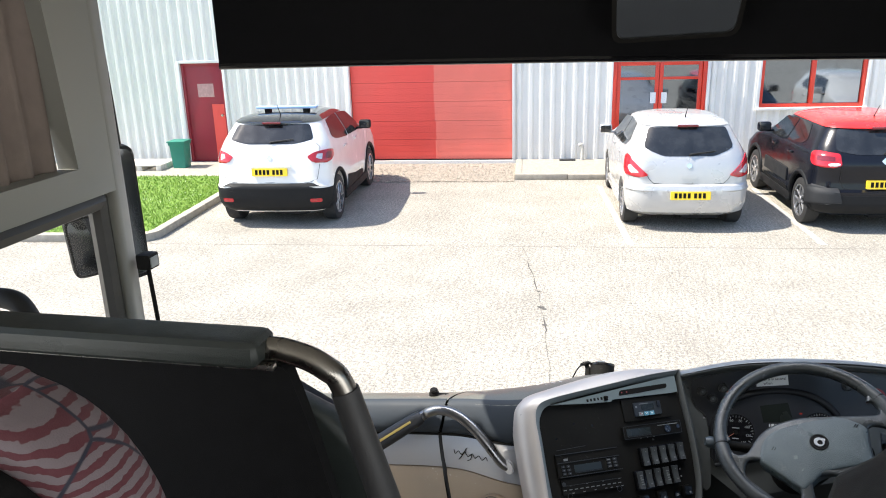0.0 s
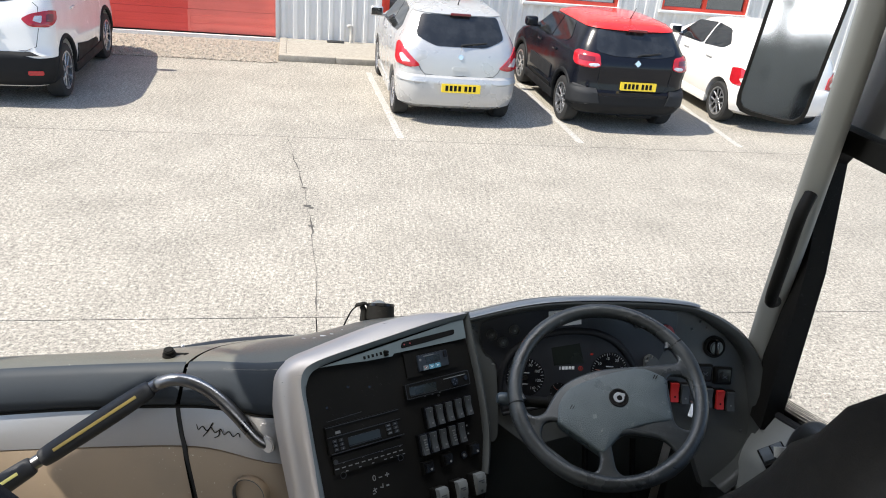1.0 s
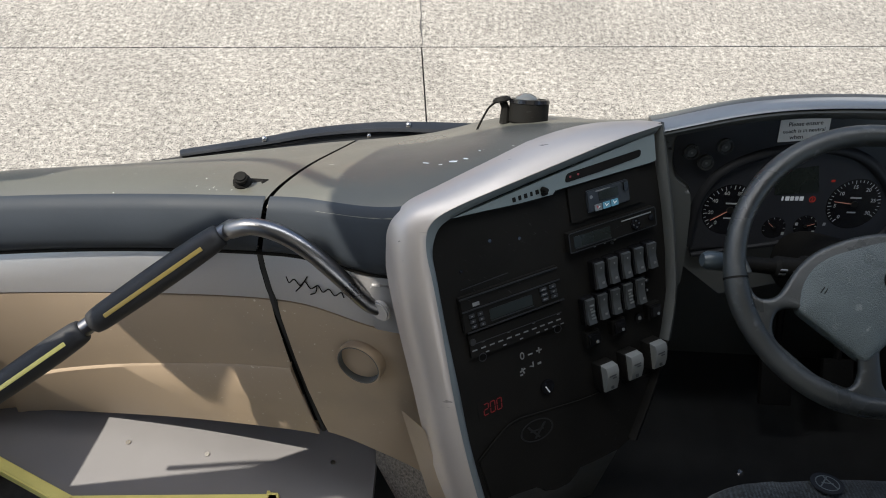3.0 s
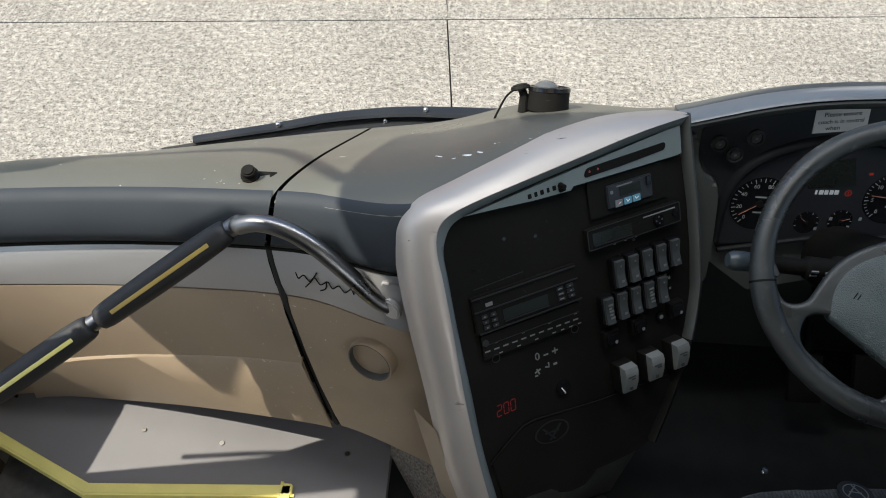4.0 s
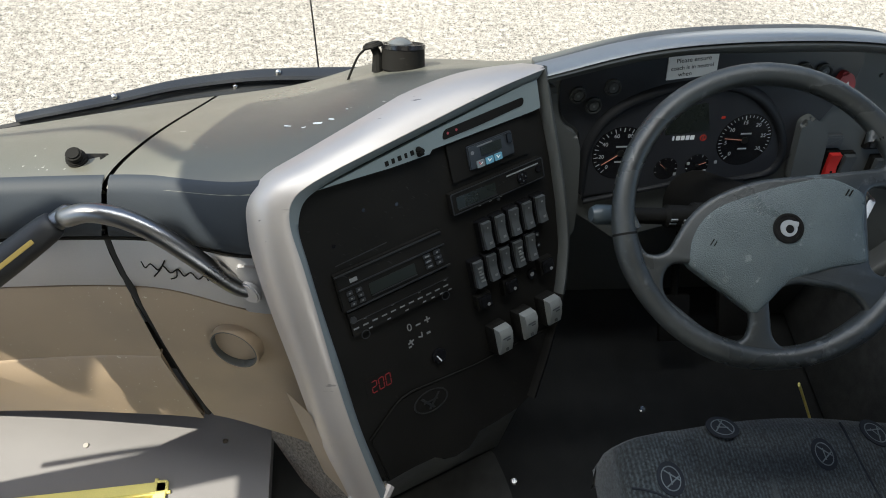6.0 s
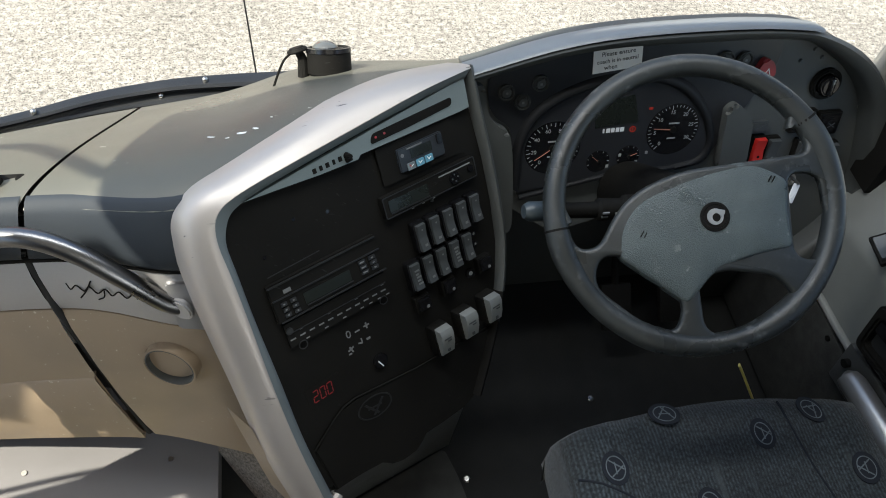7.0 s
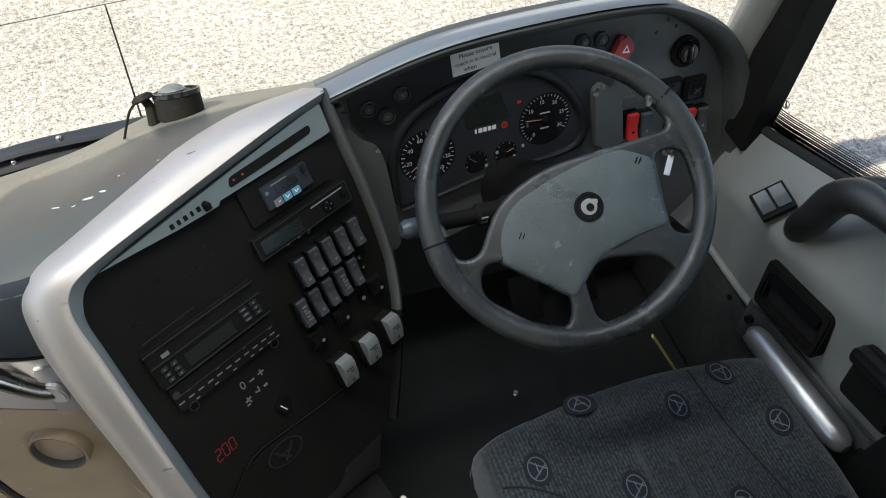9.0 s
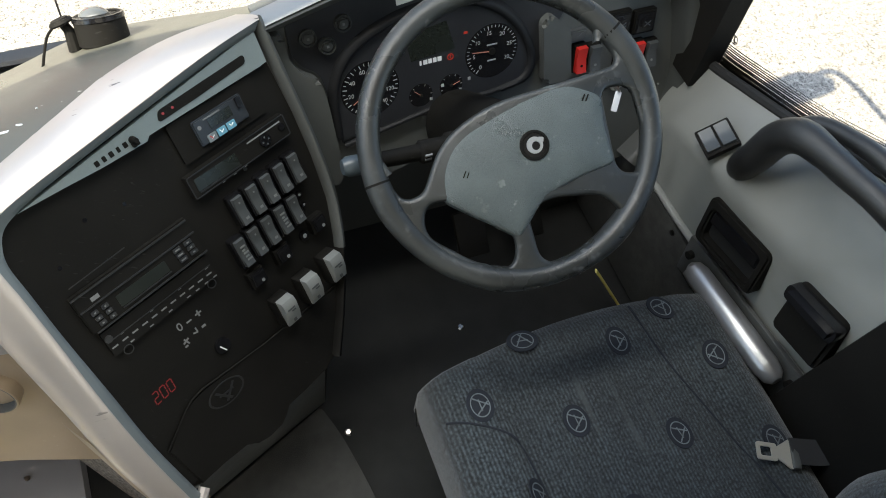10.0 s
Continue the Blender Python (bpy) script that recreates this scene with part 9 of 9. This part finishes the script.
# ---- yard details ----
bm = bmesh.new()
sbox(bm, 0.10, 10.5, 0.0, 1.40, 0.0, 0.085, 0.008)
apron = structure("pavement_apron", bm, M["kerb"], "raised grey concrete apron before the entrance", "pavement", None)
for k in range(11):
    bm = bmesh.new()
    a = 0.08 + 0.915 * k
    sbox(bm, a + 0.003, a + 0.912, 1.40, 1.53, 0.0, 0.10 + random.uniform(-0.004, 0.004), 0.012)
    part("kerb_stone", bm, M["kerb"], apron)
bm = bmesh.new()
sbox(bm, 0.08, 0.20, 0.0, 1.40, 0.0, 0.095, 0.01)
part("kerb_stone", bm, M["kerb"], apron)
# gravel before the sectional door
bm = bmesh.new()
sbox(bm, -4.4, 0.07, 0.0, 1.68, 0.0, 0.012)
structure("gravel_bed", bm, M["gravel"], "strip of loose gravel before the sectional door", "gravel", None)
M["stone_"] = mat("gravel_stone", (0.40, 0.35, 0.29), 0.9, var=0.5, vscale=30)
rng = random.Random(5)
verts, faces = [], []
for k in range(2600):
    s_, d_ = rng.uniform(-4.35, 0.04), 0.05 + 1.7 * rng.random() ** 0.8
    r_ = rng.uniform(0.008, 0.024)
    c = site(s_, d_, 0.012 + r_ * 0.3)
    b0 = len(verts)
    for dx, dy, dz in ((1, 0, 0), (-1, 0, 0), (0, 1, 0), (0, -1, 0), (0, 0, 0.8), (0, 0, -0.6)):
        j = rng.uniform(0.6, 1.2) * r_
        verts.append((c.x + dx * j, c.y + dy * j, c.z + dz * j))
    for a, b, c_ in ((0, 2, 4), (2, 1, 4), (1, 3, 4), (3, 0, 4), (2, 0, 5), (1, 2, 5), (3, 1, 5), (0, 3, 5)):
        faces.append((b0 + a, b0 + b, b0 + c_))
me = bpy.data.meshes.new("gravel")
me.from_pydata(verts, [], faces)
me.materials.append(M["stone_"])
tagged(new("gravel", me), "loose pale brown gravel stones", "gravel", kind="stuff")
# lawn, its path and its kerb
LS, LD = -4.66, 5.42
bm = bmesh.new()
sbox(bm, -24, LS - 0.13, 1.50, LD - 0.13, 0.0, 0.085)
structure("lawn_bed", bm, M["grass_soil"], "flat green turf bed", "lawn", None)
bm = bmesh.new()
sbox(bm, -24, LS - 0.02, 0.0, 1.50, 0.0, 0.07)
structure("path", bm, M["kerb"], "grey concrete path before the personnel door", "path", None)
lawnkerb = new("kerb")
tagged(lawnkerb, "worn concrete kerb round the lawn", "kerb", kind="structure")
for k in range(5):
    bm = bmesh.new()
    a = 1.50 + 0.72 * k
    sbox(bm, LS - 0.13, LS, a + 0.003, a + 0.717, 0.0, 0.11 + rng.uniform(-0.006, 0.004), 0.014)
    part("kerb_stone", bm, M["kerb"], lawnkerb)
for k in range(5):
    a0, a1 = math.pi / 2 * k / 5, math.pi / 2 * (k + 1) / 5
    bm = bmesh.new()
    R0, R1 = 0.19, 0.32
    cs_, cd_ = LS - 0.32, LD - 0.32
    pol = [(R1 * math.cos(a0), R1 * math.sin(a0)), (R1 * math.cos(a1), R1 * math.sin(a1)), (R0 * math.cos(a1), R0 * math.sin(a1)), (R0 * math.cos(a0), R0 * math.sin(a0))]
    lo_ = [bm.verts.new(site(cs_ + x, cd_ + y, 0.0)) for x, y in pol]
    hi_ = [bm.verts.new(site(cs_ + x, cd_ + y, 0.105)) for x, y in pol]
    bm.faces.new(lo_)
    bm.faces.new(hi_[::-1])
    for i in range(4):
        bm.faces.new((lo_[i], lo_[(i + 1) % 4], hi_[(i + 1) % 4], hi_[i]))
    part("kerb_stone", bm, M["kerb"], lawnkerb, smooth=None)
for k in range(20):
    bm = bmesh.new()
    b_ = LS - 0.32 - 0.915 * k
    sbox(bm, b_ - 0.912, b_ - 0.003, LD - 0.13, LD, 0.0, 0.11 + rng.uniform(-0.006, 0.004), 0.014)
    part("kerb_stone", bm, M["kerb"], lawnkerb)
verts, faces = [], []
for k in range(26000):
    s_ = LS - 0.14 - 7.5 * rng.random() ** 1.2
    d_ = rng.uniform(1.5, LD - 0.14)
    h = rng.uniform(0.02, 0.05)
    a = rng.uniform(0, 6.28)
    w = rng.uniform(0.006, 0.011)
    c = site(s_, d_, 0.084)
    lx, ly = rng.uniform(-0.02, 0.02), rng.uniform(-0.02, 0.02)
    b0 = len(verts)
    verts += [(c.x + w * math.cos(a), c.y + w * math.sin(a), c.z), (c.x - w * math.cos(a), c.y - w * math.sin(a), c.z), (c.x + lx, c.y + ly, c.z + h)]
    faces.append((b0, b0 + 1, b0 + 2))
me = bpy.data.meshes.new("grass")
me.from_pydata(verts, [], faces)
me.materials.append(M["blade"])
tagged(new("grass", me), "short bright green lawn grass", "grass", kind="stuff")
M["daisy"] = mat("daisy_white", (0.8, 0.8, 0.7), 0.8)
bm = bmesh.new()
for k in range(160):
    c = site(LS - 0.3 - 4.5 * rng.random(), rng.uniform(1.7, LD - 0.3), 0.125)
    bmesh.ops.create_circle(bm, cap_ends=True, segments=6, radius=0.008, matrix=Matrix.Translation(c))
tagged(new("daisies", mesh_of("daisies", bm, M["daisy"])), "tiny white daisies scattered in the lawn", "flowers", kind="stuff")
# irregular crack between the middle bays
verts, faces = [], []
pts = []
for k in range(61):
    t = k / 60
    d_ = 5.5 + 3.96 * t
    s_ = 0.26 + 0.25 * min(1, t * 1.6) + 0.045 * noise.noise(Vector((d_ * 2.1, 3.3, 0))) + 0.02 * noise.noise(Vector((d_ * 9, 1.1, 0)))
    w = 0.0016 + 0.009 * max(0, noise.noise(Vector((d_ * 4.5, 7.7, 0)))) + 0.024 * max(0, noise.noise(Vector((d_ * 2.6, 0.4, 5))) - 0.15)
    pts.append((s_, d_, w))
for s_, d_, w in pts:
    verts += [tuple(site(s_ - w, d_, 0.003)), tuple(site(s_ + w, d_, 0.003))]
for k in range(60):
    faces.append((2 * k, 2 * k + 1, 2 * k + 3, 2 * k + 2))
me = bpy.data.meshes.new("ground_crack")
me.from_pydata(verts, [], faces)
me.materials.append(M["soil"])
tagged(new("ground_crack", me), "dark irregular crack across the concrete", "crack", kind="structure")
bm = bmesh.new()
for s_, d_, r_ in ((0.44, 7.05, 0.03), (0.47, 7.5, 0.045), (0.50, 7.55, 0.03), (0.49, 7.95, 0.035), (0.40, 6.6, 0.02), (0.36, 6.2, 0.018)):
    cx = site(s_, d_, 0.004)
    n_ = 9
    bm.faces.new([bm.verts.new((cx.x + r_ * rng.uniform(0.5, 1.1) * math.cos(6.28 * i / n_), cx.y + 0.8 * r_ * rng.uniform(0.5, 1.1) * math.sin(6.28 * i / n_), cx.z)) for i in range(n_)])
tagged(new("ground_spall", mesh_of("ground_spall", bm, M["soil"])), "small dark spalls along the crack", "crack", kind="structure")
# parking lines
for s0, d0, s1, d1 in ((1.49, 2.0, 1.60, 5.36), (3.92, 2.2, 3.92, 5.30), (6.42, 2.2, 6.20, 5.22), (8.75, 2.2, 8.6, 5.2), (-5.4, 6.1, -4.3, 5.95)):
    verts, faces = [], []
    for k in range(25):
        t = k / 24
        s_, d_ = s0 + (s1 - s0) * t, d0 + (d1 - d0) * t
        e = rng.uniform(-0.006, 0.006)
        if abs(s1 - s0) < 0.5:
            verts += [tuple(site(s_ - 0.045 + e, d_, 0.003)), tuple(site(s_ + 0.045 + e, d_, 0.003))]
        else:
            verts += [tuple(site(s_, d_ - 0.05 + e, 0.003)), tuple(site(s_, d_ + 0.05 + e, 0.003))]
    for k in range(24):
        faces.append((2 * k, 2 * k + 1, 2 * k + 3, 2 * k + 2))
    me = bpy.data.meshes.new("parking_line")
    me.from_pydata(verts, [], faces)
    me.materials.append(M["paint_line"])
    tagged(new("parking_line", me), "worn white parking bay line", "road marking", "parking lines", "structure")
# green bin, pallet, down pipe, drain flap, sign
M["green"] = mat("green_plastic", (0.02, 0.20, 0.14), 0.45, var=0.1, vscale=5)
M["pallet"] = mat("weathered_board", (0.55, 0.52, 0.46), 0.85, var=0.2, vscale=10)
binn = thing("waste_bin", "dark green plastic waste bin on the path", "bin", site(-6.47, 0.55, 0.07))
bm = bmesh.new()
q = SROT @ Matrix.Translation((-6.47, -0.55, 0.07))
bo = rounded([(-0.15, -0.15), (0.15, -0.15), (0.15, 0.15), (-0.15, 0.15)], 0.02, 2)
vs = skin(bm, [[q @ Vector((x * k, y * k, z)) for x, y in bo] for k, z in ((0.85, 0.0), (1.0, 0.45), (1.1, 0.45), (1.1, 0.5))], True)
bm.faces.new(vs[0])
part("body", bm, M["green"], binn)
bm = bmesh.new()
box(bm, (0, 0, 0.515), (0.36, 0.36, 0.03), 0.01, q)
part("lid", bm, M["green"], binn)
pal = thing("pallet", "pale weathered timber pallet lying on the path", "pallet", site(-7.1, 0.6, 0.07))
for k in range(6):
    bm = bmesh.new()
    sbox(bm, -7.6, -6.72, 0.25 + 0.12 * k, 0.34 + 0.12 * k, 0.16, 0.18, 0.003)
    part("board", bm, M["pallet"], pal)
for k in range(3):
    bm = bmesh.new()
    sbox(bm, -7.6 + 0.39 * k, -7.5 + 0.39 * k, 0.25, 0.94, 0.07, 0.16, 0.003)
    part("bearer", bm, M["pallet"], pal)
pipe = thing("vent_pipe", "short grey bent pipe against the cladding", "pipe", site(1.33, 0.1, 0.085))
bm = bmesh.new()
tube(bm, smooth_path([site(1.33, 0.12, 0.085), site(1.33, 0.12, 0.32), site(1.30, 0.12, 0.38), site(1.26, 0.12, 0.36)], 5), 0.03, 10)
part("bend", bm, M["pallet"], pipe)
bm = bmesh.new()
sbox(bm, 0.9, 1.2, 0.05, 0.22, 0.086, 0.10, 0.004)
solo("drain_cover", bm, M["rubber"], "black rubber drain cover by the wall", "drain")
sign = thing("wall_sign", "small red and black sign with yellow marks", "sign", site(8.9, 0.06, 2.1))
bm = bmesh.new()
sbox(bm, 8.4, 9.4, 0.036, 0.05, 2.06, 2.2)
part("board", bm, M["black"], sign, smooth=None)
for k in range(9):
    bm = bmesh.new()
    sbox(bm, 8.46 + 0.1 * k, 8.53 + 0.1 * k, 0.05, 0.053, 2.10, 2.16)
    part("mark", bm, M["yellow"], sign, smooth=None)
bm = bmesh.new()
sbox(bm, 1.8, 3.6, 0.0, 0.14, 2.05, 2.10, 0.01)
solo("door_canopy", bm, M["clad_trough"], "slim grey drip canopy above the entrance", "canopy")
# blue bar set on the crossover in place of a blue roof beyond it
rb = thing("blue_bar", "pale blue bar standing in for a blue roof beyond the crossover", "roof bar", site(-3.15, 3.6, 1.53))
M["bar_blue"] = mat("pale_blue_bar", (0.35, 0.50, 0.72), 0.35, var=0.1)
bm = bmesh.new()
sbox(bm, -3.66, -2.76, 3.62, 3.76, 1.555, 1.59, 0.012)
part("bar", bm, M["bar_blue"], rb)
for s_ in (-3.5, -2.92):
    bm = bmesh.new()
    sbox(bm, s_ - 0.04, s_ + 0.04, 3.64, 3.74, 1.495, 1.558, 0.005)
    part("foot", bm, M["black"], rb)
